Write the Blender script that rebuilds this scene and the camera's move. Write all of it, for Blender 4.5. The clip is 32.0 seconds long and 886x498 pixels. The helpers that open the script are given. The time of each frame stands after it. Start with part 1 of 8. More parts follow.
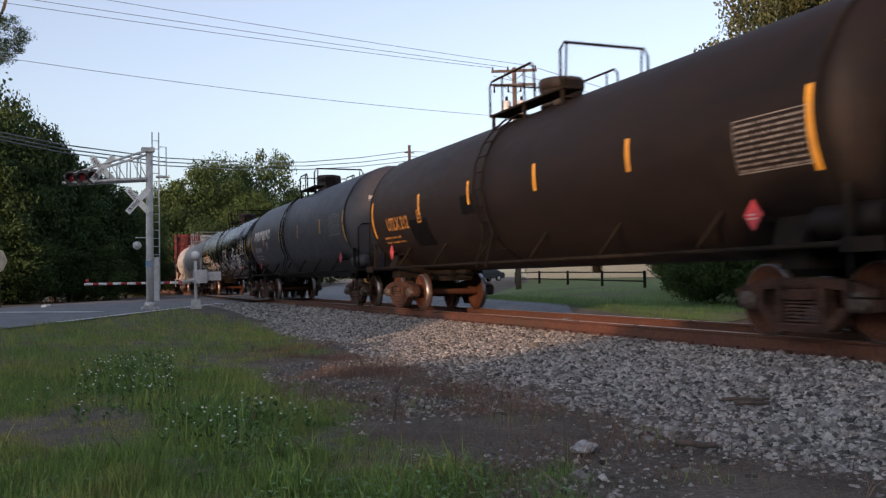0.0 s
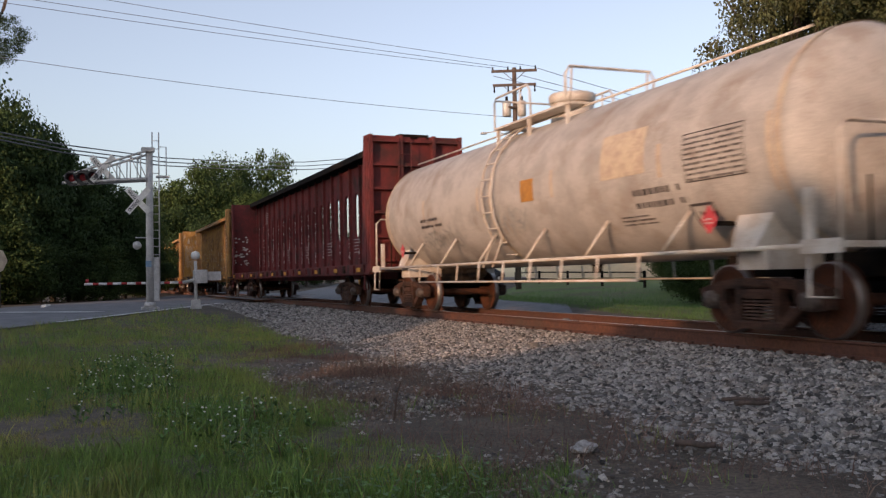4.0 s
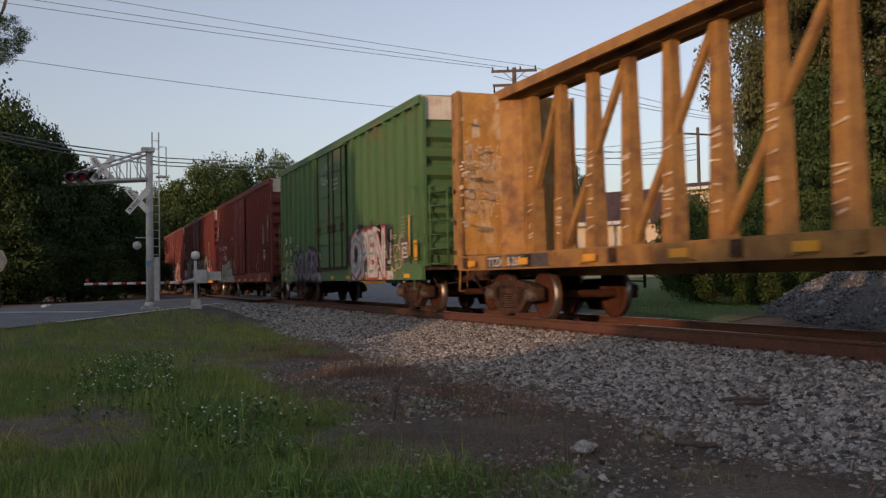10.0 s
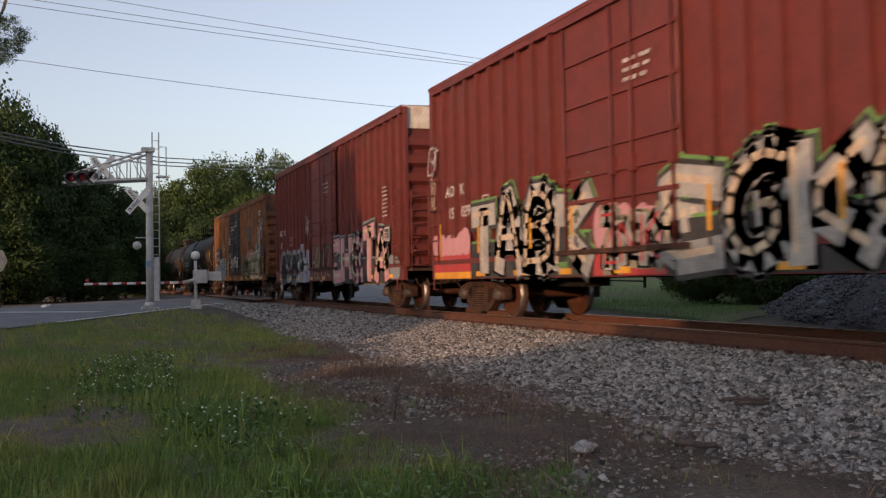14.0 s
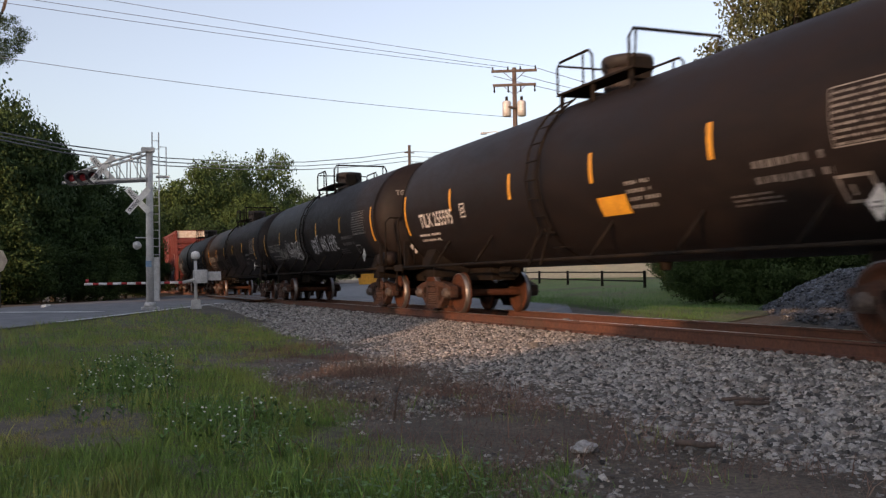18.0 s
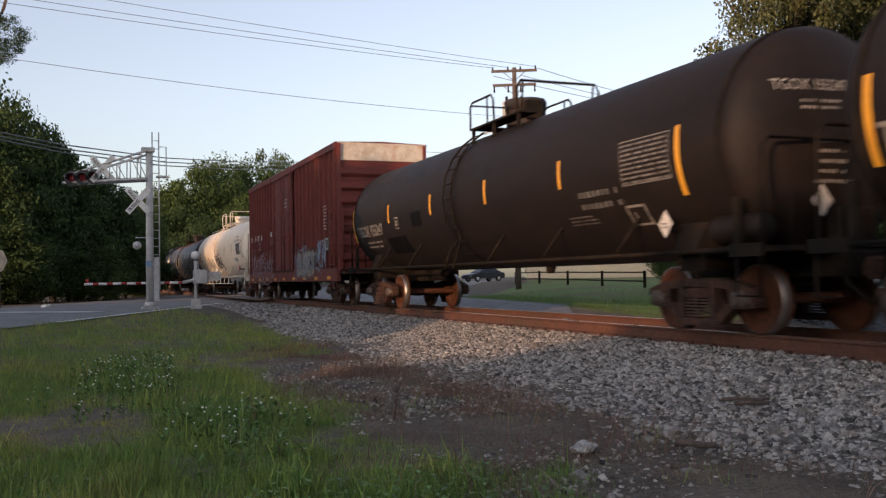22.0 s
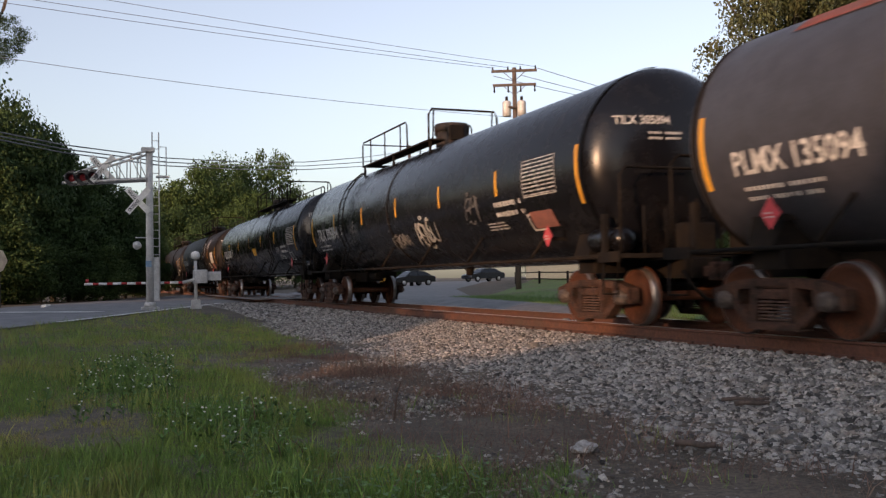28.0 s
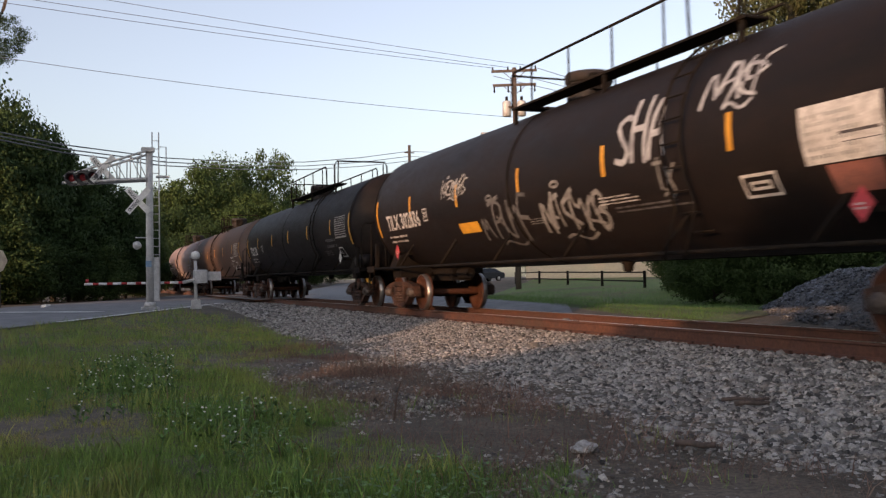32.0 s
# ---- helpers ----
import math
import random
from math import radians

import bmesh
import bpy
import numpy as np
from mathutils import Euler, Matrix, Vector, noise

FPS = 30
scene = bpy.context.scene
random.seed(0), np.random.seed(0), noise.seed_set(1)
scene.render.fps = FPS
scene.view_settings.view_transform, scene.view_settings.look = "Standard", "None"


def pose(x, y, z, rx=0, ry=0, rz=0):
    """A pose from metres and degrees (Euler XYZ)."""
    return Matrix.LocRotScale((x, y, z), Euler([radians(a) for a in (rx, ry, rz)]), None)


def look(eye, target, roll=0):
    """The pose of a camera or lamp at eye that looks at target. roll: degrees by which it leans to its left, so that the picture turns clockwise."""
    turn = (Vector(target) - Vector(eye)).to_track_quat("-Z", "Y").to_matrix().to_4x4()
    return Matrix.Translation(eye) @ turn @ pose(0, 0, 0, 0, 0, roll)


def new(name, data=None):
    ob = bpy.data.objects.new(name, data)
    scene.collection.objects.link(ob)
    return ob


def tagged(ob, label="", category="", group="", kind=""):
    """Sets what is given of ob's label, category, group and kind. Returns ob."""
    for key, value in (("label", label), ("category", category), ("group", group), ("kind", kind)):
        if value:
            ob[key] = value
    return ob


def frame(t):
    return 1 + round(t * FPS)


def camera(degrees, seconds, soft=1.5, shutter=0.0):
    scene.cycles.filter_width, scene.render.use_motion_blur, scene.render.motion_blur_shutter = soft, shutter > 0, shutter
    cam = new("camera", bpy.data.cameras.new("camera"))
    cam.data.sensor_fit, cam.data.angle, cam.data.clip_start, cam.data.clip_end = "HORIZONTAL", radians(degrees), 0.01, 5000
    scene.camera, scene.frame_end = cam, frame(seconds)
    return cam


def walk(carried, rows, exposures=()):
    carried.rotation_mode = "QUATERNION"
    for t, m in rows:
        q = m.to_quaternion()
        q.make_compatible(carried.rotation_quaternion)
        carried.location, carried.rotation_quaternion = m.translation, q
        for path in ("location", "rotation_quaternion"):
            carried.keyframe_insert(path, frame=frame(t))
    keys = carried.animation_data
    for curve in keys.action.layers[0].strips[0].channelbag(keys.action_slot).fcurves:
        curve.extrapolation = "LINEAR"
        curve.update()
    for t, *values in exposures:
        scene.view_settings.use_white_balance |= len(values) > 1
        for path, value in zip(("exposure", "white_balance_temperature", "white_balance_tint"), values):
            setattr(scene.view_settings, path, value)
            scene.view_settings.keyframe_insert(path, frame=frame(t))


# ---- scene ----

SECONDS = 32.0
# ---- camera: a tripod beside the track. x runs along the track, z = 0 is the top of the rail
cam = camera(51.4, SECONDS, soft=1.3, shutter=0.25)
EXPOSURE = 1.12
EYE = (0.0, -9.0, 0.806)
VIEW = look(EYE, (-0.92934 + EYE[0], 0.36787 + EYE[1], 0.03157 + EYE[2]), roll=-1.046)
walk(cam, [(0.0, VIEW), (SECONDS, VIEW)], exposures=[(t, EXPOSURE + e, 6550 if t < 3.5 else 7000, 20 if t < 3.5 else 21) for t, e in (
    (0.0, 0.0), (2.0, 0.0), (3.0, -0.17), (5.5, -0.2), (6.0, -0.22), (7.0, -0.38), (8.0, -0.53), (10.0, -0.53), (11.0, -0.15), (12.0, -0.05), (13.0, -0.05), (14.0, -0.18), (17.0, -0.12), (17.6, 0.0),
    (23.0, 0.0), (23.5, -0.2), (24.0, -0.4), (24.5, -0.8), (25.0, -1.08), (25.5, -1.1), (27.5, 0.0), (SECONDS, 0.0))])

# ---- world and sun: a low evening sun behind the camera
SUN_FROM = Vector((0.565, -0.812, 0.14)).normalized()
world = bpy.data.worlds.new("world")
scene.world = world
world.use_nodes = True
wn = world.node_tree
wn.nodes.clear()
sky = wn.nodes.new("ShaderNodeTexSky")
sky.sky_type, sky.sun_disc = "NISHITA", False
sky.sun_elevation = math.asin(SUN_FROM.z)
sky.sun_rotation = math.atan2(SUN_FROM.x, SUN_FROM.y)
sky.air_density, sky.dust_density, sky.ozone_density = 1.0, 1.6, 2.5
bg = wn.nodes.new("ShaderNodeBackground")
bg.inputs["Strength"].default_value = 0.15
wout = wn.nodes.new("ShaderNodeOutputWorld")
haze = wn.nodes.new("ShaderNodeHueSaturation")
haze.inputs["Saturation"].default_value = 0.62
wn.links.new(sky.outputs[0], haze.inputs["Color"])
wn.links.new(haze.outputs[0], bg.inputs[0])
wn.links.new(bg.outputs[0], wout.inputs[0])
sun = new("sun", bpy.data.lights.new("sun", "SUN"))
sun.data.energy, sun.data.angle, sun.data.color = 1.55, radians(0.6), (1.0, 0.62, 0.35)
sun.matrix_world = look(SUN_FROM * 50, (0, 0, 0))


# ---- mesh builder
class Geo:
    """Collects vertices and faces for one mesh."""

    def __init__(self):
        self.v, self.f, self.smooth = [], [], []

    def quad(self, a, b, c, d):
        n = len(self.v)
        self.v += [a, b, c, d]
        self.f.append((n, n + 1, n + 2, n + 3))
        self.smooth.append(False)
        return self

    def poly(self, pts):
        n = len(self.v)
        self.v += pts
        self.f.append(tuple(range(n, n + len(pts))))
        self.smooth.append(False)
        return self

    def box(self, x0, x1, y0, y1, z0, z1, c=0.0, m=None):
        """A box, with its long edges cut by c when given."""
        if c <= 0:
            p = [(x, y, z) for z in (z0, z1) for y in (y0, y1) for x in (x0, x1)]
            fs = [(0, 2, 3, 1), (4, 5, 7, 6), (0, 1, 5, 4), (2, 6, 7, 3), (0, 4, 6, 2), (1, 3, 7, 5)]
        else:
            ring = [(x0 + c, y0), (x1 - c, y0), (x1, y0 + c), (x1, y1 - c), (x1 - c, y1), (x0 + c, y1), (x0, y1 - c), (x0, y0 + c)]
            p = [(x, y, z0) for x, y in ring] + [(x, y, z1 - c) for x, y in ring]
            ins = [(min(max(x, x0 + c), x1 - c), min(max(y, y0 + c), y1 - c)) for x, y in ring]
            p += [(x, y, z1) for x, y in ins]
            fs = [tuple(range(7, -1, -1)), tuple(range(16, 24))]
            for k in range(8):
                j = (k + 1) % 8
                fs.append((k, j, j + 8, k + 8))
                fs.append((k + 8, j + 8, j + 16, k + 16))
        n = len(self.v)
        if m is not None:
            p = [tuple(m @ Vector(q)) for q in p]
        self.v += p
        self.f += [tuple(i + n for i in q) for q in fs]
        self.smooth += [False] * len(fs)
        return self

    def rings(self, rings, cap0=True, cap1=True, closed=True, smooth=True):
        """Skins a row of equal rings."""
        n, k = len(self.v), len(rings[0])
        for r in rings:
            self.v += r
        for i in range(len(rings) - 1):
            for j in range(k if closed else k - 1):
                a, b = n + i * k + j, n + i * k + (j + 1) % k
                self.f.append((a, b, b + k, a + k))
                self.smooth.append(smooth)
        if cap0:
            self.f.append(tuple(n + j for j in reversed(range(k))))
            self.smooth.append(False)
        if cap1:
            self.f.append(tuple(n + (len(rings) - 1) * k + j for j in range(k)))
            self.smooth.append(False)
        return self

    def lathe(self, profile, axis="x", at=(0, 0, 0), n=24, cap=True):
        """Turns a profile of (along, radius) round an axis."""
        rings = []
        for a, r in profile:
            ring = []
            for k in range(n):
                w = 2 * math.pi * k / n
                c, s = r * math.cos(w), r * math.sin(w)
                q = {"x": (a, c, s), "y": (s, a, c), "z": (c, s, a)}[axis]
                ring.append((q[0] + at[0], q[1] + at[1], q[2] + at[2]))
            rings.append(ring)
        return self.rings(rings, cap, cap)

    def tube(self, pts, r, n=6, r1=None):
        """A round bar through points."""
        pts = [Vector(p) for p in pts]
        rings = []
        for i, p in enumerate(pts):
            d = (pts[min(i + 1, len(pts) - 1)] - pts[max(i - 1, 0)]).normalized()
            up = Vector((0, 0, 1)) if abs(d.z) < 0.9 else Vector((1, 0, 0))
            a = d.cross(up).normalized()
            b = d.cross(a)
            rad = r if r1 is None else r + (r1 - r) * i / (len(pts) - 1)
            rings.append([tuple(p - a * math.cos(2 * math.pi * k / n) * rad + b * math.sin(2 * math.pi * k / n) * rad) for k in range(n)])
        return self.rings(rings)

    def mesh(self, name):
        me = bpy.data.meshes.new(name)
        me.from_pydata(self.v, [], self.f)
        me.polygons.foreach_set("use_smooth", self.smooth)
        me.update()
        return me


def part(name, geo, material, parent=None, label=""):
    """One mesh object under a thing or part; geo may be a Geo, a bmesh or a shared mesh."""
    if isinstance(geo, Geo):
        me = geo.mesh(name)
    elif isinstance(geo, bmesh.types.BMesh):
        me = bpy.data.meshes.new(name)
        geo.to_mesh(me)
        geo.free()
    else:
        me = geo
    if material is not None and not me.materials:
        me.materials.append(material)
    ob = new(name, me)
    if parent is not None:
        ob.parent = parent
    if label:
        tagged(ob, label)
    return ob


def empty(name, m=None, label="", category="", group=""):
    ob = new(name)
    ob.empty_display_size = 0.2
    if m is not None:
        ob.matrix_basis = m
    return tagged(ob, label, category, group)


# ---- materials
def material(name, base, rough=0.7, metal=0.0, second=None, scale=3.0, amount=0.5, fine=60.0, fine_amount=0.25,
             bump=0.2, third=None, third_scale=0.7, third_amount=0.35, stretch=(1, 1, 1), vary=0.0, spec=0.5, coat=0.0):
    """A worn surface: base colour, patches of a second and a third colour, fine grain and relief."""
    mt = bpy.data.materials.new(name)
    mt.use_nodes = True
    nt = mt.node_tree
    nodes, links = nt.nodes, nt.links
    bs = nodes["Principled BSDF"]
    co = nodes.new("ShaderNodeTexCoord")
    mp = nodes.new("ShaderNodeMapping")
    mp.inputs["Scale"].default_value = stretch
    links.new(co.outputs["Object"], mp.inputs[0])

    def noise_tex(sc, detail=5.0):
        t = nodes.new("ShaderNodeTexNoise")
        t.inputs["Scale"].default_value, t.inputs["Detail"].default_value, t.inputs["Roughness"].default_value = sc, detail, 0.62
        links.new(mp.outputs[0], t.inputs["Vector"])
        return t

    def ramp(src, lo, hi):
        r = nodes.new("ShaderNodeMapRange")
        r.inputs["From Min"].default_value, r.inputs["From Max"].default_value = lo, hi
        links.new(src, r.inputs["Value"])
        return r.outputs[0]

    def mix(fac, a, b, blend="MIX"):
        m = nodes.new("ShaderNodeMix")
        m.data_type, m.blend_type = "RGBA", blend
        if isinstance(fac, float):
            m.inputs[0].default_value = fac
        else:
            links.new(fac, m.inputs[0])
        for sock, val in ((m.inputs[6], a), (m.inputs[7], b)):
            if isinstance(val, tuple):
                sock.default_value = (*val, 1)
            else:
                links.new(val, sock)
        return m.outputs[2]

    second = second or tuple(c * 0.6 for c in base)
    n1 = noise_tex(scale)
    edge = 0.62 - 0.24 * amount
    col = mix(ramp(n1.outputs[0], edge - 0.08, edge + 0.12), base, second)
    if third:
        n3 = noise_tex(third_scale, 6.0)
        e3 = 0.64 - 0.24 * third_amount
        col = mix(ramp(n3.outputs[0], e3 - 0.05, e3 + 0.14), col, third)
    nf = noise_tex(fine, 3.0)
    lo = 1 - fine_amount
    gr = nodes.new("ShaderNodeMapRange")
    gr.inputs["From Min"].default_value, gr.inputs["From Max"].default_value = 0.3, 0.7
    gr.inputs["To Min"].default_value, gr.inputs["To Max"].default_value = lo, 1 + fine_amount
    links.new(nf.outputs[0], gr.inputs["Value"])
    sc = nodes.new("ShaderNodeVectorMath")
    sc.operation = "SCALE"
    links.new(col, sc.inputs[0])
    links.new(gr.outputs[0], sc.inputs["Scale"])
    col = sc.outputs[0]
    if vary:
        info = nodes.new("ShaderNodeObjectInfo")
        geo = nodes.new("ShaderNodeNewGeometry")
        ad = nodes.new("ShaderNodeMath")
        ad.operation = "ADD"
        links.new(info.outputs["Random"], ad.inputs[0])
        links.new(geo.outputs["Random Per Island"], ad.inputs[1])
        fr = nodes.new("ShaderNodeMath")
        fr.operation = "FRACT"
        links.new(ad.outputs[0], fr.inputs[0])
        vr = nodes.new("ShaderNodeMapRange")
        vr.inputs["To Min"].default_value, vr.inputs["To Max"].default_value = 1 - vary, 1 + vary
        links.new(fr.outputs[0], vr.inputs["Value"])
        s2 = nodes.new("ShaderNodeVectorMath")
        s2.operation = "SCALE"
        links.new(col, s2.inputs[0])
        links.new(vr.outputs[0], s2.inputs["Scale"])
        col = s2.outputs[0]
    links.new(col, bs.inputs["Base Color"])
    rg = nodes.new("ShaderNodeMapRange")
    rg.inputs["To Min"].default_value, rg.inputs["To Max"].default_value = max(rough - 0.12, 0.05), min(rough + 0.12, 1.0)
    links.new(n1.outputs[0], rg.inputs["Value"])
    links.new(rg.outputs[0], bs.inputs["Roughness"])
    bs.inputs["Metallic"].default_value = metal
    bs.inputs["Specular IOR Level"].default_value = spec
    bs.inputs["Coat Weight"].default_value = coat
    if bump:
        bp = nodes.new("ShaderNodeBump")
        bp.inputs["Strength"].default_value, bp.inputs["Distance"].default_value = bump, 0.02
        links.new(nf.outputs[0], bp.inputs["Height"])
        links.new(bp.outputs[0], bs.inputs["Normal"])
    return mt


def glow(name, color, strength):
    mt = bpy.data.materials.new(name)
    mt.use_nodes = True
    bs = mt.node_tree.nodes["Principled BSDF"]
    bs.inputs["Base Color"].default_value = (*color, 1)
    bs.inputs["Emission Color"].default_value = (*color, 1)
    bs.inputs["Emission Strength"].default_value = strength
    return mt


M = {}
M["truck"] = material("truck_rust", (0.060, 0.034, 0.026), 0.85, second=(0.088, 0.045, 0.031), third=(0.022, 0.017, 0.015), third_amount=0.5, third_scale=5, scale=9, fine=45, fine_amount=0.4, bump=0.4, spec=0.15)
M["bearing"] = material("bearing_cap", (0.11, 0.09, 0.08), 0.6, metal=0.3, second=(0.05, 0.035, 0.028), scale=14, fine=60)
M["spring"] = material("spring_rust", (0.10, 0.055, 0.04), 0.75, second=(0.06, 0.035, 0.026), scale=12)
M["wheel"] = material("wheel_rust", (0.070, 0.028, 0.017), 0.8, second=(0.10, 0.038, 0.02), third=(0.036, 0.022, 0.016), third_scale=4, fine=35, fine_amount=0.35, spec=0.2)
M["tread"] = material("wheel_tread", (0.30, 0.28, 0.27), 0.35, metal=0.8)
M["under"] = material("under_black", (0.012, 0.0105, 0.010), 0.9, second=(0.022, 0.017, 0.013), spec=0.08)
M["rail"] = material("rail_rust", (0.098, 0.041, 0.027), 0.85, second=(0.125, 0.052, 0.031), third=(0.08, 0.045, 0.03), fine=20)
M["railtop"] = material("rail_head", (0.42, 0.40, 0.39), 0.3, metal=0.9, second=(0.25, 0.22, 0.2))
M["tie"] = material("tie_wood", (0.10, 0.075, 0.06), 0.9, second=(0.06, 0.045, 0.04), stretch=(1, 8, 1))
M["ballast"] = material("ballast_bed", (0.15, 0.145, 0.14), 0.95, second=(0.08, 0.078, 0.075), scale=14, fine=90, fine_amount=0.5, bump=0.8)
M["stone"] = material("ballast_stone", (0.30, 0.285, 0.26), 0.85, second=(0.17, 0.165, 0.16), scale=16, amount=0.4, third=(0.24, 0.20, 0.165), third_scale=5, third_amount=0.4, fine=120, vary=0.85)
M["asphalt"] = material("asphalt", (0.19, 0.19, 0.195), 0.9, second=(0.15, 0.15, 0.155), third=(0.25, 0.245, 0.24), fine=120)
M["white"] = material("white_paint", (0.72, 0.71, 0.68), 0.6, second=(0.55, 0.53, 0.5))
M["soil"] = material("soil_grass", (0.10, 0.08, 0.058), 0.95, second=(0.068, 0.058, 0.042), scale=1.5, amount=0.5, third=(0.15, 0.118, 0.09), third_scale=1.2, third_amount=0.4, fine=25, fine_amount=0.45, bump=0.9)
M["steel"] = material("galvanised", (0.55, 0.54, 0.52), 0.55, metal=0.15, second=(0.42, 0.41, 0.39), fine=30)
M["pole"] = material("pole_wood", (0.115, 0.085, 0.07), 0.9, second=(0.075, 0.058, 0.05), stretch=(6, 6, 0.4))
M["bark"] = material("bark", (0.09, 0.07, 0.055), 0.95, second=(0.05, 0.04, 0.03), stretch=(3, 3, 0.6), bump=0.6)
M["leaf"] = material("leaf", (0.042, 0.072, 0.022), 0.75, second=(0.058, 0.090, 0.027), scale=5, vary=0.15, bump=0, spec=0.15)
M["leaf_dark"] = material("leaf_dark", (0.032, 0.058, 0.020), 0.75, second=(0.048, 0.078, 0.024), scale=5, amount=0.3, vary=0.15, bump=0, spec=0.15)
M["black_tank"] = material("black_tank", (0.0055, 0.0055, 0.0072), 0.26, second=(0.008, 0.0076, 0.0085), third=(0.016, 0.012, 0.011), third_amount=0.1, spec=0.40, bump=0.05)
M["brown_tank"] = material("brown_tank", (0.0125, 0.009, 0.008), 0.58, second=(0.017, 0.0118, 0.010), third=(0.009, 0.0073, 0.0072), third_amount=0.3, spec=0.18, stretch=(0.6, 1, 1.6))
M["gray_tank"] = material("gray_tank", (0.052, 0.053, 0.064), 0.5, second=(0.044, 0.045, 0.054), third=(0.046, 0.042, 0.042), third_amount=0.25, spec=0.35)
M["white_tank"] = material("white_tank", (0.74, 0.67, 0.57), 0.45, second=(0.69, 0.61, 0.51), scale=1.2, third=(0.58, 0.47, 0.36), third_amount=0.1, third_scale=1.6, fine_amount=0.06, bump=0.05)
M["red_box"] = material("red_boxcar", (0.145, 0.027, 0.021), 0.65, second=(0.118, 0.025, 0.02), third=(0.11, 0.034, 0.028), third_amount=0.15)
M["green_box"] = material("green_boxcar", (0.06, 0.145, 0.056), 0.6, second=(0.075, 0.145, 0.058), third=(0.11, 0.11, 0.05), third_amount=0.2)
M["orange_box"] = material("orange_boxcar", (0.20, 0.07, 0.02), 0.7, second=(0.125, 0.045, 0.018), third=(0.06, 0.028, 0.022), third_amount=0.5, third_scale=0.9)
M["yellow_beam"] = material("yellow_beam", (0.335, 0.18, 0.05), 0.7, second=(0.25, 0.125, 0.04), third=(0.13, 0.062, 0.034), third_amount=0.35, third_scale=1.6)
M["red_beam"] = material("red_beam", (0.150, 0.027, 0.026), 0.7, second=(0.115, 0.025, 0.024), third=(0.05, 0.024, 0.022), third_amount=0.4, third_scale=1.3, spec=0.3)
M["stripe"] = material("yellow_reflector", (0.75, 0.36, 0.03), 0.5, second=(0.6, 0.28, 0.03))


# ---- ground
def ground_height(x, y):
    """Ballast shoulder, then a slightly lower field that rises to the road; beyond the track level, then a rise to the house."""
    a = abs(y)
    z = -0.24 if a < 1.25 else max(-0.24 - (a - 1.25) * 0.075, -0.46)
    if y > 3.5:
        z += (-0.16 - z) * min((y - 3.5) / 2.5, 1)
        f = min(max(((y + 9) / max(-x, 1) - 0.44) / 0.06, 0), 1)
        z += min(max(y - 10, 0) * 0.022, 0.45) * (1 - f) + min(max(y - 10, 0) * 0.062, 0.76) * f
    elif y < -1:
        d = (x + 14) * 0.377 + (y + 14.5) * 0.926
        t = min(max(1 - d / 6, 0), 1)
        z += (-0.20 - z) * t * t * (3 - 2 * t)
    return z


def axis(lo, hi, fine, far):
    vals, x = [], lo
    while x < hi:
        vals.append(x)
        x += fine
    vals.append(hi)
    step = fine
    a, b = lo, hi
    out_lo, out_hi = [], []
    while a > -far:
        step *= 1.5
        a -= step
        b += step
        out_lo.append(a)
        out_hi.append(b)
    return out_lo[::-1] + vals + out_hi


def build_ground():
    xs, ys = axis(-116, 8, 0.6, 2500), axis(-18, 46, 0.5, 2500)
    g = Geo()
    for y in ys:
        for x in xs:
            z = ground_height(x, y) + 0.05 * (noise.noise((x * 0.5, y * 0.5, 0)) if -60 < y < -3.5 and (x + 14) * 0.377 + (y + 14.5) * 0.926 > 1 else 0)
            g.v.append((x, y, z))
    w = len(xs)
    for j in range(len(ys) - 1):
        for i in range(w - 1):
            g.f.append((j * w + i, j * w + i + 1, (j + 1) * w + i + 1, (j + 1) * w + i))
            g.smooth.append(True)
    tagged(part("ground", g, M["soil"]), "grass and bare soil beside the railway", "ground", kind="structure")


build_ground()
b = Geo()
b.rings([[(x, -4.3, -0.475), (x, -1.0, -0.245), (x, 1.0, -0.235), (x, 4.0, -0.45)] for x in (-300, -60, -40, -20, 0, 40, 120)], False, False, closed=False)
tagged(part("ballast_bed", b, M["ballast"]), "bed of grey crushed stone under the track", "ballast", kind="structure")


def build_rail(y):
    prof = [(-0.075, -0.21), (0.075, -0.21), (0.075, -0.185), (0.012, -0.16), (0.012, -0.045), (0.036, -0.03), (0.036, 0.0),
            (-0.036, 0.0), (-0.036, -0.03), (-0.012, -0.045), (-0.012, -0.16), (-0.075, -0.185)]
    g = Geo()
    g.rings([[(x, y + a, c) for a, c in prof] for x in (-300, -150, -75, -30, 0, 60, 120)], smooth=False)
    rail = part("rail", g, M["rail"])
    tagged(rail, "rusty steel rail with a worn head", "rail", "rails", kind="structure")
    h = Geo().box(-300, 120, y - 0.03, y + 0.03, -0.002, 0.003)
    part("rail_head", h, M["railtop"], rail)


build_rail(-0.755)
build_rail(0.755)


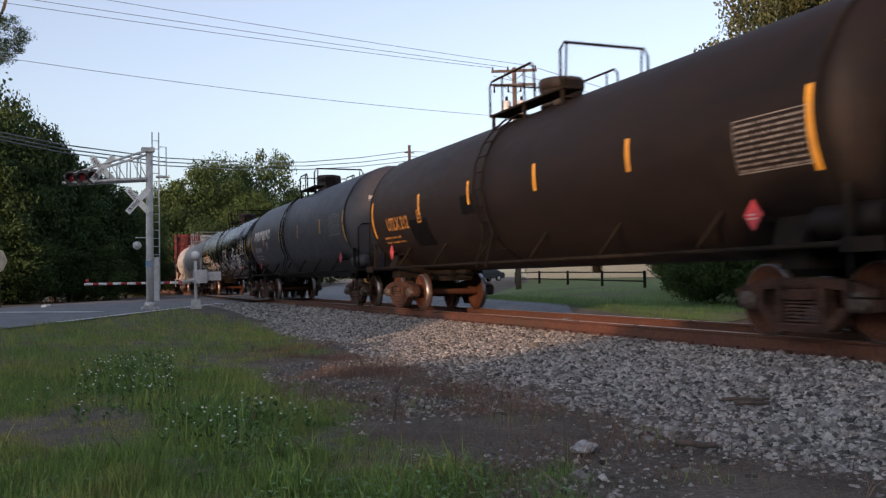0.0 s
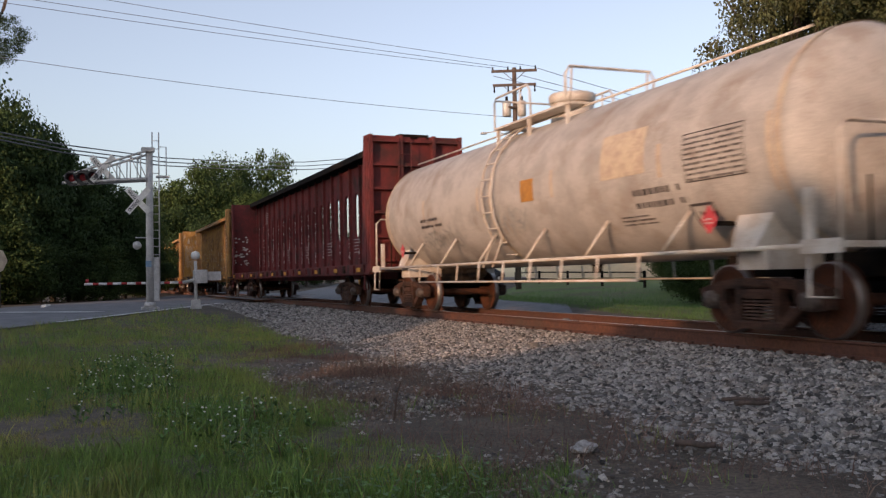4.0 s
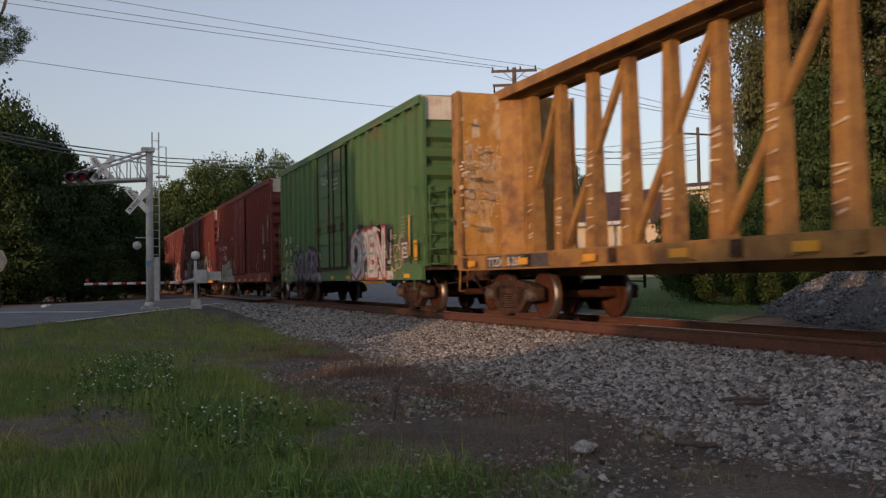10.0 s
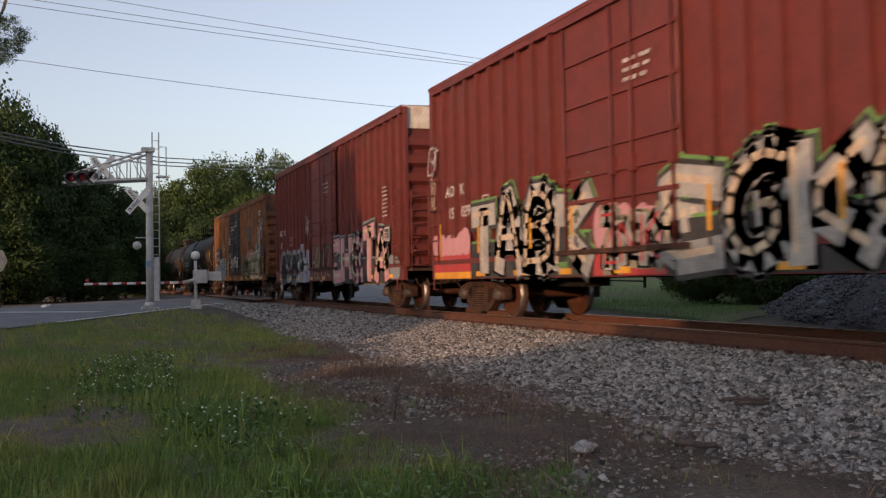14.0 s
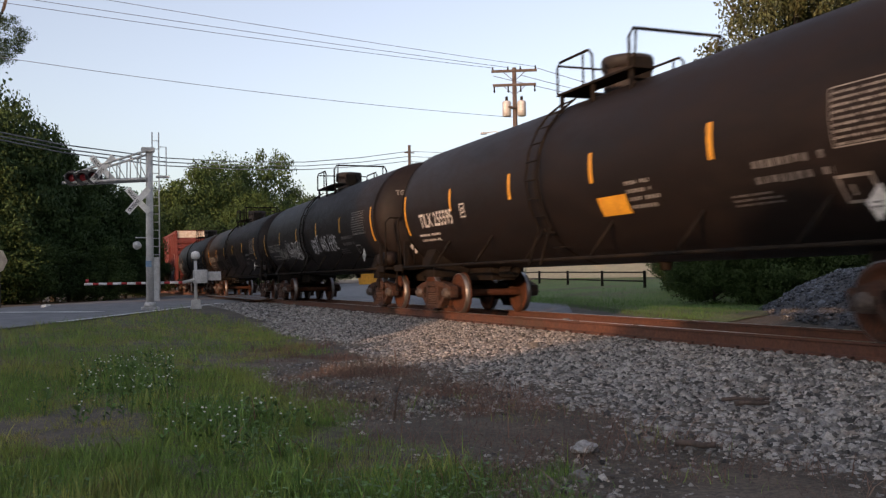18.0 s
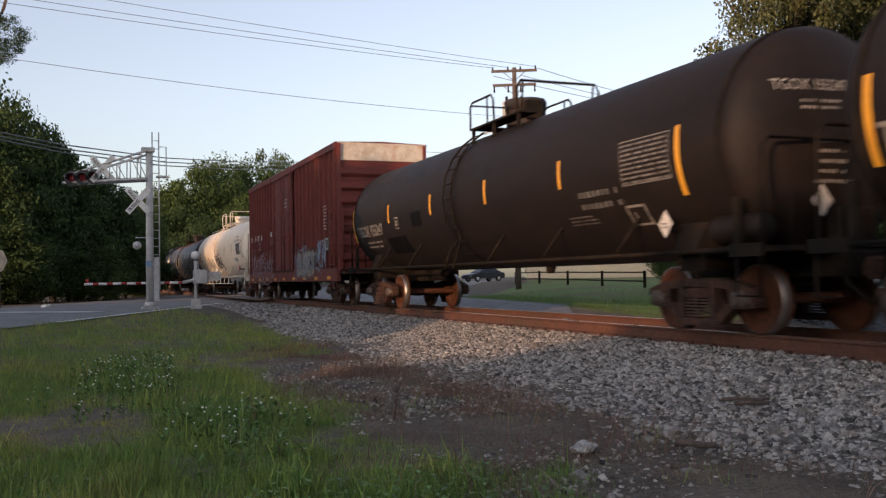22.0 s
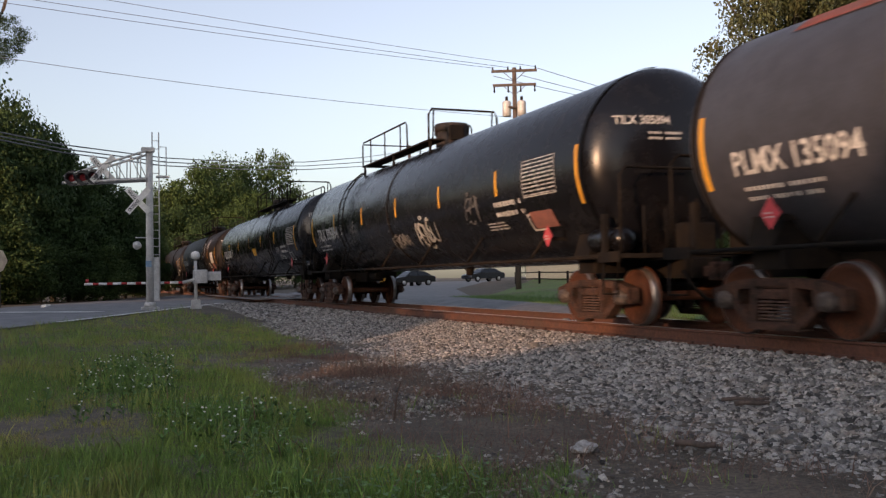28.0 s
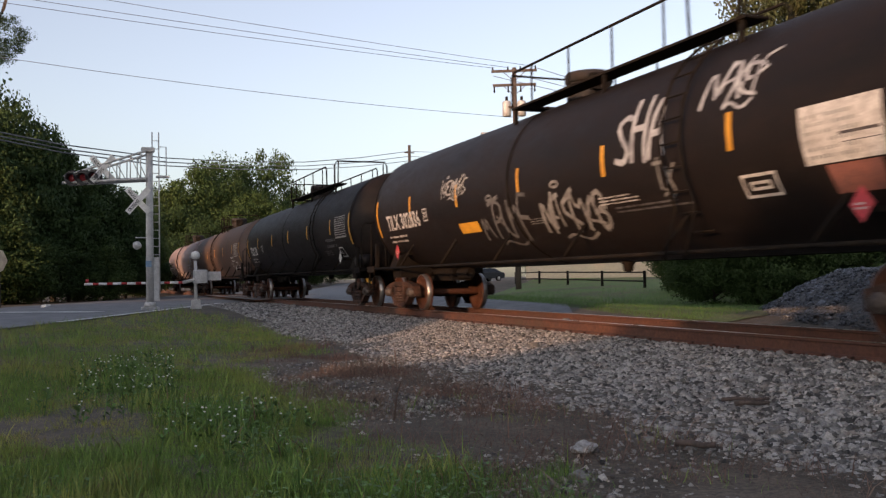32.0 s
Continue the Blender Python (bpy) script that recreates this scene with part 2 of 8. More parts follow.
def build_ties():
    """Wooden ties sunk in the ballast, each with its tie plates and spikes."""
    rnd = random.Random(9)
    tie = Geo().box(-0.115, 0.115, -1.3, 1.3, -0.17, 0.0, 0.012).mesh("tie")
    plate_me = Geo().box(-0.10, 0.10, -0.15, 0.15, 0.0, 0.018, 0.006).mesh("tie_plate")
    spike = Geo().box(-0.012, 0.012, -0.012, 0.012, 0.0, 0.03).box(-0.02, 0.02, -0.022, 0.016, 0.03, 0.045, 0.005).mesh("spike")
    tie.materials.append(M["tie"])
    plate_me.materials.append(M["rail"])
    spike.materials.append(M["truck"])
    for k in range(56):
        t = part("tie", tie, None)
        t.matrix_basis = pose(-2.0 - 0.495 * k, rnd.uniform(-0.03, 0.03), -0.228, 0, 0, rnd.uniform(-1.2, 1.2))
        tagged(t, "weathered wooden tie sunk in the ballast", "railway tie", "ties under the rails", kind="structure")
        for y in (-0.755, 0.755):
            p = part("tie_plate", plate_me, None, t)
            p.location = (0, y, 0)
            for dx, dy in ((-0.06, -0.1), (0.06, 0.1)):
                part("spike", spike, None, p).location = (dx, dy, 0.018)


build_ties()


# ---- road over the crossing, running aslant to the track
def strip(pts, z, mat, name, label, category):
    g = Geo()
    g.poly([(x, y, z) for x, y in pts])
    return tagged(part(name, g, mat), label, category, kind="structure")


def draped(a, b, c, d, lift, mat, name, label, category, n=12):
    """A sheet between four corners that lies on the ground."""
    g = Geo()
    for j in range(n + 1):
        for i in range(n + 1):
            u, v = i / n, j / n
            x = (a[0] * (1 - u) + b[0] * u) * (1 - v) + (d[0] * (1 - u) + c[0] * u) * v
            y = (a[1] * (1 - u) + b[1] * u) * (1 - v) + (d[1] * (1 - u) + c[1] * u) * v
            g.v.append((x, y, ground_height(x, y) + lift))
    for j in range(n):
        for i in range(n):
            q = j * (n + 1) + i
            g.f.append((q, q + 1, q + n + 2, q + n + 1))
            g.smooth.append(True)
    return tagged(part(name, g, mat), label, category, kind="structure")


strip([(-14, -14.5), (-43, -2.7), (-80, 12), (-140, 36), (-144, 24), (-84, 1.4), (-62, -6), (-46, -12.3), (-24, -21)], -0.17, M["asphalt"],
      "road", "worn grey asphalt road over the level crossing", "road")

# ---- ballast, stones and plants on the ground
def scatter_mesh(name, places, shapes, mat):
    """Joins many small pieces into one mesh. places: rows of x, y, z, size, turn, squash; shapes: lists of (verts, faces)."""
    vs, fs, n = [], [], 0
    rng = np.random.default_rng(5)
    pick = rng.integers(0, len(shapes), len(places))
    for k, (verts, faces) in enumerate(shapes):
        P = places[pick == k]
        if not len(P):
            continue
        v = np.array(verts)
        c, s = np.cos(P[:, 4]), np.sin(P[:, 4])
        x = (v[None, :, 0] * c[:, None] - v[None, :, 1] * s[:, None]) * P[:, 3:4] + P[:, 0:1]
        y = (v[None, :, 0] * s[:, None] + v[None, :, 1] * c[:, None]) * P[:, 3:4] + P[:, 1:2]
        z = v[None, :, 2] * P[:, 3:4] * P[:, 5:6] + P[:, 2:3]
        vs.append(np.stack([x, y, z], -1).reshape(-1, 3))
        f = np.array(faces)
        off = n + np.arange(len(P)) * len(v)
        fs.append((f[None] + off[:, None, None]).reshape(-1, f.shape[1]))
        n += len(P) * len(v)
    V, F = np.concatenate(vs), np.concatenate(fs)
    me = bpy.data.meshes.new(name)
    me.vertices.add(len(V))
    me.vertices.foreach_set("co", V.astype(np.float32).ravel())
    k = F.shape[1]
    me.loops.add(len(F) * k)
    me.loops.foreach_set("vertex_index", F.astype(np.int32).ravel())
    me.polygons.add(len(F))
    me.polygons.foreach_set("loop_start", np.arange(0, len(F) * k, k, dtype=np.int32))
    me.update(calc_edges=True)
    me.validate()
    me.materials.append(mat)
    return me


def stone_shapes(n, seed):
    out = []
    rng = np.random.default_rng(seed)
    for _ in range(n):
        bm = bmesh.new()
        bmesh.ops.create_cube(bm, size=1.0)
        for v in bm.verts:
            v.co = Vector([c * rng.uniform(0.55, 1.15) for c in v.co])
        bmesh.ops.rotate(bm, verts=bm.verts, matrix=Euler(rng.uniform(0, 6.28, 3)).to_matrix())
        bmesh.ops.triangulate(bm, faces=bm.faces[:])
        bm.verts.index_update()
        out.append(([tuple(v.co) for v in bm.verts], [tuple(v.index for v in f.verts) for f in bm.faces]))
        bm.free()
    return out


def heights(x, y):
    return np.array([ground_height(a, b) for a, b in zip(x, y)])


def ballast_top(x, y):
    a = np.abs(y)
    return np.where(a < 1.0, -0.222, -0.222 - (a - 1.0) * 0.078)


def build_stones():
    rng = np.random.default_rng(11)
    rows = []
    for x0, x1, y0, y1, per, size in ((-14, -2.5, -5.6, -0.90, 1080, 0.035), (-27, -14, -4.6, -0.90, 1000, 0.032), (-44, -27, -3.8, -0.86, 260, 0.055), (-30, 0, 0.9, 4.2, 50, 0.08), (-14, -2.5, -6.9, -4.4, 420, 0.021), (-24, -8, -0.65, 0.65, 60, 0.08)):
        n = int((x1 - x0) * (y1 - y0) * per)
        x, y = rng.uniform(x0, x1, n), rng.uniform(y0, y1, n)
        edge = -4.62 - 0.10 * np.sin(x * 1.1) - 0.12 * np.sin(x * 2.9 + 1) + np.clip((-9 - x) * 0.05, 0, 0.5)
        keep = (y > edge - rng.exponential(0.17, n)) | (size < 0.03)
        x, y = x[keep], y[keep]
        z = np.maximum(ballast_top(x, y), heights(x, y) - 0.01) + rng.uniform(-0.016, 0.018, len(x))
        rows.append(np.stack([x, y, z, size * rng.lognormal(0, 0.33, len(x)), rng.uniform(0, 6.28, len(x)), rng.uniform(0.7, 1.0, len(x))], -1))
    ob = new("ballast_stones", scatter_mesh("ballast_stones", np.concatenate(rows), stone_shapes(24, 3), M["stone"]))
    tagged(ob, "loose grey crushed stones along the rails", "gravel", kind="stuff")


build_stones()


def blade_shapes(n, seed, lean=0.35):
    out = []
    rng = np.random.default_rng(seed)
    for _ in range(n):
        w, dx, dy = rng.uniform(0.012, 0.026), rng.uniform(-lean, lean), rng.uniform(-lean, lean)
        a = rng.uniform(0, 3.14)
        c, s = math.cos(a) * w, math.sin(a) * w
        verts = [(-c, -s, 0), (c, s, 0), (c * 0.8 + dx * 0.35, s * 0.8 + dy * 0.35, 0.55), (-c * 0.8 + dx * 0.35, -s * 0.8 + dy * 0.35, 0.55), (dx, dy, 1.0)]
        out.append((verts, [(0, 1, 2), (0, 2, 3), (3, 2, 4)]))
    return out


M["grass"] = material("grass_blade", (0.135, 0.235, 0.044), 0.6, second=(0.19, 0.27, 0.055), scale=1.3, vary=0.4, bump=0, third=(0.27, 0.28, 0.07), third_scale=0.9, third_amount=0.4)
M["grass_dark"] = material("lush_grass_blade", (0.085, 0.185, 0.033), 0.55, second=(0.12, 0.22, 0.042), scale=1.5, vary=0.4, bump=0)
# sunlight of the pale patches is put into this yellow-green blade colour
M["grass_pale"] = material("sun_tinted_grass_blade", (0.31, 0.31, 0.062), 0.65, second=(0.25, 0.285, 0.052), scale=1.5, vary=0.4, bump=0, third=(0.30, 0.24, 0.10), third_scale=1.1)
M["dry"] = material("dry_grass", (0.20, 0.115, 0.085), 0.8, second=(0.14, 0.085, 0.066), scale=1.2, vary=0.45, bump=0, third=(0.17, 0.125, 0.09), third_scale=0.7)
M["straw"] = material("flat_straw", (0.17, 0.125, 0.09), 0.9, second=(0.10, 0.078, 0.06), scale=2, vary=0.6, bump=0)
M["weed"] = material("weed_leaf", (0.075, 0.16, 0.033), 0.6, second=(0.085, 0.165, 0.04), scale=2, vary=0.4, bump=0)
M["petal"] = material("white_petal", (0.75, 0.75, 0.72), 0.7, bump=0)


def patch(x, y, cx, cy, rx, ry):
    return np.exp(-((x - cx) / rx) ** 2 - ((y - cy) / ry) ** 2)


def drift(x, y, f, z):
    return np.array([noise.noise((a * f, b * f, z)) for a, b in zip(x, y)])


def lush(x, y):
    """How thickly grass grows, 0 to 1: up to an uneven edge, with bare places worn into it."""
    edge = np.interp(x, (-36, -27, -20, -15.8, -14.2, -12, -11.1, -8.5, -6.0, -4.8), (-5.2, -4.5, -4.6, -5.0, -6.5, -6.8, -6.7, -6.5, -6.85, -6.6))
    bare = patch(x, y, -13.0, -8.92, 0.9, 0.26) + patch(x, y, -13.8, -7.2, 0.45, 0.75) + patch(x, y, -6.9, -7.42, 0.5, 0.22) + patch(x, y, -35.6, -5.6, 2.2, 1.4) + patch(x, y, -17.4, -9.4, 1.2, 0.5) + 0.7 * patch(x, y, -19.5, -7.0, 1.5, 0.5)
    return np.clip((edge - y) / 0.45 + 1.1 * drift(x, y, 0.6, 3.1) + 0.9 * drift(x, y, 1.9, 7.7) + 0.35 + np.clip((edge - 0.9 - y) / 0.8, 0, 0.7) - 1.5 * bare, 0, 1)


def clumps(x, y):
    """Where the grass stands dark and high."""
    return np.clip(1.2 * patch(x, y, -12.1, -8.35, 2.1, 0.36) + 1.2 * patch(x, y, -8.0, -7.75, 1.5, 0.5) + np.clip((x + 6.6) / 1.4, 0, 1) * 0.6 + 0.7 * patch(x, y, -17.5, -9.9, 1.5, 0.6) + 0.8 * drift(x, y, 0.8, 5.5), 0, 1)


def pale(x, y):
    """Where it is short and tinted yellow-green for sunlit patches."""
    return np.clip(1.1 * patch(x, y, -8.9, -9.15, 1.3, 0.6) + 1.2 * patch(x, y, -15.6, -6.0, 0.9, 1.3) + 0.5 * patch(x, y, -10.2, -7.9, 0.5, 0.5) + 0.5 * np.clip((-17 - x) / 6, 0, 1) + 0.9 * drift(x, y, 1.0, 8.5) - 0.1, 0, 1)


def tufts(x, y):
    return np.clip(0.72 + 0.7 * clumps(x, y) - 0.25 * pale(x, y) + 0.9 * drift(x, y, 2.6, 4.0), 0.4, 2.0)


def leaf_shapes(n, seed):
    out = []
    rng = np.random.default_rng(seed)
    for _ in range(n):
        a, r, t, h = rng.uniform(0, 6.28), rng.uniform(0.5, 1.0), rng.uniform(-0.4, 0.5), rng.uniform(0.1, 1.0)
        c, s = math.cos(a), math.sin(a)
        w = rng.uniform(0.25, 0.45)
        out.append(([(0, 0, h), (c * r * 0.5 - s * w * r, s * r * 0.5 + c * w * r, h + t * 0.3), (c * r, s * r, h + t * 0.4 - 0.15), (c * r * 0.5 + s * w * r, s * r * 0.5 - c * w * r, h + t * 0.3)], [(0, 1, 2), (0, 2, 3)]))
    return out


def build_grass():
    rng = np.random.default_rng(21)
    green, deep, yellow, dry, weeds = [], [], [], [], []
    for x0, x1, y0, y1, per, hgt in ((-9, -4.2, -10.2, -5.2, 6500, 0.085), (-15, -9, -11.5, -4.8, 2800, 0.095), (-26, -15, -12.5, -4.0, 900, 0.11), (-38, -26, -12, -3.6, 170, 0.16)):
        n = int((x1 - x0) * (y1 - y0) * per)
        x, y = rng.uniform(x0, x1, n), rng.uniform(y0, y1, n)
        d = lush(x, y)
        # keep clear of the road
        road = (x + 14) * 0.377 + (y + 14.5) * 0.926
        keep = (rng.uniform(0, 1, n) < d * 0.99 + 0.006) & (road > 0.25)
        x, y, d = x[keep], y[keep], d[keep]
        h = hgt * tufts(x, y) * rng.lognormal(-0.1, 0.38, len(x)) * (0.5 + 0.5 * d)
        h = np.clip(h, 0.03, 0.36)
        wide = np.maximum(h, hgt * 1.15)
        g = np.stack([x, y, heights(x, y) - 0.02, wide, rng.uniform(0, 6.28, len(x)), h / wide], -1)
        r = rng.uniform(0, 1, len(x))
        c, p = clumps(x, y), pale(x, y)
        old = r > 0.94
        dk = ~old & (rng.uniform(0, 1, len(x)) < c * 0.9)
        yl = ~old & ~dk & (rng.uniform(0, 1, len(x)) < p)
        deep.append(g[dk])
        yellow.append(g[yl])
        dry.append(g[old])
        green.append(g[~old & ~dk & ~yl])
        m = n // 14
        x, y = rng.uniform(x0, x1, m), rng.uniform(y0, y1, m)
        pat = clumps(x, y) - 0.45 + 0.4 * drift(x, y, 2.6, 4.0)
        keep = (lush(x, y) > 0.45) & (pat > 0.04 - 0.25 * rng.uniform(0, 1, m) ** 3) & ((x + 14) * 0.377 + (y + 14.5) * 0.926 > 0.4)
        x, y, pat = x[keep], y[keep], pat[keep]
        z = heights(x, y) + rng.uniform(-0.02, 0.20, len(x)) * np.clip(pat + 0.35, 0.2, 1.0)
        weeds.append(np.stack([x, y, z, rng.uniform(0.03, 0.065, len(x)), rng.uniform(0, 6.28, len(x)), np.ones(len(x))], -1))
    dead = []
    n = 40000
    x, y = rng.uniform(-17.5, -7.5, n), rng.normal(-5.45, 0.6, n)
    pat = np.array([noise.noise((a * 0.8, b * 0.8, 9.0)) + 0.6 * noise.noise((a * 2.2, b * 2.2, 2.0)) for a, b in zip(x, y)])
    k = (pat > 0.0) & (y < -4.3) & (y > -6.6)
    h = rng.lognormal(-2.65, 0.45, n) * np.clip(0.6 + pat, 0.5, 1.4)
    dead.append(np.stack([x, y, heights(x, y) - 0.02, h, rng.uniform(0, 6.28, n), np.ones(n)], -1)[k])
    n = 20000
    x, y = rng.uniform(-12, -3.6, n), rng.uniform(-7.0, -4.4, n)
    h = rng.lognormal(-2.9, 0.5, n)
    pat = np.array([noise.noise((a * 1.1, b * 1.1, 5.0)) for a, b in zip(x, y)])
    dead.append(np.stack([x, y, heights(x, y) - 0.01, np.maximum(h, 0.12), rng.uniform(0, 6.28, n), h / np.maximum(h, 0.12)], -1)[(pat > -0.12) & (y < -4.6)])
    n = 1500
    x, y = rng.uniform(-9, -4.2, n), rng.uniform(-6.6, -4.7, n)
    h = rng.lognormal(-2.6, 0.4, n)
    pat = np.array([noise.noise((a * 1.6, b * 1.6, 12.0)) for a, b in zip(x, y)])
    green.append(np.stack([x, y, heights(x, y) - 0.01, np.maximum(h, 0.1), rng.uniform(0, 6.28, n), h / np.maximum(h, 0.1)], -1)[pat > 0.22])
    n = 9000
    x, y = rng.uniform(-14, -3.4, n), rng.uniform(-7.6, -4.1, n)
    straw = np.stack([x, y, heights(x, y) + 0.004, rng.lognormal(-2.1, 0.4, n), rng.uniform(0, 6.28, n), rng.uniform(0.05, 0.25, n)], -1)
    ob = new("grass", scatter_mesh("grass", np.concatenate(green), blade_shapes(14, 4, 0.45), M["grass"]))
    tagged(ob, "uneven green grass and weeds on the verge", "grass", kind="stuff")
    ob = new("lush_grass", scatter_mesh("lush_grass", np.concatenate(deep), blade_shapes(14, 14, 0.4), M["grass_dark"]))
    tagged(ob, "tall dark green clumps of grass on the verge", "grass", kind="stuff")
    ob = new("yellowed_grass", scatter_mesh("yellowed_grass", np.concatenate(yellow), blade_shapes(14, 24, 0.5), M["grass_pale"]))
    tagged(ob, "short grass on the verge, tinted yellow-green for sunlit patches", "grass", kind="stuff")
    ob = new("weed_leaves", scatter_mesh("weed_leaves", np.concatenate(weeds), leaf_shapes(16, 5), M["weed"]))
    tagged(ob, "low dark green leafy weeds among the grass", "weed", kind="stuff")
    ob = new("dry_grass", scatter_mesh("dry_grass", np.concatenate(dry + dead), blade_shapes(12, 8, 0.85), M["dry"]))
    tagged(ob, "dead reddish brown grass on bare soil", "grass", kind="stuff")
    ob = new("flat_straw", scatter_mesh("flat_straw", straw, blade_shapes(12, 9, 1.6), M["straw"]))
    tagged(ob, "flattened grey-brown straw on the soil", "straw", kind="stuff")
    # short grass on the verge beyond the track
    n = 26000
    x = rng.uniform(-42, -18, n)
    y = np.interp(x, (-40, -17), (8.2, 4.4)) + rng.exponential(3.0, n) - 0.35
    h = rng.lognormal(-2.4, 0.35, n)
    far = np.stack([x, y, heights(x, y) + 0.01, np.maximum(h, 0.12), rng.uniform(0, 6.28, n), h / np.maximum(h, 0.12)], -1)[y < 15]
    ob = new("far_grass", scatter_mesh("far_grass", far, blade_shapes(10, 31, 0.5), M["grass_dark"]))
    tagged(ob, "short green grass on the verge beyond the track", "grass", kind="stuff")
    # flowering weeds
    for i, (cx, cy, r, n) in enumerate(((-12.6, -8.35, 0.75, 70), (-10.6, -8.5, 0.55, 34), (-7.6, -7.8, 0.6, 34), (-14.4, -8.1, 0.5, 24), (-6.2, -8.1, 0.5, 10), (-9.3, -8.9, 0.7, 14))):
        stem, petals = Geo(), Geo()
        r2 = random.Random(i)
        for k in range(n):
            a, d = r2.uniform(0, 6.28), r * math.sqrt(r2.random())
            px, py = cx + d * math.cos(a), cy + d * math.sin(a)
            z0 = ground_height(px, py) - 0.02
            hh = r2.uniform(0.14, 0.34)
            tip = (px + r2.uniform(-0.08, 0.08), py + r2.uniform(-0.08, 0.08), z0 + hh)
            stem.tube([(px, py, z0), ((px + tip[0]) / 2 + 0.02, (py + tip[1]) / 2, z0 + hh * 0.55), tip], 0.004, 4)
            for j in range(4):
                b, t = r2.uniform(0, 6.28), r2.uniform(0.3, 0.9)
                q = (px + (tip[0] - px) * t, py + (tip[1] - py) * t, z0 + hh * t)
                e = (q[0] + 0.055 * math.cos(b), q[1] + 0.055 * math.sin(b), q[2] + 0.03)
                stem.poly([q, ((q[0] + e[0]) / 2 - 0.02 * math.sin(b), (q[1] + e[1]) / 2 + 0.02 * math.cos(b), q[2] + 0.04), e, ((q[0] + e[0]) / 2 + 0.02 * math.sin(b), (q[1] + e[1]) / 2 - 0.02 * math.cos(b), q[2] + 0.03)])
            if r2.random() < 0.85:
                f = r2.uniform(0.008, 0.016)
                petals.lathe([(tip[2] - f * 0.5, f * 0.3), (tip[2], f), (tip[2] + f * 0.5, f * 0.6), (tip[2] + f * 0.6, f * 0.1)], "z", (tip[0], tip[1], 0), 6)
        w = empty("flowering_weed", None, "clump of leafy weeds with tiny white flowers", "weed", "weeds on the verge")
        part("stem", stem, M["weed"], w)["kind"] = "stuff"
        part("petal", petals, M["petal"], w)["kind"] = "stuff"


build_grass()


def one_stone(name, x, y, z, size, mat, label, category, seed=1, squash=0.6):
    bm = bmesh.new()
    bmesh.ops.create_icosphere(bm, subdivisions=3, radius=size)
    for v in bm.verts:
        v.co *= 1 + 0.5 * noise.noise(v.co / size * 1.3 + Vector((seed, 0, 0))) + 0.15 * noise.noise(v.co / size * 5)
        v.co.z *= squash
    ob = part(name, bm, mat)
    ob.location = (x, y, z)
    return tagged(ob, label, category)


M["pale_stone"] = material("pale_stone", (0.46, 0.45, 0.43), 0.9, second=(0.30, 0.29, 0.28), scale=20, fine=90, bump=0.6)
one_stone("stone", -5.75, -5.68, -0.41, 0.088, M["pale_stone"], "pale lump of white stone on the soil", "stone", squash=0.5)
for i, (x, y, s) in enumerate(((-6.7, -6.2, 0.05), (-5.1, -6.1, 0.07), (-9.2, -6.4, 0.06), (-10.8, -6.1, 0.07), (-4.9, -5.4, 0.06))):
    one_stone("stone", x, y, ground_height(x, y), s, M["stone"], "small grey stone half sunk in soil", "stone", i + 3)
for k, (x, y, z, L, w, t) in enumerate(((-6.72, -3.45, -0.36, 0.42, 0.035, 64), (-6.55, -3.52, -0.37, 0.30, 0.045, 68), (-5.45, -4.95, -0.435, 0.28, 0.05, 40))):
    g = Geo().tube([(-L / 2, 0, 0), (-L / 6, 0.012, 0.01), (L / 5, -0.01, 0.0), (L / 2, 0.015, 0.005)], w * 0.55, 7, w * 0.4)
    ob = part("broken_stick", g, M["pole"])
    ob.matrix_basis = pose(x, y, z + 0.03, 0, 0, t)
    tagged(ob, "weathered piece of broken wood on the ballast", "stick")

# ---- road markings, far road and verge
M["heap"] = material("heap_stone", (0.17, 0.18, 0.19), 0.9, second=(0.10, 0.105, 0.115), scale=14, fine=80, vary=0.7)
M["far_grass"] = material("far_grass", (0.095, 0.165, 0.033), 0.9, second=(0.13, 0.18, 0.045), scale=0.6, third=(0.11, 0.10, 0.05), third_scale=0.3, third_amount=0.5, fine=14, fine_amount=0.5, bump=0.6)
M["pale_asphalt"] = material("pale_asphalt", (0.20, 0.20, 0.21), 0.9, second=(0.16, 0.16, 0.165), third=(0.25, 0.24, 0.23), fine=80)
strip([(-34.2, -8.6), (-34.9, -8.1), (-38.2, -11.6), (-37.5, -12.1)], -0.155, M["white"], "stop_line", "faded white stop line on the road", "road marking")
strip([(-26, -9.4), (-43, -2.9), (-43.2, -3.1), (-26.2, -9.6)], -0.155, M["white"], "edge_line", "faded white edge line on the road", "road marking")
strip([(-42, -1.6), (-60, -1.6), (-60, 1.6), (-42, 1.6)], -0.02, M["pale_asphalt"], "crossing_panel", "asphalt panel of the level crossing", "level crossing")
draped((-24, 4.6), (-40, 4.6), (-40, 8.4), (-30, 7.6), 0.025, M["asphalt"], "far_road", "grey asphalt road along the far side of the track", "road")
draped((-40, 4.6), (-66, 4.6), (-62, 16.5), (-40, 8.4), 0.025, M["asphalt"], "far_road", "grey asphalt road along the far side of the track", "road")
draped((-66, 4.6), (-130, 26), (-120, 48), (-62, 16.5), 0.025, M["asphalt"], "far_road", "grey asphalt road bending away from the track", "road", 24)
draped((-17, 4.5), (-40, 8.4), (-72, 30), (-17, 30), 0.03, M["far_grass"], "far_verge", "mown grass strip beyond the far road", "lawn", 30)

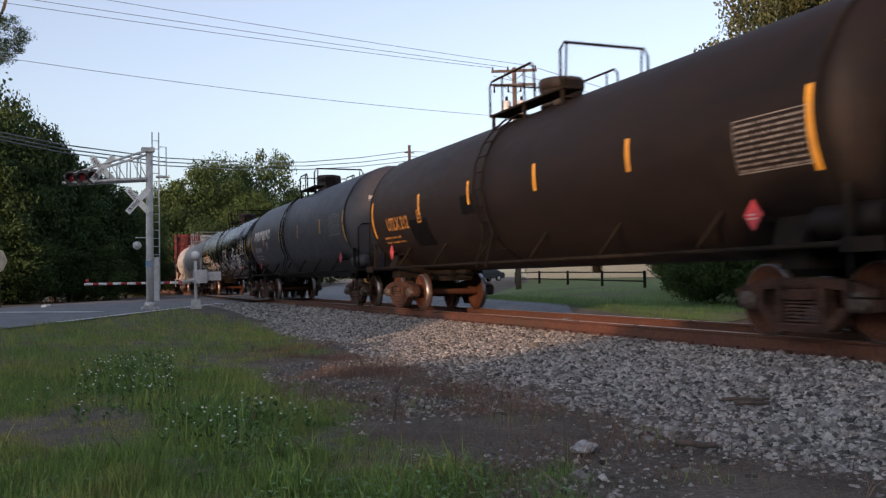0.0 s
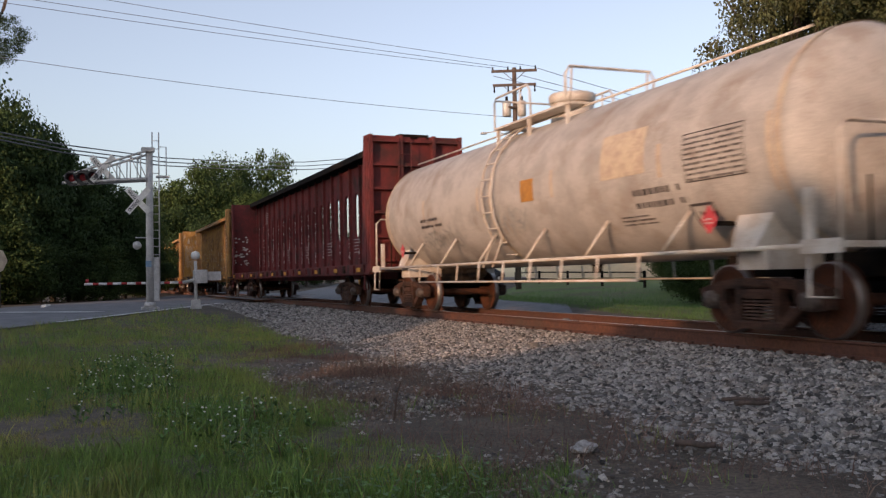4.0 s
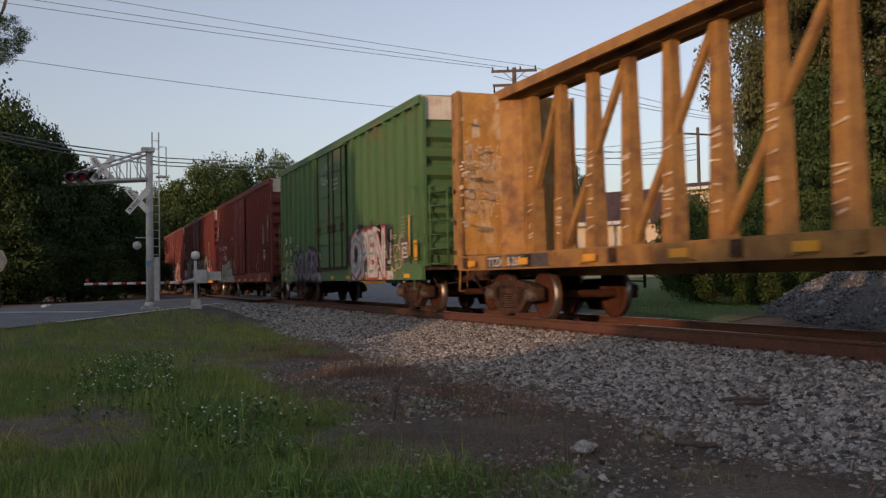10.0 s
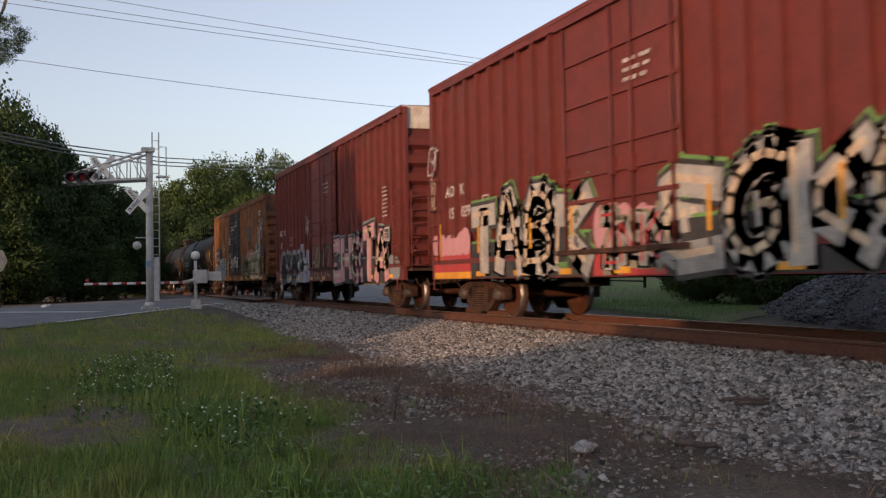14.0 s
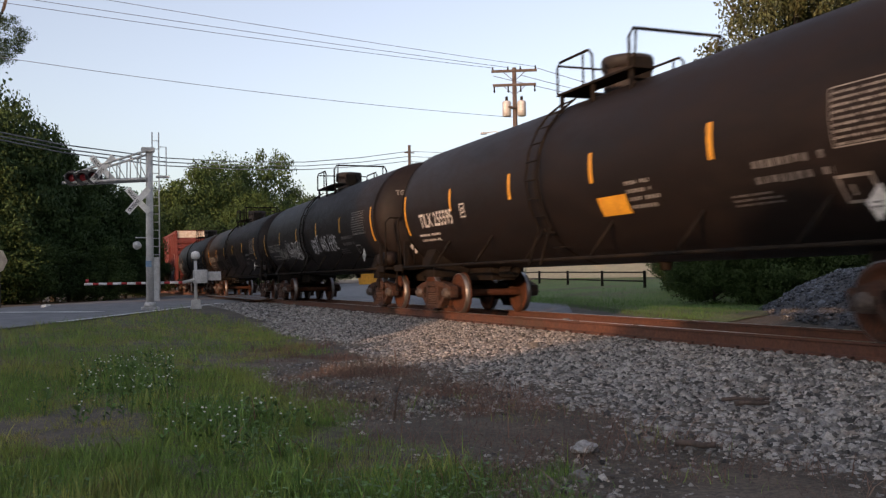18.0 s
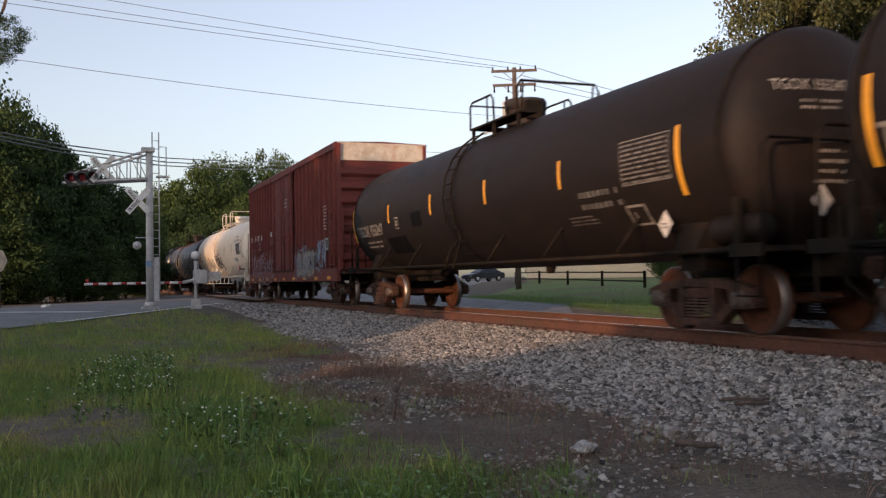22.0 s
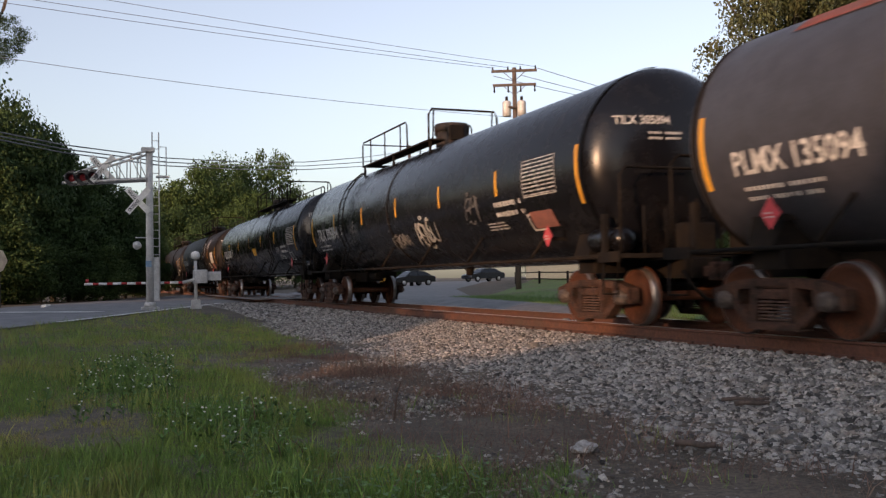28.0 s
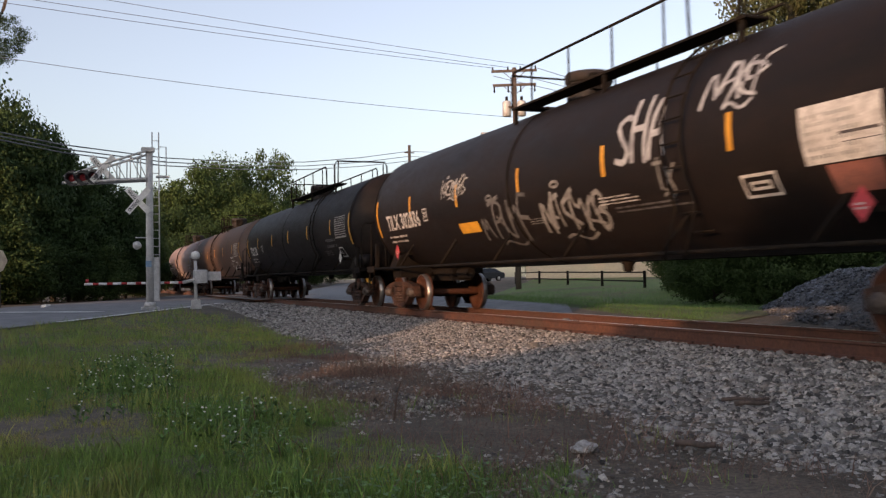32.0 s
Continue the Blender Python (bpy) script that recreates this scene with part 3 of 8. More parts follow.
# ---- crossing signal
M["sign_white"] = material("sign_white", (0.70, 0.69, 0.66), 0.5, second=(0.55, 0.54, 0.5), bump=0)
M["black_hood"] = material("black_hood", (0.015, 0.015, 0.016), 0.5)
M["lamp_red"] = glow("lamp_red", (0.20, 0.012, 0.015), 0.02)
M["gate_red"] = material("gate_red", (0.42, 0.03, 0.03), 0.6, bump=0)
M["cable"] = material("cable", (0.12, 0.12, 0.13), 0.6, bump=0)
MAST = Vector((-36.5, -6.5, -0.2))
ARM = Vector((-1.6, -2.85, 0)).normalized()


def crossbuck(parent, at, size):
    sg = part("crossbuck", Geo().box(-size, size, -0.012, 0.012, -0.11, 0.11), M["sign_white"], parent, "white crossed boards of the rail warning sign")
    face = pose(0, 0, 0, 0, 0, 72)
    sg.matrix_basis = Matrix.Translation(at) @ face @ pose(0, 0, 0, 0, 48, 0)
    o = part("crossbuck", Geo().box(-size, size, -0.012, 0.012, -0.11, 0.11), M["sign_white"], parent)
    o.matrix_basis = Matrix.Translation(at + Vector((0.03, 0.0, 0))) @ face @ pose(0, 0, 0, 0, -48, 0)
    for ob, words in ((sg, "RAILROAD"), (o, "CROSSING")):
        decal("sign_lettering", text(words, -size * 0.86, -0.06, 0.17, 0.03, 0.66 * size / 0.6), flat(-0.016), "mark_dark", ob)


def lamp(parent, at, k):
    ld = part("signal_lamp", Geo().lathe([(0.0, 0.30), (0.012, 0.30)], "x", (0, 0, 0), 20), M["black_hood"], parent, "round black backing with a red lens")
    ld.matrix_basis = Matrix.Translation(at) @ pose(0, 0, 0, 0, 0, -18)
    part("red_lens", Geo().lathe([(0.0, 0.14), (0.03, 0.12), (0.05, 0.05)], "x", (0.012, 0, 0), 16), M["lamp_red"], ld)
    part("hood", Geo().rings([[(x, 0.16 * math.cos(a), 0.16 * math.sin(a)) for a in [math.pi * (-0.15 + 1.3 * i / 10) for i in range(11)]] for x in (0.012, 0.3)], False, False, closed=False), M["black_hood"], ld)


def build_signal():
    sig = empty("crossing_signal", Matrix.Translation(MAST), "silver cantilever mast of the railway crossing signal", "crossing signal")
    part("mast", Geo().lathe([(0, 0.15), (3.0, 0.135), (6.15, 0.12)], "z", (0, 0, 0), 18), M["steel"], sig)
    part("base", Geo().box(-0.32, 0.32, -0.32, 0.32, 0, 0.12, 0.02).lathe([(0.12, 0.24), (0.3, 0.19)], "z", (0, 0, 0), 16), M["steel"], sig)
    part("mast_cap", Geo().box(-0.2, 0.2, -0.28, 0.2, 6.0, 6.16, 0.02), M["steel"], sig)
    lo0, lo1 = Vector((0, 0, 4.95)), ARM * 3.35 + Vector((0, 0, 4.9))
    hi0, hi1 = Vector((0, 0, 6.0)), ARM * 3.3 + Vector((0, 0, 5.15))
    side = Vector((0.93, -0.49, 0)) * 0.28
    for s in (-1, 1):
        part("truss_chord", Geo().tube([tuple(lo0 + side * s), tuple(lo1 + side * s)], 0.055, 8), M["steel"], sig)
        part("truss_chord", Geo().tube([tuple(hi0 + side * s), tuple(hi1 + side * s)], 0.045, 8), M["steel"], sig)
        for k in range(8):
            t = 0.06 + k * 0.125
            a, b = lo0.lerp(lo1, t) + side * s, hi0.lerp(hi1, t) + side * s
            part("truss_post", Geo().tube([tuple(a), tuple(b)], 0.022, 5), M["steel"], sig)
            if k % 2 == 0 and k < 6:
                part("truss_brace", Geo().tube([tuple(a), tuple(hi0.lerp(hi1, t + 0.125) + side * s)], 0.02, 5), M["steel"], sig)
    part("walkway", Geo().poly([tuple(lo0 + side + Vector((0, 0, 0.06))), tuple(lo1 + side + Vector((0, 0, 0.06))), tuple(lo1 - side + Vector((0, 0, 0.06))), tuple(lo0 - side + Vector((0, 0, 0.06)))]), M["steel"], sig)
    for d in (2.1, 2.55, 3.0):
        lamp(sig, ARM * d + Vector((0.32, -0.1, 5.15 - 0.03 * d)), 0)
    crossbuck(sig, ARM * 2.0 + Vector((0.4, 0.1, 5.38)), 0.62)
    crossbuck(sig, Vector((0.24, -0.42, 4.12)), 0.6)
    for s in (-1, 1):
        y = 0.23 + 0.12 * s
        part("ladder_rail", Geo().tube([(0.05, y, 0.6), (0.05, y, 6.75)], 0.024, 6), M["steel"], sig)
    for k in range(19):
        part("ladder_rung", Geo().tube([(0.05, 0.11, 0.85 + k * 0.31), (0.05, 0.35, 0.85 + k * 0.31)], 0.014, 5), M["steel"], sig)
    part("cage", Geo().tube([(0.05, 0.35, 6.2), (0.05, 0.62, 6.2), (0.05, 0.62, 5.1), (0.05, 0.3, 5.1)], 0.022).tube([(0.05, 0.62, 5.65), (0.05, 0.35, 5.65)], 0.018).box(-0.1, 0.2, 0.25, 0.72, 5.02, 5.08), M["steel"], sig)
    part("side_panel", Geo().box(-0.05, 0.05, 0.12, 0.34, 0.35, 2.0, 0.01), M["steel"], sig)
    part("blue_plate", Geo().box(0.15, 0.18, -0.16, 0.05, 1.62, 1.86), M["spray_blue"], sig, "small blue notice plate")
    # pair of lamps on a short arm behind the mast
    part("lamp_arm", Geo().tube([(-0.2, 0.1, 2.75), (-0.2, -0.5, 2.75)], 0.025), M["steel"], sig)
    part("lamp_back", Geo().lathe([(-0.05, 0.03), (0.0, 0.16), (0.02, 0.16), (0.1, 0.09), (0.14, 0.02)], "x", (-0.1, -0.45, 2.45), 18), M["steel"], sig, "grey back of a signal lamp")
    # gate mechanism
    gate = empty("crossing_gate", Matrix.Translation(Vector((-36.5, -4.82, -0.2))), "lowered crossing gate with a red and white arm", "crossing gate")
    part("post", Geo().lathe([(0, 0.065), (1.85, 0.06)], "z", (0, 0, 0), 12).box(-0.2, 0.2, -0.2, 0.2, 0, 0.1, 0.01).box(-0.16, 0.16, -0.16, 0.16, 0.1, 0.35, 0.02), M["steel"], gate)
    part("mechanism_box", Geo().box(-0.28, 0.28, -0.08, 0.42, 0.98, 1.5, 0.03), M["steel"], gate)
    part("round_cap", Geo().lathe([(1.9, 0.05), (1.92, 0.14), (2.05, 0.18), (2.18, 0.14), (2.22, 0.03)], "z", (0, 0, 0), 14), M["sign_white"], gate)
    part("counterweight", Geo().box(0.0, 0.12, 0.35, 0.95, 1.08, 1.42, 0.02), M["steel"], gate)
    d = Vector((-1.3, -3.9, 0)).normalized()
    part("arm_bracket", Geo().tube([(0.2, 0.1, 1.2), (0.2, -0.2, 1.08), tuple(d * 0.5 + Vector((0.2, 0, 1.02)))], 0.07), M["steel"], gate)
    n = 14
    for k in range(n):
        cut = [3.75 / n * (q - 0.18 * (q % 2)) for q in (k, k + 1)]
        a, b = d * (0.45 + cut[0]), d * (0.45 + cut[1])
        part("arm_band", Geo().tube([tuple(a + Vector((0.2, 0, 1.02))), tuple(b + Vector((0.2, 0, 1.02)))], 0.055, 6), M["sign_white"] if k % 2 else M["gate_red"], gate)
    part("tip_lamp", Geo().lathe([(1.08, 0.06), (1.2, 0.06)], "z", tuple(d * 4.1 + Vector((0.2, 0, 0))), 10), M["gate_red"], gate)


def build_post_sign():
    sg = empty("road_sign", pose(-33.8, -11.66, -0.2), "back of a faded diamond road sign on a post", "road sign")
    part("post", Geo().box(-0.04, 0.04, -0.05, 0.05, 0, 2.2), M["pole"], sg)
    part("sign_board", Geo().lathe([(0.05, 0.46), (0.065, 0.46)], "x", (0, 0, 1.85), 8), M["spray_cream"], sg)
    part("plate", Geo().box(0.05, 0.065, -0.2, 0.2, 1.05, 1.3), M["spray_cream"], sg)
    litter = part("crumpled_paper", Geo().rings([[(0.0, 0, 0), (0.35, 0.05, 0.02), (0.38, 0.3, 0.1), (0.05, 0.34, 0.04)], [(0.04, 0.03, 0.1), (0.3, 0.08, 0.14), (0.3, 0.26, 0.13), (0.08, 0.3, 0.12)]], smooth=False), M["sign_white"])
    litter.matrix_basis = pose(-44.5, -10.6, -0.17, 0, 0, 30)
    tagged(litter, "white scrap of litter at the road edge", "litter")


# ---- trees
def crown_mesh(seed, clumps, per, leaf, spread=(1.0, 1.0, 1.0), gap=0.0):
    """Leaves in clumps that fill a crown about 1 high and 1 wide, with uneven outline."""
    rng = np.random.default_rng(seed)
    pts, nrm = [], []
    for _ in range(clumps):
        while True:
            c = rng.uniform(-1, 1, 3)
            if np.linalg.norm(c) < 0.92 and np.linalg.norm(c) > gap:
                break
        r = rng.uniform(0.14, 0.3)
        d = rng.normal(size=(per, 3))
        d /= np.linalg.norm(d, axis=1)[:, None]
        rad = r * rng.uniform(0.45, 1.15, (per, 1))
        pts.append(c + d * rad * (1, 1, 0.75))
        nrm.append(d)
    P, N = np.concatenate(pts), np.concatenate(nrm)
    P = P * np.array(spread) * 0.5
    n = len(P)
    N = N + rng.normal(size=N.shape) * 0.6
    N /= np.linalg.norm(N, axis=1)[:, None]
    A = np.cross(N, rng.normal(size=N.shape))
    A /= np.linalg.norm(A, axis=1)[:, None]
    B = np.cross(N, A)
    s = leaf * rng.uniform(0.6, 1.3, (n, 1))
    V = np.stack([P - A * s, P - B * s * 0.55, P + A * s, P + B * s * 0.55], 1).reshape(-1, 3)
    F = np.arange(n * 4).reshape(-1, 4)
    me = bpy.data.meshes.new("crown")
    me.vertices.add(len(V))
    me.vertices.foreach_set("co", V.astype(np.float32).ravel())
    me.loops.add(n * 4)
    me.loops.foreach_set("vertex_index", F.astype(np.int32).ravel())
    me.polygons.add(n)
    me.polygons.foreach_set("loop_start", np.arange(0, n * 4, 4, dtype=np.int32))
    me.update(calc_edges=True)
    return me


CROWNS = {}


def tree(x, y, height, width, mat, seed, label, base=0.18, kind=0, z=-0.3, name="tree"):
    """Trunk and limbs under a crown of leaf clumps; base: the share of the height that is bare."""
    key = (kind, mat)
    if key not in CROWNS:
        me = crown_mesh(40 + kind, (130, 160, 60, 110, 170, 130, 150)[kind], (250, 220, 160, 230, 60, 420, 380)[kind], (0.0137, 0.0125, 0.0138, 0.0148, 0.092, 0.0104, 0.0098)[kind], gap=0.0 if kind == 4 else 0.25)
        me.materials.append(M[mat])
        CROWNS[key] = me
    t = empty(name, pose(x, y, z), label, "tree", "trees")
    rnd = random.Random(seed)
    ch = height * (1 - base)
    g = Geo()
    top = height * (base + 0.45)
    lean = rnd.uniform(-0.03, 0.03) * height
    r0 = 0.022 * height
    g.tube([(0, 0, -0.2), (lean * 0.2, 0, height * base * 0.5), (lean * 0.5, 0.1, height * base), (lean, 0, top)], r0, 8, r0 * 0.35)
    part("trunk", g, M["bark"], t)
    for k in range(5):
        a = k * 1.3 + rnd.uniform(-0.3, 0.3)
        z0 = height * (base + 0.05 + 0.07 * k)
        e = (width * 0.34 * math.cos(a), width * 0.34 * math.sin(a), z0 + height * 0.22)
        part("limb", Geo().tube([(lean * 0.5, 0, z0), (e[0] * 0.5, e[1] * 0.5, z0 + height * 0.08), e], r0 * 0.4, 5, r0 * 0.12), M["bark"], t)
    c = part("crown", CROWNS[key], None, t)
    c.matrix_basis = Matrix.Translation((lean, 0, height * base + ch / 2)) @ Matrix.Rotation(rnd.uniform(0, 6.28), 4, "Z") @ Matrix.Diagonal((width, width, ch * 1.04, 1))
    return t


M["leaf_warm"] = material("leaf_warm", (0.046, 0.060, 0.018), 0.7, second=(0.068, 0.074, 0.025), scale=5, vary=0.25, bump=0)


def build_trees():
    dark = "tall dark green tree at the wood's edge"
    # wood beyond the road
    rows = [(-59.7, -15.1, 14.3, 9, 0), (-57.9, -13.0, 11.7, 7.5, 1), (-59.9, -11.6, 10.5, 6.5, 3), (-62.0, -10.5, 10.4, 6, 0), (-64.0, -9.0, 8.8, 6.5, 1), (-64.0, -7.4, 8.0, 6, 3), (-67.9, -6.0, 7.2, 5.5, 0), (-55.8, -13.9, 10.0, 7, 1), (-60.0, -9.6, 7.3, 6, 3), (-55.9, -12.5, 4.6, 6, 0), (-58.0, -11.1, 4.3, 5.5, 1), (-60.0, -9.6, 4.3, 5.5, 3), (-60.0, -8.2, 4.1, 5, 0), (-64.0, -6.8, 4.3, 5, 1), (-69.9, -5.4, 4.2, 5, 3), (-54.8, -13.5, 5.1, 6, 0), (-79.9, -5.8, 4.1, 6, 1), (-91.8, -2.9, 4.9, 7, 3), (-83.9, -4.0, 3.5, 5, 0)]
    for k, (x, y, h, w, kd) in enumerate(rows):
        low = h < 7
        tree(x, y, h, w, "leaf_dark" if k % 3 else "leaf", 100 + k, "dense dark green bush under the trees" if low else dark, 0.02 if low else 0.08, kd, name="bush" if low else "tree")
    tree(-45.6, -12.55, 13.6, 3.2, "leaf_dark", 131, "slender leafy tree near the road", 0.80, 2)
    # wood beyond the crossing
    rows = [(-112, 4.2, 14.8, 13, 0, "leaf"), (-118, 9.0, 17.2, 12, 1, "leaf"), (-122, 14.2, 19.6, 11, 2, "leaf"), (-108, 1.0, 10.5, 10, 3, "leaf_dark"), (-104, 9.5, 11.0, 10, 0, "leaf"), (-108, 14.8, 11.0, 9, 1, "leaf"),
            (-118, 18.5, 13.0, 9, 3, "leaf_dark"), (-100, 5.0, 8.0, 9, 1, "leaf_dark"), (-128, 22, 10, 9, 0, "leaf"), (-104, -1.5, 7.5, 8, 0, "leaf_dark"), (-130, 2, 14, 12, 1, "leaf_dark"), (-140, 12, 14, 14, 3, "leaf_dark"), (-96, 1.5, 6, 8, 3, "leaf_dark"), (-150, 30, 9, 14, 1, "leaf_dark"), (-165, 45, 9, 14, 0, "leaf_dark"), (-118, -4.5, 9, 9, 1, "leaf_dark")]
    for k, (x, y, h, w, kd, m) in enumerate(rows):
        tree(x, y, h, w, m, 200 + k, "leafy green tree beyond the crossing", 0.06, kd)
    # right of the house
    lit = "tall leafy tree in evening light"
    for k, (x, y, h, w, b, m, kd) in enumerate(((-33.6, 20.9, 15.6, 6.8, 0.45, "leaf_warm", 2), (-32.0, 20.5, 16.2, 5.5, 0.5, "leaf_warm", 2), (-33.4, 21.7, 12.5, 5.6, 0.08, "leaf_warm", 5), (-32.4, 21.3, 8.8, 5.2, 0.04, "leaf_dark", 5), (-29.0, 22.5, 18.5, 9.0, 0.5, "leaf_warm", 5), (-28.3, 20.2, 10.0, 8.0, 0.04, "leaf_dark", 5), (-24.0, 20.5, 17.0, 9.0, 0.46, "leaf_warm", 6), (-23.8, 19.8, 9.6, 9.0, 0.04, "leaf_dark", 5), (-18.5, 22, 18.0, 10, 0.45, "leaf_dark", 5), (-18.2, 21, 9.8, 9.0, 0.04, "leaf_dark", 6))):
        tree(x, y, h, w, m, 301 + k, lit, b, kd)
    for k, (x, y, h, w) in enumerate(((-32.0, 14.8, 4.0, 3.6), (-29.0, 13.6, 4.3, 3.8), (-26.0, 13.2, 4.6, 4.2), (-23.2, 9.0, 2.7, 3.0), (-21.2, 9.6, 2.9, 3.2), (-19.2, 11.4, 3.4, 3.6), (-22, 14.5, 4.6, 4.5), (-18, 15.5, 4.6, 5), (-14, 16, 4.6, 5))):
        tree(x, y, h, w, "leaf", 320 + k, "low green bush beside the gravel heap", 0.02, k % 2, name="bush")
    # behind the house
    tree(-82, 33.5, 12.8, 5.5, "leaf_dark", 330, "dark conifer-like tree behind the house", 0.05, 3)
    tree(-79, 36, 12.0, 5.5, "leaf_dark", 331, "dark green tree behind the house", 0.05, 0)
    tree(-72, 40, 9.0, 6, "leaf", 332, "green tree behind the house", 0.05, 1)
    tree(-71.7, 26.5, 5.0, 3.0, "leaf", 333, "small tree by the far road", 0.5, 2)
    # unseen wood added behind the camera to shade the verge but for a gap
    for k, (x, y, h, w) in enumerate(((11.6, -30, 6.6, 6.6), (16.0, -30.5, 7.6, 6.5), (20.5, -31, 8.3, 7), (25.5, -31.5, 9.0, 8), (31, -32, 10, 9), (38, -33, 11, 10), (13.5, -34, 7.2, 7), (18.5, -35, 8, 7), (46, -34, 12, 11),
                                      (-10.0, -30, 10.5, 7.0), (-15, -31, 12.0, 8), (-21, -31, 12.5, 9), (-27.5, -32, 12, 9), (-13, -35, 11.5, 8))):
        tree(x, y, h, w, "leaf_dark", 400 + k, "unseen broad tree added behind the camera to shade the verge", 0.0, 4)
    for k in range(8):
        tree((-5.5, -3.6, -2.0, -0.8, 1.6, 3.6, 5.6, 7.6)[k], -30.0 - (k % 2) * 0.8, 5.3 if k < 4 else 4.15 + 0.1 * (k % 3), 3.6 if k < 4 else 4.2, "leaf_dark", 440 + k, "unseen low bush added behind the camera to shade the verge", 0.0, 4, name="bush")


# ---- poles and cables
def cable(points, r=0.02, sag=0.0, label="thin black overhead cable"):
    a, b = Vector(points[0]), Vector(points[-1])
    if len(points) == 2:
        pts = [a.lerp(b, k / 16) - Vector((0, 0, sag * 4 * (k / 16) * (1 - k / 16))) for k in range(17)]
    else:
        pts = [Vector(p) for p in points]
    ob = part("overhead_cable", Geo().tube([tuple(p) for p in pts], r, 5), M["cable"])
    return tagged(ob, label, "cable", "overhead cables")


def build_poles():
    P = Vector((-46.65, 14.0, -0.3))
    pl = empty("utility_pole", Matrix.Translation(P), "brown wooden utility pole with two crossarms and transformers", "utility pole")
    part("pole", Geo().tube([(0, 0, 0), (0, 0, 6), (0.0, 0, 12.95)], 0.17, 12, 0.12), M["pole"], pl)
    ax = Vector((1.08, 2.18, 0.0)).normalized()
    for z, hl in ((12.75, 1.28), (11.95, 1.22)):
        arm = part("crossarm", Geo().box(-hl, hl, -0.06, 0.06, -0.07, 0.07, 0.01), M["pole"], pl)
        arm.matrix_basis = Matrix.Translation((0.1, -0.05, z)) @ pose(0, 0, 0, 0, 0, math.degrees(math.atan2(ax.y, ax.x)))
        for u in (-hl + 0.08, -0.35, 0.35, hl - 0.08):
            part("insulator", Geo().lathe([(0.07, 0.03), (0.12, 0.06), (0.17, 0.03), (0.22, 0.045), (0.26, 0.02)] if z > 12.3 else [(-0.42, 0.03), (-0.34, 0.06), (-0.22, 0.03), (-0.1, 0.05), (-0.07, 0.03)], "z", (u, 0, 0), 8), M["under"], arm)
        for s in (-1, 1):
            part("arm_brace", Geo().tube([(s * 0.6, 0, -0.07), (0, 0, -0.6)], 0.02, 5), M["pole"], arm)
    for s in (-1, 1):
        d = ax * 0.42 * s
        tr = part("transformer", Geo().lathe([(10.15, 0.2), (10.2, 0.25), (10.95, 0.25), (11.02, 0.2), (11.05, 0.05)], "z", (d.x + 0.12, d.y - 0.1, 0), 16), M["steel"], pl, "grey can transformer")
        for u in (-0.08, 0.08):
            part("bushing", Geo().lathe([(11.0, 0.03), (11.15, 0.05), (11.3, 0.03)], "z", (d.x + 0.12 + u, d.y - 0.1, 0), 8), M["under"], tr)
    part("bracket", Geo().box(-0.1, 0.25, -0.5, 0.4, 10.6, 10.7), M["pole"], pl)
    part("lamp_arm", Geo().tube([(0, 0, 9.0), (-0.5, -1.0, 9.35), (-0.75, -1.5, 9.3)], 0.03).box(-0.95, -0.65, -1.75, -1.45, 9.22, 9.32, 0.02), M["steel"], pl, "small street light on a bent arm")
    top = P + Vector((0.1, -0.05, 13.2))
    e1, e2 = top + ax * 1.2, top - ax * 1.2
    cable([tuple(e1 - Vector((0, 0, 0.25))), (-43.39, -16.33, 14.3)], 0.013, 0.15)
    cable([tuple(top - ax * 0.35 - Vector((0, 0, 0.25))), (-41.06, -17.82, 13.1)], 0.013, 0.1)
    cable([tuple(e2 - Vector((0, 0, 0.25))), (-41.06, -17.9, 12.8)], 0.013, 0.15)
    cable([(-46.69, 13.89, 9.83), (-42.04, -18.02, 10.93)], 0.013, 0.35)
    for k, q in enumerate((e1, top + ax * 0.35, e2)):
        cable([tuple(q - Vector((0, 0, 0.3 + 0.4 * (k > 0)))), (-52 + k, 40 + k, 11.3 - 0.4 * k)], 0.018, 0.5)
    Q = Vector((-84.8, 21.2, -0.3))
    p2 = empty("utility_pole", Matrix.Translation(Q), "plain wooden utility pole beyond the road", "utility pole")
    part("pole", Geo().tube([(0, 0, 0), (0, 0, 14.2)], 0.2, 10, 0.14), M["pole"], p2)
    part("bracket", Geo().box(-0.05, 0.05, -0.5, 0.5, 13.4, 13.5), M["pole"], p2)
    for k, dz in enumerate((0.0, -0.5, -0.95)):
        cable([(-84.8, 21.2, 13.3 + dz), (-76, 13.6, 11.3 + dz * 0.8), (-68.2, 6.9, 9.75 + dz * 0.6), (-60, 0.7, 8.55 + dz * 0.5), (-51.8, -4.7, 7.6 + dz * 0.45), (-42, -9.65, 6.75 + dz * 0.35), (-37.9, -11.7, 6.55 + dz * 0.3), (-30, -15.5, 6.4 + dz * 0.3)], 0.03, label="thick black telephone cable")
    for k in range(3):
        cable([(-84.8, 21.2, 13.3 - 0.5 * k), (-60, 36.4, 11.6 - 0.5 * k)], 0.025, 0.6, "thick black telephone cable")
        cable([(-46.6, 14.1, 8.6 - 0.45 * k), (-60, 36.4, 10.6 - 0.4 * k)], 0.022, 0.5)
        cable([(-84.8, 21.2, 11.5 - 0.5 * k), (-46.6, 14.1, 9.0 - 0.5 * k)], 0.022, 0.6)
    R = Vector((-59.7, 36.4, -0.3))
    p3 = empty("utility_pole", Matrix.Translation(R), "grey wooden utility pole behind the house", "utility pole")
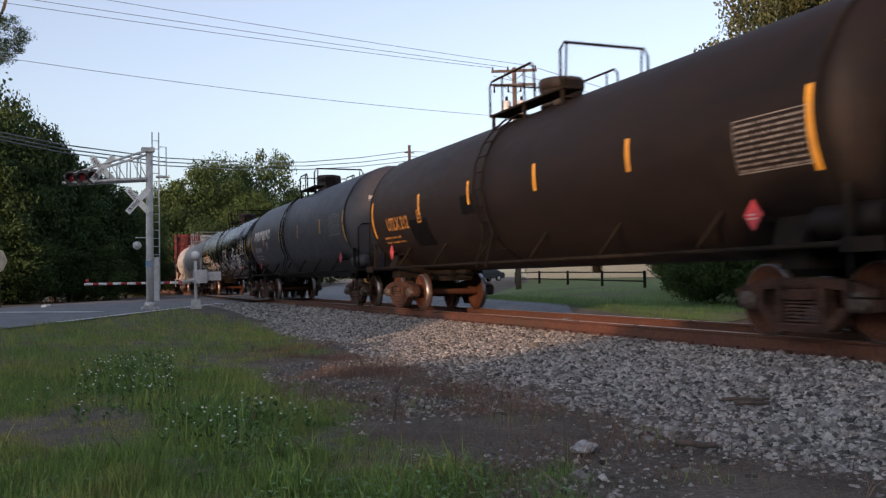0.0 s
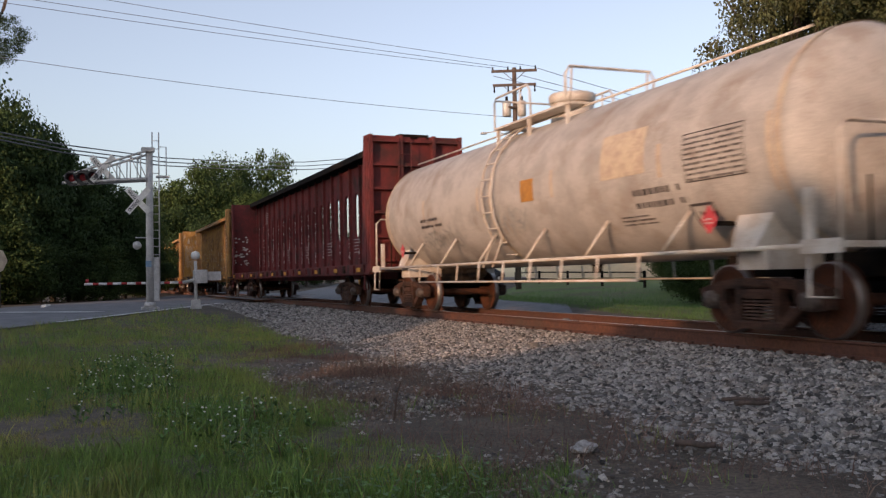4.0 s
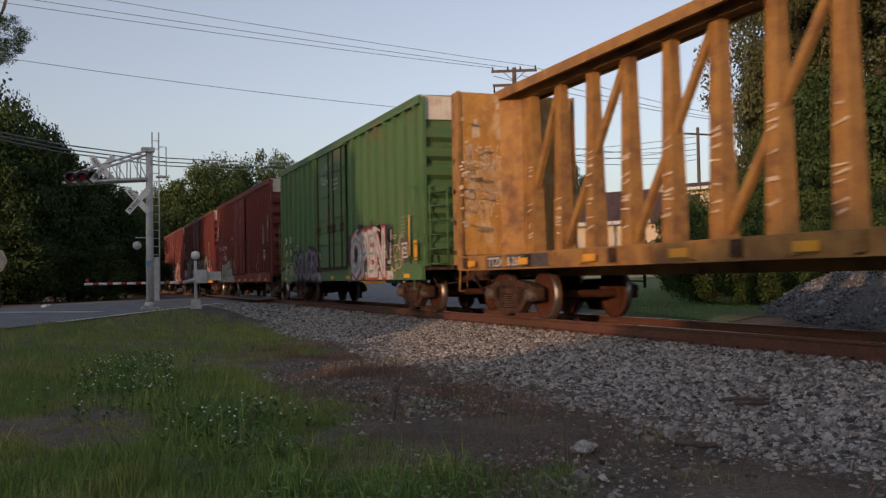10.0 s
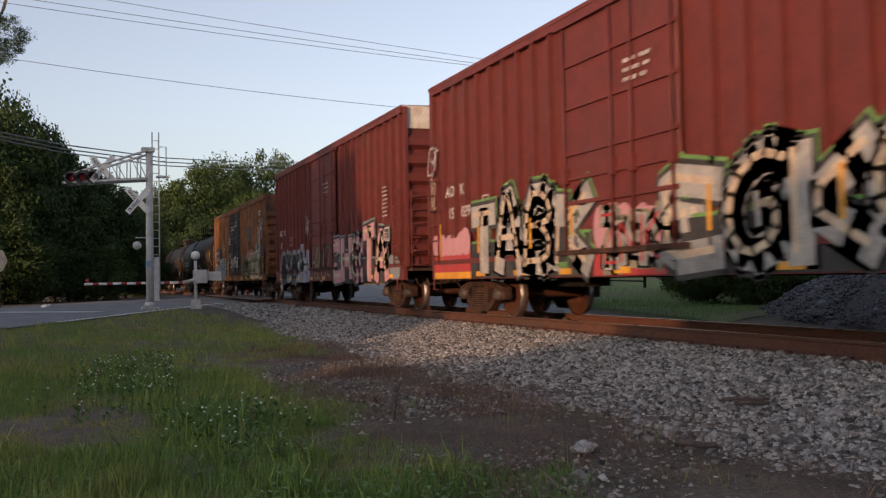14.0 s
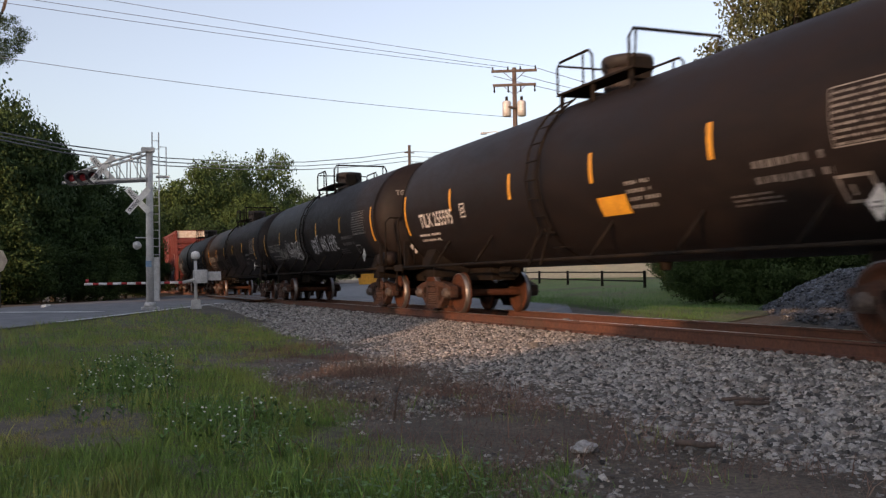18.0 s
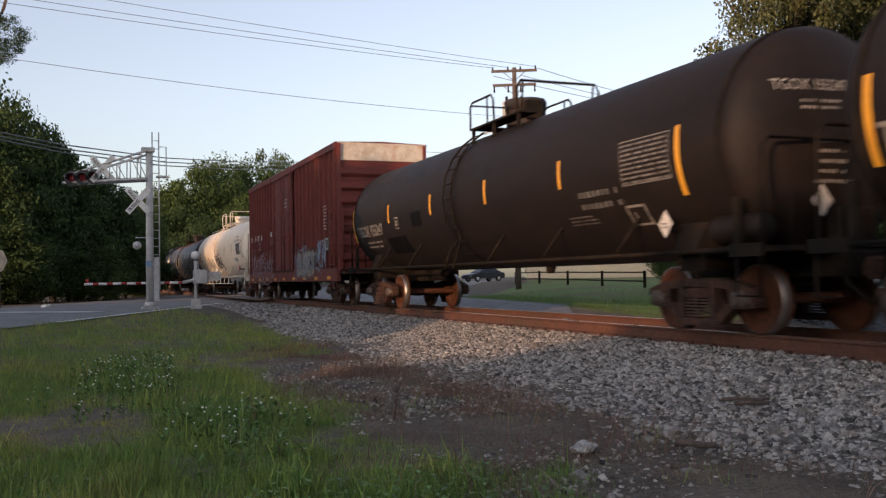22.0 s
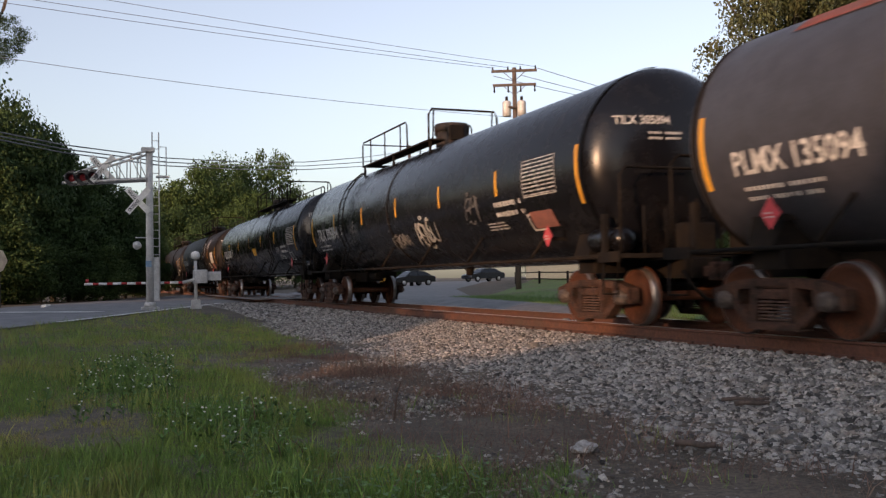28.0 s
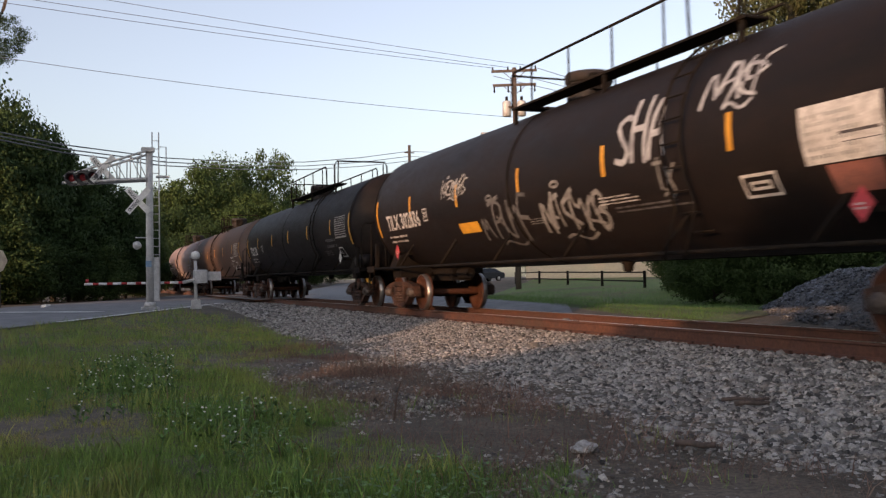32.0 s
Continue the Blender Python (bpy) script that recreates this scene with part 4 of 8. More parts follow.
    part("pole", Geo().tube([(0, 0, 0), (0, 0, 12.6)], 0.17, 10, 0.12), M["pole"], p3)
    part("crossarm", Geo().box(-0.06, 0.06, -1.3, 1.3, 12.0, 12.14), M["pole"], p3)


# ---- houses, vehicles and fence beyond the track
M["cream"] = material("cream_wall", (0.56, 0.47, 0.34), 0.8, second=(0.50, 0.42, 0.31), scale=1.5, stretch=(1, 1, 6))
M["roof"] = material("brown_shingle", (0.085, 0.05, 0.045), 0.9, second=(0.06, 0.038, 0.035), scale=4, fine=20)
M["pane"] = material("dark_pane", (0.03, 0.035, 0.04), 0.15, bump=0)
M["trim"] = material("white_trim", (0.62, 0.60, 0.56), 0.7)
M["blue_grey"] = material("blue_grey_door", (0.16, 0.19, 0.23), 0.7)


def house_window(parent, x, z, w, h, y, panes=2):
    fr = part("window", Geo().box(x - w / 2 - 0.08, x + w / 2 + 0.08, y - 0.06, y + 0.02, z - 0.08, z + h + 0.08), M["trim"], parent, "white framed window")
    for k in range(panes):
        a = x - w / 2 + w * k / panes + 0.02
        part("pane", Geo().box(a, a + w / panes - 0.04, y - 0.075, y - 0.05, z, z + h), M["pane"], fr)


def build_houses():
    h = empty("house", pose(-60.8, 21.6, 0.60, 0, 0, 32), "cream single-storey house with a brown shingle roof", "house")
    W, D, H = 14.5, 8.0, 3.75
    part("wall", Geo().box(0, W, 0, D, -0.4, H), M["cream"], h)
    part("roof", Geo().rings([[(x, -0.5, H - 0.05), (x, -0.5, H + 0.1), (x, D / 2, H + 2.6), (x, D + 0.5, H + 0.1), (x, D + 0.5, H - 0.05)] for x in (-0.5, W * 0.72)], smooth=False), M["roof"], h)
    part("eave", Geo().box(-0.5, W * 0.72, -0.56, -0.48, H - 0.1, H + 0.16), M["trim"], h)
    part("upper_storey", Geo().box(W * 0.74, W, 0.3, D, H, H + 2.0), M["cream"], h)
    part("upper_roof", Geo().rings([[(x, -0.2, H + 1.95), (x, -0.2, H + 2.1), (x, D / 2, H + 2.8), (x, D + 0.3, H + 2.1), (x, D + 0.3, H + 1.95)] for x in (W * 0.72, W + 0.4)], smooth=False), M["roof"], h)
    part("upper_eave", Geo().box(W * 0.72, W + 0.4, -0.26, -0.18, H + 1.92, H + 2.12), M["trim"], h)
    part("porch_roof", Geo().box(W * 0.72, W + 0.3, -1.3, 0.4, H - 0.2, H + 0.35), M["roof"], h)
    house_window(h, W * 0.87, H + 0.7, 1.3, 0.95, 0.3)
    for x in (3.2, 6.0, 9.2):
        house_window(h, x, 1.4, 0.9, 1.1, 0.0)
    part("garage_door", Geo().box(W * 0.76, W * 0.97, -0.06, 0.0, 0, 2.9), M["blue_grey"], h, "blue-grey garage door")
    sg = part("wall_sign", Geo().box(8.05, 9.35, -0.1, -0.03, 2.0, 3.2), M["spray_blue"], h, "blue and white notice board")
    part("sign_panel", Geo().box(8.2, 9.2, -0.115, -0.1, 2.15, 2.65).box(8.2, 8.6, -0.115, -0.1, 2.75, 3.05), M["trim"], sg)
    d = part("waste_container", Geo().rings([[(-1.6, -0.8, z), (1.6, -0.8, z), (1.6, 0.8, z), (-1.6, 0.8, z)] if z < 0.5 else [(-1.8, -0.95, z), (1.8, -0.95, z), (1.8, 0.95, z), (-1.8, 0.95, z)] for z in (0, 1.5)], smooth=False), M["stripe"])
    d.matrix_basis = pose(-112, 25.6, ground_height(-112, 25.6), 0, 0, 70)
    tagged(d, "yellow steel waste container beyond the road", "container")


def parked_car(x, y, turn, mat, label):
    c = empty("parked_car", pose(x, y, ground_height(x, y) + 0.03, 0, 0, turn), label, "car", "cars waiting at the crossing")
    low = [(-2.28, 0.36), (2.20, 0.32), (2.34, 0.48), (2.30, 0.68), (2.02, 0.80), (1.05, 0.93), (0.0, 0.97), (-1.5, 0.99), (-2.18, 0.95), (-2.34, 0.74)]
    g = Geo().rings([[(a * w, b, 0.36 + (z - 0.36) * w) for a, z in low] for b, w in ((-0.88, 0.965), (-0.82, 1), (0, 1.01), (0.82, 1), (0.88, 0.965))])
    part("body", g, mat, c)
    cab = [(1.12, 0.92), (0.42, 1.36), (0.1, 1.42), (-0.85, 1.42), (-1.2, 1.36), (-1.9, 0.97)]
    slope = lambda z: 0.80 - 0.36 * (z - 0.92)
    part("cabin", Geo().rings([[(a, s * slope(z), z) for a, z in cab] for s in (-1, 1)], smooth=False), mat, c)
    for s in (-1, 1):
        for pts in ([(0.92, 0.97), (0.38, 1.32), (-0.22, 1.35), (-0.26, 0.99)], [(-0.36, 0.99), (-0.32, 1.35), (-0.95, 1.34), (-1.62, 1.0)]):
            part("side_window", Geo().rings([[(a, s * (slope(z) + e), z) for a, z in pts] for e in (0.004, 0.012)], smooth=False), M["car_glass"], c)
        part("mirror", Geo().box(0.72, 0.86, min(s * 0.82, s * 1.0), max(s * 0.82, s * 1.0), 0.95, 1.08, 0.03), mat, c)
        part("headlight", Geo().rings([[(2.18, s * 0.50, z), (2.31, s * 0.50, z), (2.12, s * 0.84, z), (2.02, s * 0.84, z)] for z in (0.60, 0.72)], smooth=False), M["sign_white"], c, "pale headlight")
        part("tail_light", Geo().box(-2.36, -2.26, s * 0.62 - 0.16, s * 0.62 + 0.16, 0.72, 0.86), M["placard_red"], c, "red tail light")
    for a, b, z0, z1 in ((1.06, 0.46, 0.965, 1.345), (-1.82, -1.24, 1.02, 1.345)):
        e = 0.012 if a > 0 else -0.012
        part("windscreen" if a > 0 else "rear_window", Geo().rings([[(a + d, -0.68, z0 + 0.01), (a + d, 0.68, z0 + 0.01), (b + d, 0.58, z1 + 0.01), (b + d, -0.58, z1 + 0.01)] for d in (0, e)], smooth=False), M["car_glass"], c)
    for a in (-1.4, 1.42):
        for s in (-1, 1):
            w = part("wheel", Geo().lathe([(-0.1, 0.2), (-0.11, 0.3), (-0.06, 0.33), (0.06, 0.33), (0.1, 0.3)], "y", (a, s * 0.82, 0.33), 18), M["under"], c)
            part("rim", Geo().lathe([(-0.115, 0.02), (-0.12, 0.2), (0.12, 0.2), (0.115, 0.02)], "y", (a, s * 0.82, 0.33), 14), M["steel"], w)
    part("bumper", Geo().box(2.2, 2.38, -0.72, 0.72, 0.36, 0.52, 0.04), mat, c)
    part("grille", Geo().box(2.3, 2.345, -0.4, 0.4, 0.56, 0.67, 0.01), M["under"], c)


M["car_dark"] = material("dark_car_paint", (0.006, 0.007, 0.010), 0.35, coat=0.1, bump=0)
M["car_blue"] = material("blue_car_paint", (0.008, 0.012, 0.021), 0.35, coat=0.1, bump=0)
M["car_glass"] = material("car_glass", (0.012, 0.014, 0.016), 0.08, bump=0)


def build_far_things():
    parked_car(-84.0, 20.9, -76, M["car_dark"], "black saloon car waiting on the far road")
    parked_car(-90.0, 31.2, -76, M["car_blue"], "dark blue saloon car waiting on the far road")
    f = empty("fence", None, "low dark rail fence along the far road", "fence")
    a, b = Vector((-36, 15.2, 0.0)), Vector((-56.5, 18.65, 0.0))
    line = [a.lerp(b, k / 4) for k in range(5)]
    for p in line:
        p.z = ground_height(p.x, p.y)
        part("post", Geo().box(p.x - 0.05, p.x + 0.05, p.y - 0.05, p.y + 0.05, p.z - 0.2, p.z + 0.82), M["under"], f)
    for p, q in zip(line, line[1:]):
        for z in (0.33, 0.74):
            part("rail", Geo().tube([(p.x, p.y, p.z + z), (q.x, q.y, q.z + z)], 0.035, 5), M["under"], f)
    # gravel heap
    g = Geo()
    n, m = 34, 24
    cx, cy, rx, ry, hh = -11.0, 9.5, 9.5, 5.0, 1.3
    for j in range(m + 1):
        for i in range(n + 1):
            u, v = i / n * 2 - 1, j / m * 2 - 1
            x, y = cx + u * rx, cy + v * ry
            d = max(0.0, 1 - math.sqrt(u * u + v * v))
            z = -0.32 + hh * min(d * 3.6, 1.0 + 0.12 * d) * 0.85 + 0.12 * noise.noise((x * 0.9, y * 0.9, 2)) * (d > 0)
            g.v.append((x, y, z if d > 0 else -0.5))
    for j in range(m):
        for i in range(n):
            q = j * (n + 1) + i
            g.f.append((q, q + 1, q + n + 2, q + n + 1))
            g.smooth.append(True)
    heap = empty("gravel_heap", None, "heap of blue-grey crushed stone beyond the track", "gravel heap")
    part("mound", g, M["ballast"], heap)
    rng = np.random.default_rng(3)
    k = 30000
    u, v = rng.uniform(-1, 1, k), rng.uniform(-1, 0.6, k)
    d = np.maximum(0, 1 - np.sqrt(u * u + v * v))
    ok = d > 0.01
    z = -0.32 + hh * np.minimum(d * 3.6, 1 + 0.12 * d) * 0.85 + 0.12 * np.array([noise.noise(((cx + a * rx) * 0.9, (cy + b * ry) * 0.9, 2)) for a, b in zip(u, v)])
    pl = np.stack([cx + u * rx, cy + v * ry, z, 0.05 * rng.lognormal(0, 0.3, k), rng.uniform(0, 6.28, k), rng.uniform(0.5, 0.9, k)], -1)[ok]
    ob = part("heap_stone", scatter_mesh("heap_stone", pl, stone_shapes(12, 9), M["heap"]), None, heap)
    ob["kind"] = "stuff"


# ---- rolling stock: lettering and paint on the sides
M["mark"] = material("lettering_white", (0.62, 0.60, 0.56), 0.7, second=(0.42, 0.40, 0.37), scale=9, bump=0)
M["mark_dim"] = material("lettering_dusty", (0.26, 0.25, 0.23), 0.7, second=(0.16, 0.15, 0.14), scale=9, bump=0)
M["mark_faint"] = material("lettering_faded", (0.14, 0.135, 0.13), 0.7, second=(0.08, 0.075, 0.072), scale=7, bump=0)
M["mark_orange"] = material("lettering_orange", (0.48, 0.22, 0.04), 0.7, second=(0.34, 0.16, 0.04), scale=9, bump=0)
M["mark_dark"] = material("lettering_dark", (0.05, 0.045, 0.05), 0.7, second=(0.09, 0.08, 0.075), scale=9, bump=0)
M["spray_white"] = material("spray_white", (0.50, 0.50, 0.50), 0.7, second=(0.26, 0.26, 0.27), scale=5, bump=0)
M["spray_grey"] = material("spray_grey", (0.30, 0.30, 0.29), 0.7, second=(0.42, 0.40, 0.36), third=(0.16, 0.16, 0.16), scale=3, bump=0)
M["spray_faint"] = material("spray_faint", (0.10, 0.098, 0.095), 0.7, second=(0.09, 0.085, 0.08), scale=5, bump=0)
M["spray_pink"] = material("spray_pink", (0.55, 0.26, 0.28), 0.7, second=(0.45, 0.24, 0.27), scale=3, bump=0)
M["spray_red"] = material("spray_red", (0.48, 0.05, 0.05), 0.6, second=(0.38, 0.05, 0.05), scale=3, bump=0)
M["spray_black"] = material("spray_black", (0.03, 0.03, 0.03), 0.7, second=(0.06, 0.055, 0.05), bump=0)
M["spray_aqua"] = material("spray_aqua", (0.19, 0.27, 0.255), 0.75, second=(0.25, 0.225, 0.24), third=(0.10, 0.25, 0.235), scale=1.6, bump=0)
M["spray_lilac"] = material("spray_lilac", (0.33, 0.30, 0.40), 0.7, second=(0.14, 0.13, 0.17), scale=4, bump=0)
M["spray_purple"] = material("spray_purple", (0.09, 0.06, 0.15), 0.7, second=(0.12, 0.09, 0.17), bump=0)
M["spray_green"] = material("spray_green", (0.14, 0.30, 0.08), 0.7, second=(0.10, 0.22, 0.07), bump=0)
M["spray_pinkish"] = material("spray_dusty_pink", (0.30, 0.13, 0.10), 0.75, second=(0.20, 0.09, 0.07), scale=4, bump=0)
M["dome"] = material("dome_steel", (0.016, 0.013, 0.012), 0.75, second=(0.032, 0.02, 0.015), scale=5)
M["spray_olive"] = material("spray_olive", (0.20, 0.19, 0.12), 0.7, second=(0.25, 0.24, 0.17), scale=2, bump=0)
M["spray_blue"] = material("spray_blue", (0.18, 0.30, 0.42), 0.7, second=(0.30, 0.38, 0.44), scale=4, bump=0)
M["spray_cream"] = material("spray_cream", (0.58, 0.48, 0.34), 0.7, second=(0.45, 0.34, 0.26), scale=5, bump=0)
M["placard_red"] = material("placard_red", (0.55, 0.05, 0.06), 0.5, second=(0.45, 0.05, 0.06), bump=0)
M["purple_patch"] = material("purple_brown_patch", (0.075, 0.035, 0.032), 0.7, second=(0.05, 0.028, 0.03), scale=4)
M["orange_rib"] = material("orange_rib", (0.25, 0.105, 0.03), 0.7, second=(0.16, 0.06, 0.024), third=(0.12, 0.05, 0.03), stretch=(1, 1, 0.5))
M["dark_patch"] = material("dark_patch", (0.0045, 0.0045, 0.005), 0.6, bump=0, spec=0.1)
M["black_door"] = material("black_door", (0.013, 0.013, 0.018), 0.7, second=(0.04, 0.04, 0.045))
M["band"] = material("roof_band_white", (0.62, 0.58, 0.50), 0.7, second=(0.5, 0.42, 0.33), third=(0.42, 0.18, 0.08), third_amount=0.05, third_scale=1.6)
M["board"] = material("bulkhead_board", (0.47, 0.255, 0.062), 0.75, second=(0.36, 0.185, 0.05), third=(0.56, 0.46, 0.32), third_amount=0.28, third_scale=3.5, stretch=(1, 1, 0.5))
M["white_rail"] = material("white_rail", (0.62, 0.58, 0.52), 0.6, second=(0.5, 0.42, 0.34))
M["rust_top"] = material("rust_top", (0.22, 0.05, 0.03), 0.85, second=(0.17, 0.05, 0.035), third=(0.10, 0.08, 0.08), third_amount=0.3)
M["red_plate"] = material("red_plate", (0.13, 0.04, 0.03), 0.7, second=(0.10, 0.03, 0.026))
M["panel_red"] = material("panel_red", (0.26, 0.10, 0.075), 0.6, second=(0.19, 0.085, 0.07), scale=6, bump=0)
M["dirty_tank"] = material("dirty_white_tank", (0.47, 0.44, 0.40), 0.6, second=(0.36, 0.33, 0.30), scale=1.6, third=(0.30, 0.24, 0.19), third_amount=0.3, third_scale=1.1)
M["lens_red"] = material("lens_red", (0.3, 0.02, 0.02), 0.3)



def flat(y):
    return lambda u, v: (u, y, v)


def wrapped(R, zc):
    """Bends a sheet of (along, up) round the near side of a tank."""
    return lambda u, v: (u, -R * math.cos(v / R), zc + R * math.sin(v / R))


def rect(u0, v0, u1, v1, n=1):
    return [[(u0, v0 + (v1 - v0) * k / n), (u1, v0 + (v1 - v0) * k / n), (u1, v0 + (v1 - v0) * (k + 1) / n), (u0, v0 + (v1 - v0) * (k + 1) / n)] for k in range(n)]


def ribbon(pts, w):
    out = []
    for a, b in zip(pts, pts[1:]):
        d = Vector(b) - Vector(a)
        if d.length < 1e-6:
            continue
        q = Vector((-d.y, d.x)).normalized() * w / 2
        e = d.normalized() * w * 0.3
        A, B = Vector(a) - e, Vector(b) + e
        out.append([tuple(A - q), tuple(B - q), tuple(B + q), tuple(A + q)])
    return out


TEXTS = {}


def text(words, u, v, size, bold=0.012, stretch=0.85):
    """Lettering in the built-in font, as flat polygons from its lower left corner."""
    key = (words, bold)
    if key not in TEXTS:
        cu = bpy.data.curves.new("lettering", "FONT")
        cu.body, cu.size, cu.offset, cu.resolution_u = words, 1.0, bold, 2
        ob = bpy.data.objects.new("lettering", cu)
        me = bpy.data.meshes.new_from_object(ob)
        TEXTS[key] = [[(me.vertices[i].co.x, me.vertices[i].co.y) for i in p.vertices] for p in me.polygons]
        bpy.data.objects.remove(ob)
        bpy.data.curves.remove(cu)
        bpy.data.meshes.remove(me)
    return [[(u + x * size * stretch, v + y * size) for x, y in p] for p in TEXTS[key]]


def lines(u, v, w, h, rows, seed=1, gap=0.5):
    """Rows of letter-sized bars, in words, for small lettering."""
    rnd, out, step = random.Random(seed), [], h / rows
    for k in range(rows):
        x, y = u, v + h - (k + 1) * step
        end, left = u + w * (1.0 if rows > 6 else rnd.uniform(0.75, 1.0)), rnd.randint(4, 9)
        while x < end:
            d = min(step * gap * rnd.uniform(0.7, 1.1), end - x)
            out += rect(x, y + rnd.uniform(0, 0.08) * step, x + d, y + step * gap)
            left -= 1
            x += d + step * gap * (0.5 if left else 1.8)
            left = left or rnd.randint(4, 9)
    return out


def frame_box(u, v, w, h, t=0.04):
    return rect(u, v, u + w, v + t) + rect(u, v + h - t, u + w, v + h) + rect(u, v + t, u + t, v + h - t) + rect(u + w - t, v + t, u + w, v + h - t)


def diamond(u, v, r):
    return [[(u, v - r), (u + r * 0.85, v), (u, v + r), (u - r * 0.85, v)]]


# strokes of painted letters on a grid of eight by eight
STROKES = {"A": "00 38 58 80|13 73", "B": "00 08 68 85 44 04|44 83 70 00", "C": "87 58 27 04 11 40 71", "E": "87 08 04 54|04 00 80", "F": "00 08 88|04 64", "G": "87 48 06 02 30 71 74 44",
           "H": "00 08|80 88|04 84", "I": "40 48", "K": "00 08|88 14 80", "L": "08 00 80", "M": "00 18 43 78 80", "N": "00 08 80 88", "O": "40 02 06 48 86 82 40", "P": "00 08 68 86 44 04",
           "R": "00 08 68 86 44 04|34 80", "S": "87 48 06 44 82 50 01", "T": "40 48|08 88", "U": "08 02 30 60 82 88", "V": "08 40 88", "W": "08 20 45 60 88", "X": "00 88|08 80", "Y": "40 44 08|44 88", "Z": "08 88 00 80"}


def pen(ch, x, y, w, h, rnd, wob=0.05, slant=0.1):
    """The strokes of one painted letter, bent and uneven."""
    out = []
    for st in STROKES.get(ch, "").split("|"):
        pts = [(int(q[0]) / 8 + rnd.uniform(-wob, wob), int(q[1]) / 8 + rnd.uniform(-wob, wob)) for q in st.split()]
        if len(pts) > 2:
            soft = [pts[0]]
            for a, b in zip(pts, pts[1:]):
                soft += [(a[0] * 0.75 + b[0] * 0.25, a[1] * 0.75 + b[1] * 0.25), (a[0] * 0.25 + b[0] * 0.75, a[1] * 0.25 + b[1] * 0.75)]
            pts = soft + [pts[-1]]
        if len(pts) > 1:
            out.append([(x + (a + slant * b) * w, y + b * h) for a, b in pts])
    return out


def hand(words, u, v, w, h, seed=1, thick=0.05):
    """Words sprayed by hand."""
    rnd, out = random.Random(seed), []
    cell = w / max(len(words), 1)
    for k, ch in enumerate(words):
        hh = h * rnd.uniform(0.8, 1.1)
        for st in pen(ch, u + cell * k, v + rnd.uniform(-0.06, 0.08) * h, cell * 0.78, hh, rnd, 0.06, 0.18):
            out += ribbon(st, h * thick * rnd.uniform(0.85, 1.2))
    return out


def scrawl(u, v, w, h, seed, thick=0.07):
    """A loose sprayed tag: slanting strokes that run into one another, with a swoosh."""
    rnd, out = random.Random(seed), []
    n = max(2, round(w / (h * 0.40)))
    cell = w / n
    for k in range(n):
        ch = rnd.choice("ABEFHKMNRSTUVXZ")
        hh = h * rnd.uniform(0.65, 1.0)
        y = v + rnd.uniform(0.0, 0.9) * (h - hh)
        for st in pen(ch, u + cell * (k - 0.08), y, cell * rnd.uniform(0.9, 1.45), hh, rnd, 0.15, rnd.uniform(0.15, 0.5)):
            out += ribbon(st, h * thick * rnd.uniform(0.8, 1.3))
    if rnd.random() < 0.6:
        a, d = u + w * rnd.uniform(0.0, 0.4), w * rnd.uniform(0.35, 0.6)
        out += ribbon([(a + d * i / 8, v - h * 0.1 + 0.08 * h * math.sin(i * 0.9)) for i in range(9)], h * thick * 0.8)
    if rnd.random() < 0.35:
        a, r = u + w * rnd.uniform(0.2, 0.7), h * 0.16
        out += ribbon([(a + r * math.cos(i * 0.63), v + h * 1.1 + 0.35 * r * math.sin(i * 0.63)) for i in range(11)], h * thick * 0.7)
    return out


def rounded(pts, times=2):
    for _ in range(times):
        nxt = []
        for a, b in zip(pts, pts[1:] + pts[:1]):
            nxt += [(a[0] * 0.75 + b[0] * 0.25, a[1] * 0.75 + b[1] * 0.25), (a[0] * 0.25 + b[0] * 0.75, a[1] * 0.25 + b[1] * 0.75)]
        pts = nxt
    return pts


def blobs(u, v, w, h, n, seed, words=""):
    """A row of fat painted letters that crowd together: their rims, their fills, and lighter or darker strokes in them."""
    rnd, rim, fill, core = random.Random(seed), [], [], []
    n = len(words) or n
    cell = w / n
    t = min(cell * 0.36, h * 0.30)
    for k in range(n):
        ch = words[k] if words else rnd.choice("ABEGHKMNRSTUZ")
        hh = h * rnd.uniform(0.80, 1.0) - t
        for st in pen(ch, u + cell * k + t * 0.4, v + t * 0.5, cell - t * 0.6, hh, rnd, 0.05, rnd.uniform(-0.08, 0.12)):
            rim += ribbon(st, t + 0.15)
            fill += ribbon(st, t)
            core += ribbon([(x - t * 0.18, z + t * 0.1) for x, z in st], t * 0.24)
        rim.append([(u + cell * k, v), (u + cell * (k + 1), v), (u + cell * (k + 1), v + h * 0.4), (u + cell * k, v + h * 0.4)])
    return rim, fill, core


def between(p, lo, hi):
    """The share of a polygon between two heights."""
    for lim, sign in ((lo, 1), (hi, -1)):
        out = []
        for a, b in zip(p, p[1:] + p[:1]):
            ia, ib = (a[1] - lim) * sign >= 0, (b[1] - lim) * sign >= 0
            if ia:
                out.append(a)
            if ia != ib:
                t = (lim - a[1]) / (b[1] - a[1])
                out.append((a[0] + (b[0] - a[0]) * t, lim))
        p = out
        if len(p) < 3:
            return []
    return p


def decal(name, polys, place, mat, parent, label=""):
    g = Geo()
    for p in polys:
        lo, hi = min(q[1] for q in p), max(q[1] for q in p)
        n = max(1, math.ceil((hi - lo) / 0.14))
        for k in range(n):
            q = p if n == 1 else between(p, lo + (hi - lo) * k / n, lo + (hi - lo) * (k + 1) / n)
            if len(q) > 2:
                g.poly([place(u, v) for u, v in q])
    ob = part(name, g, M[mat], parent, label)
    if len(polys) > 1 and name not in ("reflector", "weld_band", "panel", "paint_patch"):
        ob["kind"] = "stuff"
    return ob


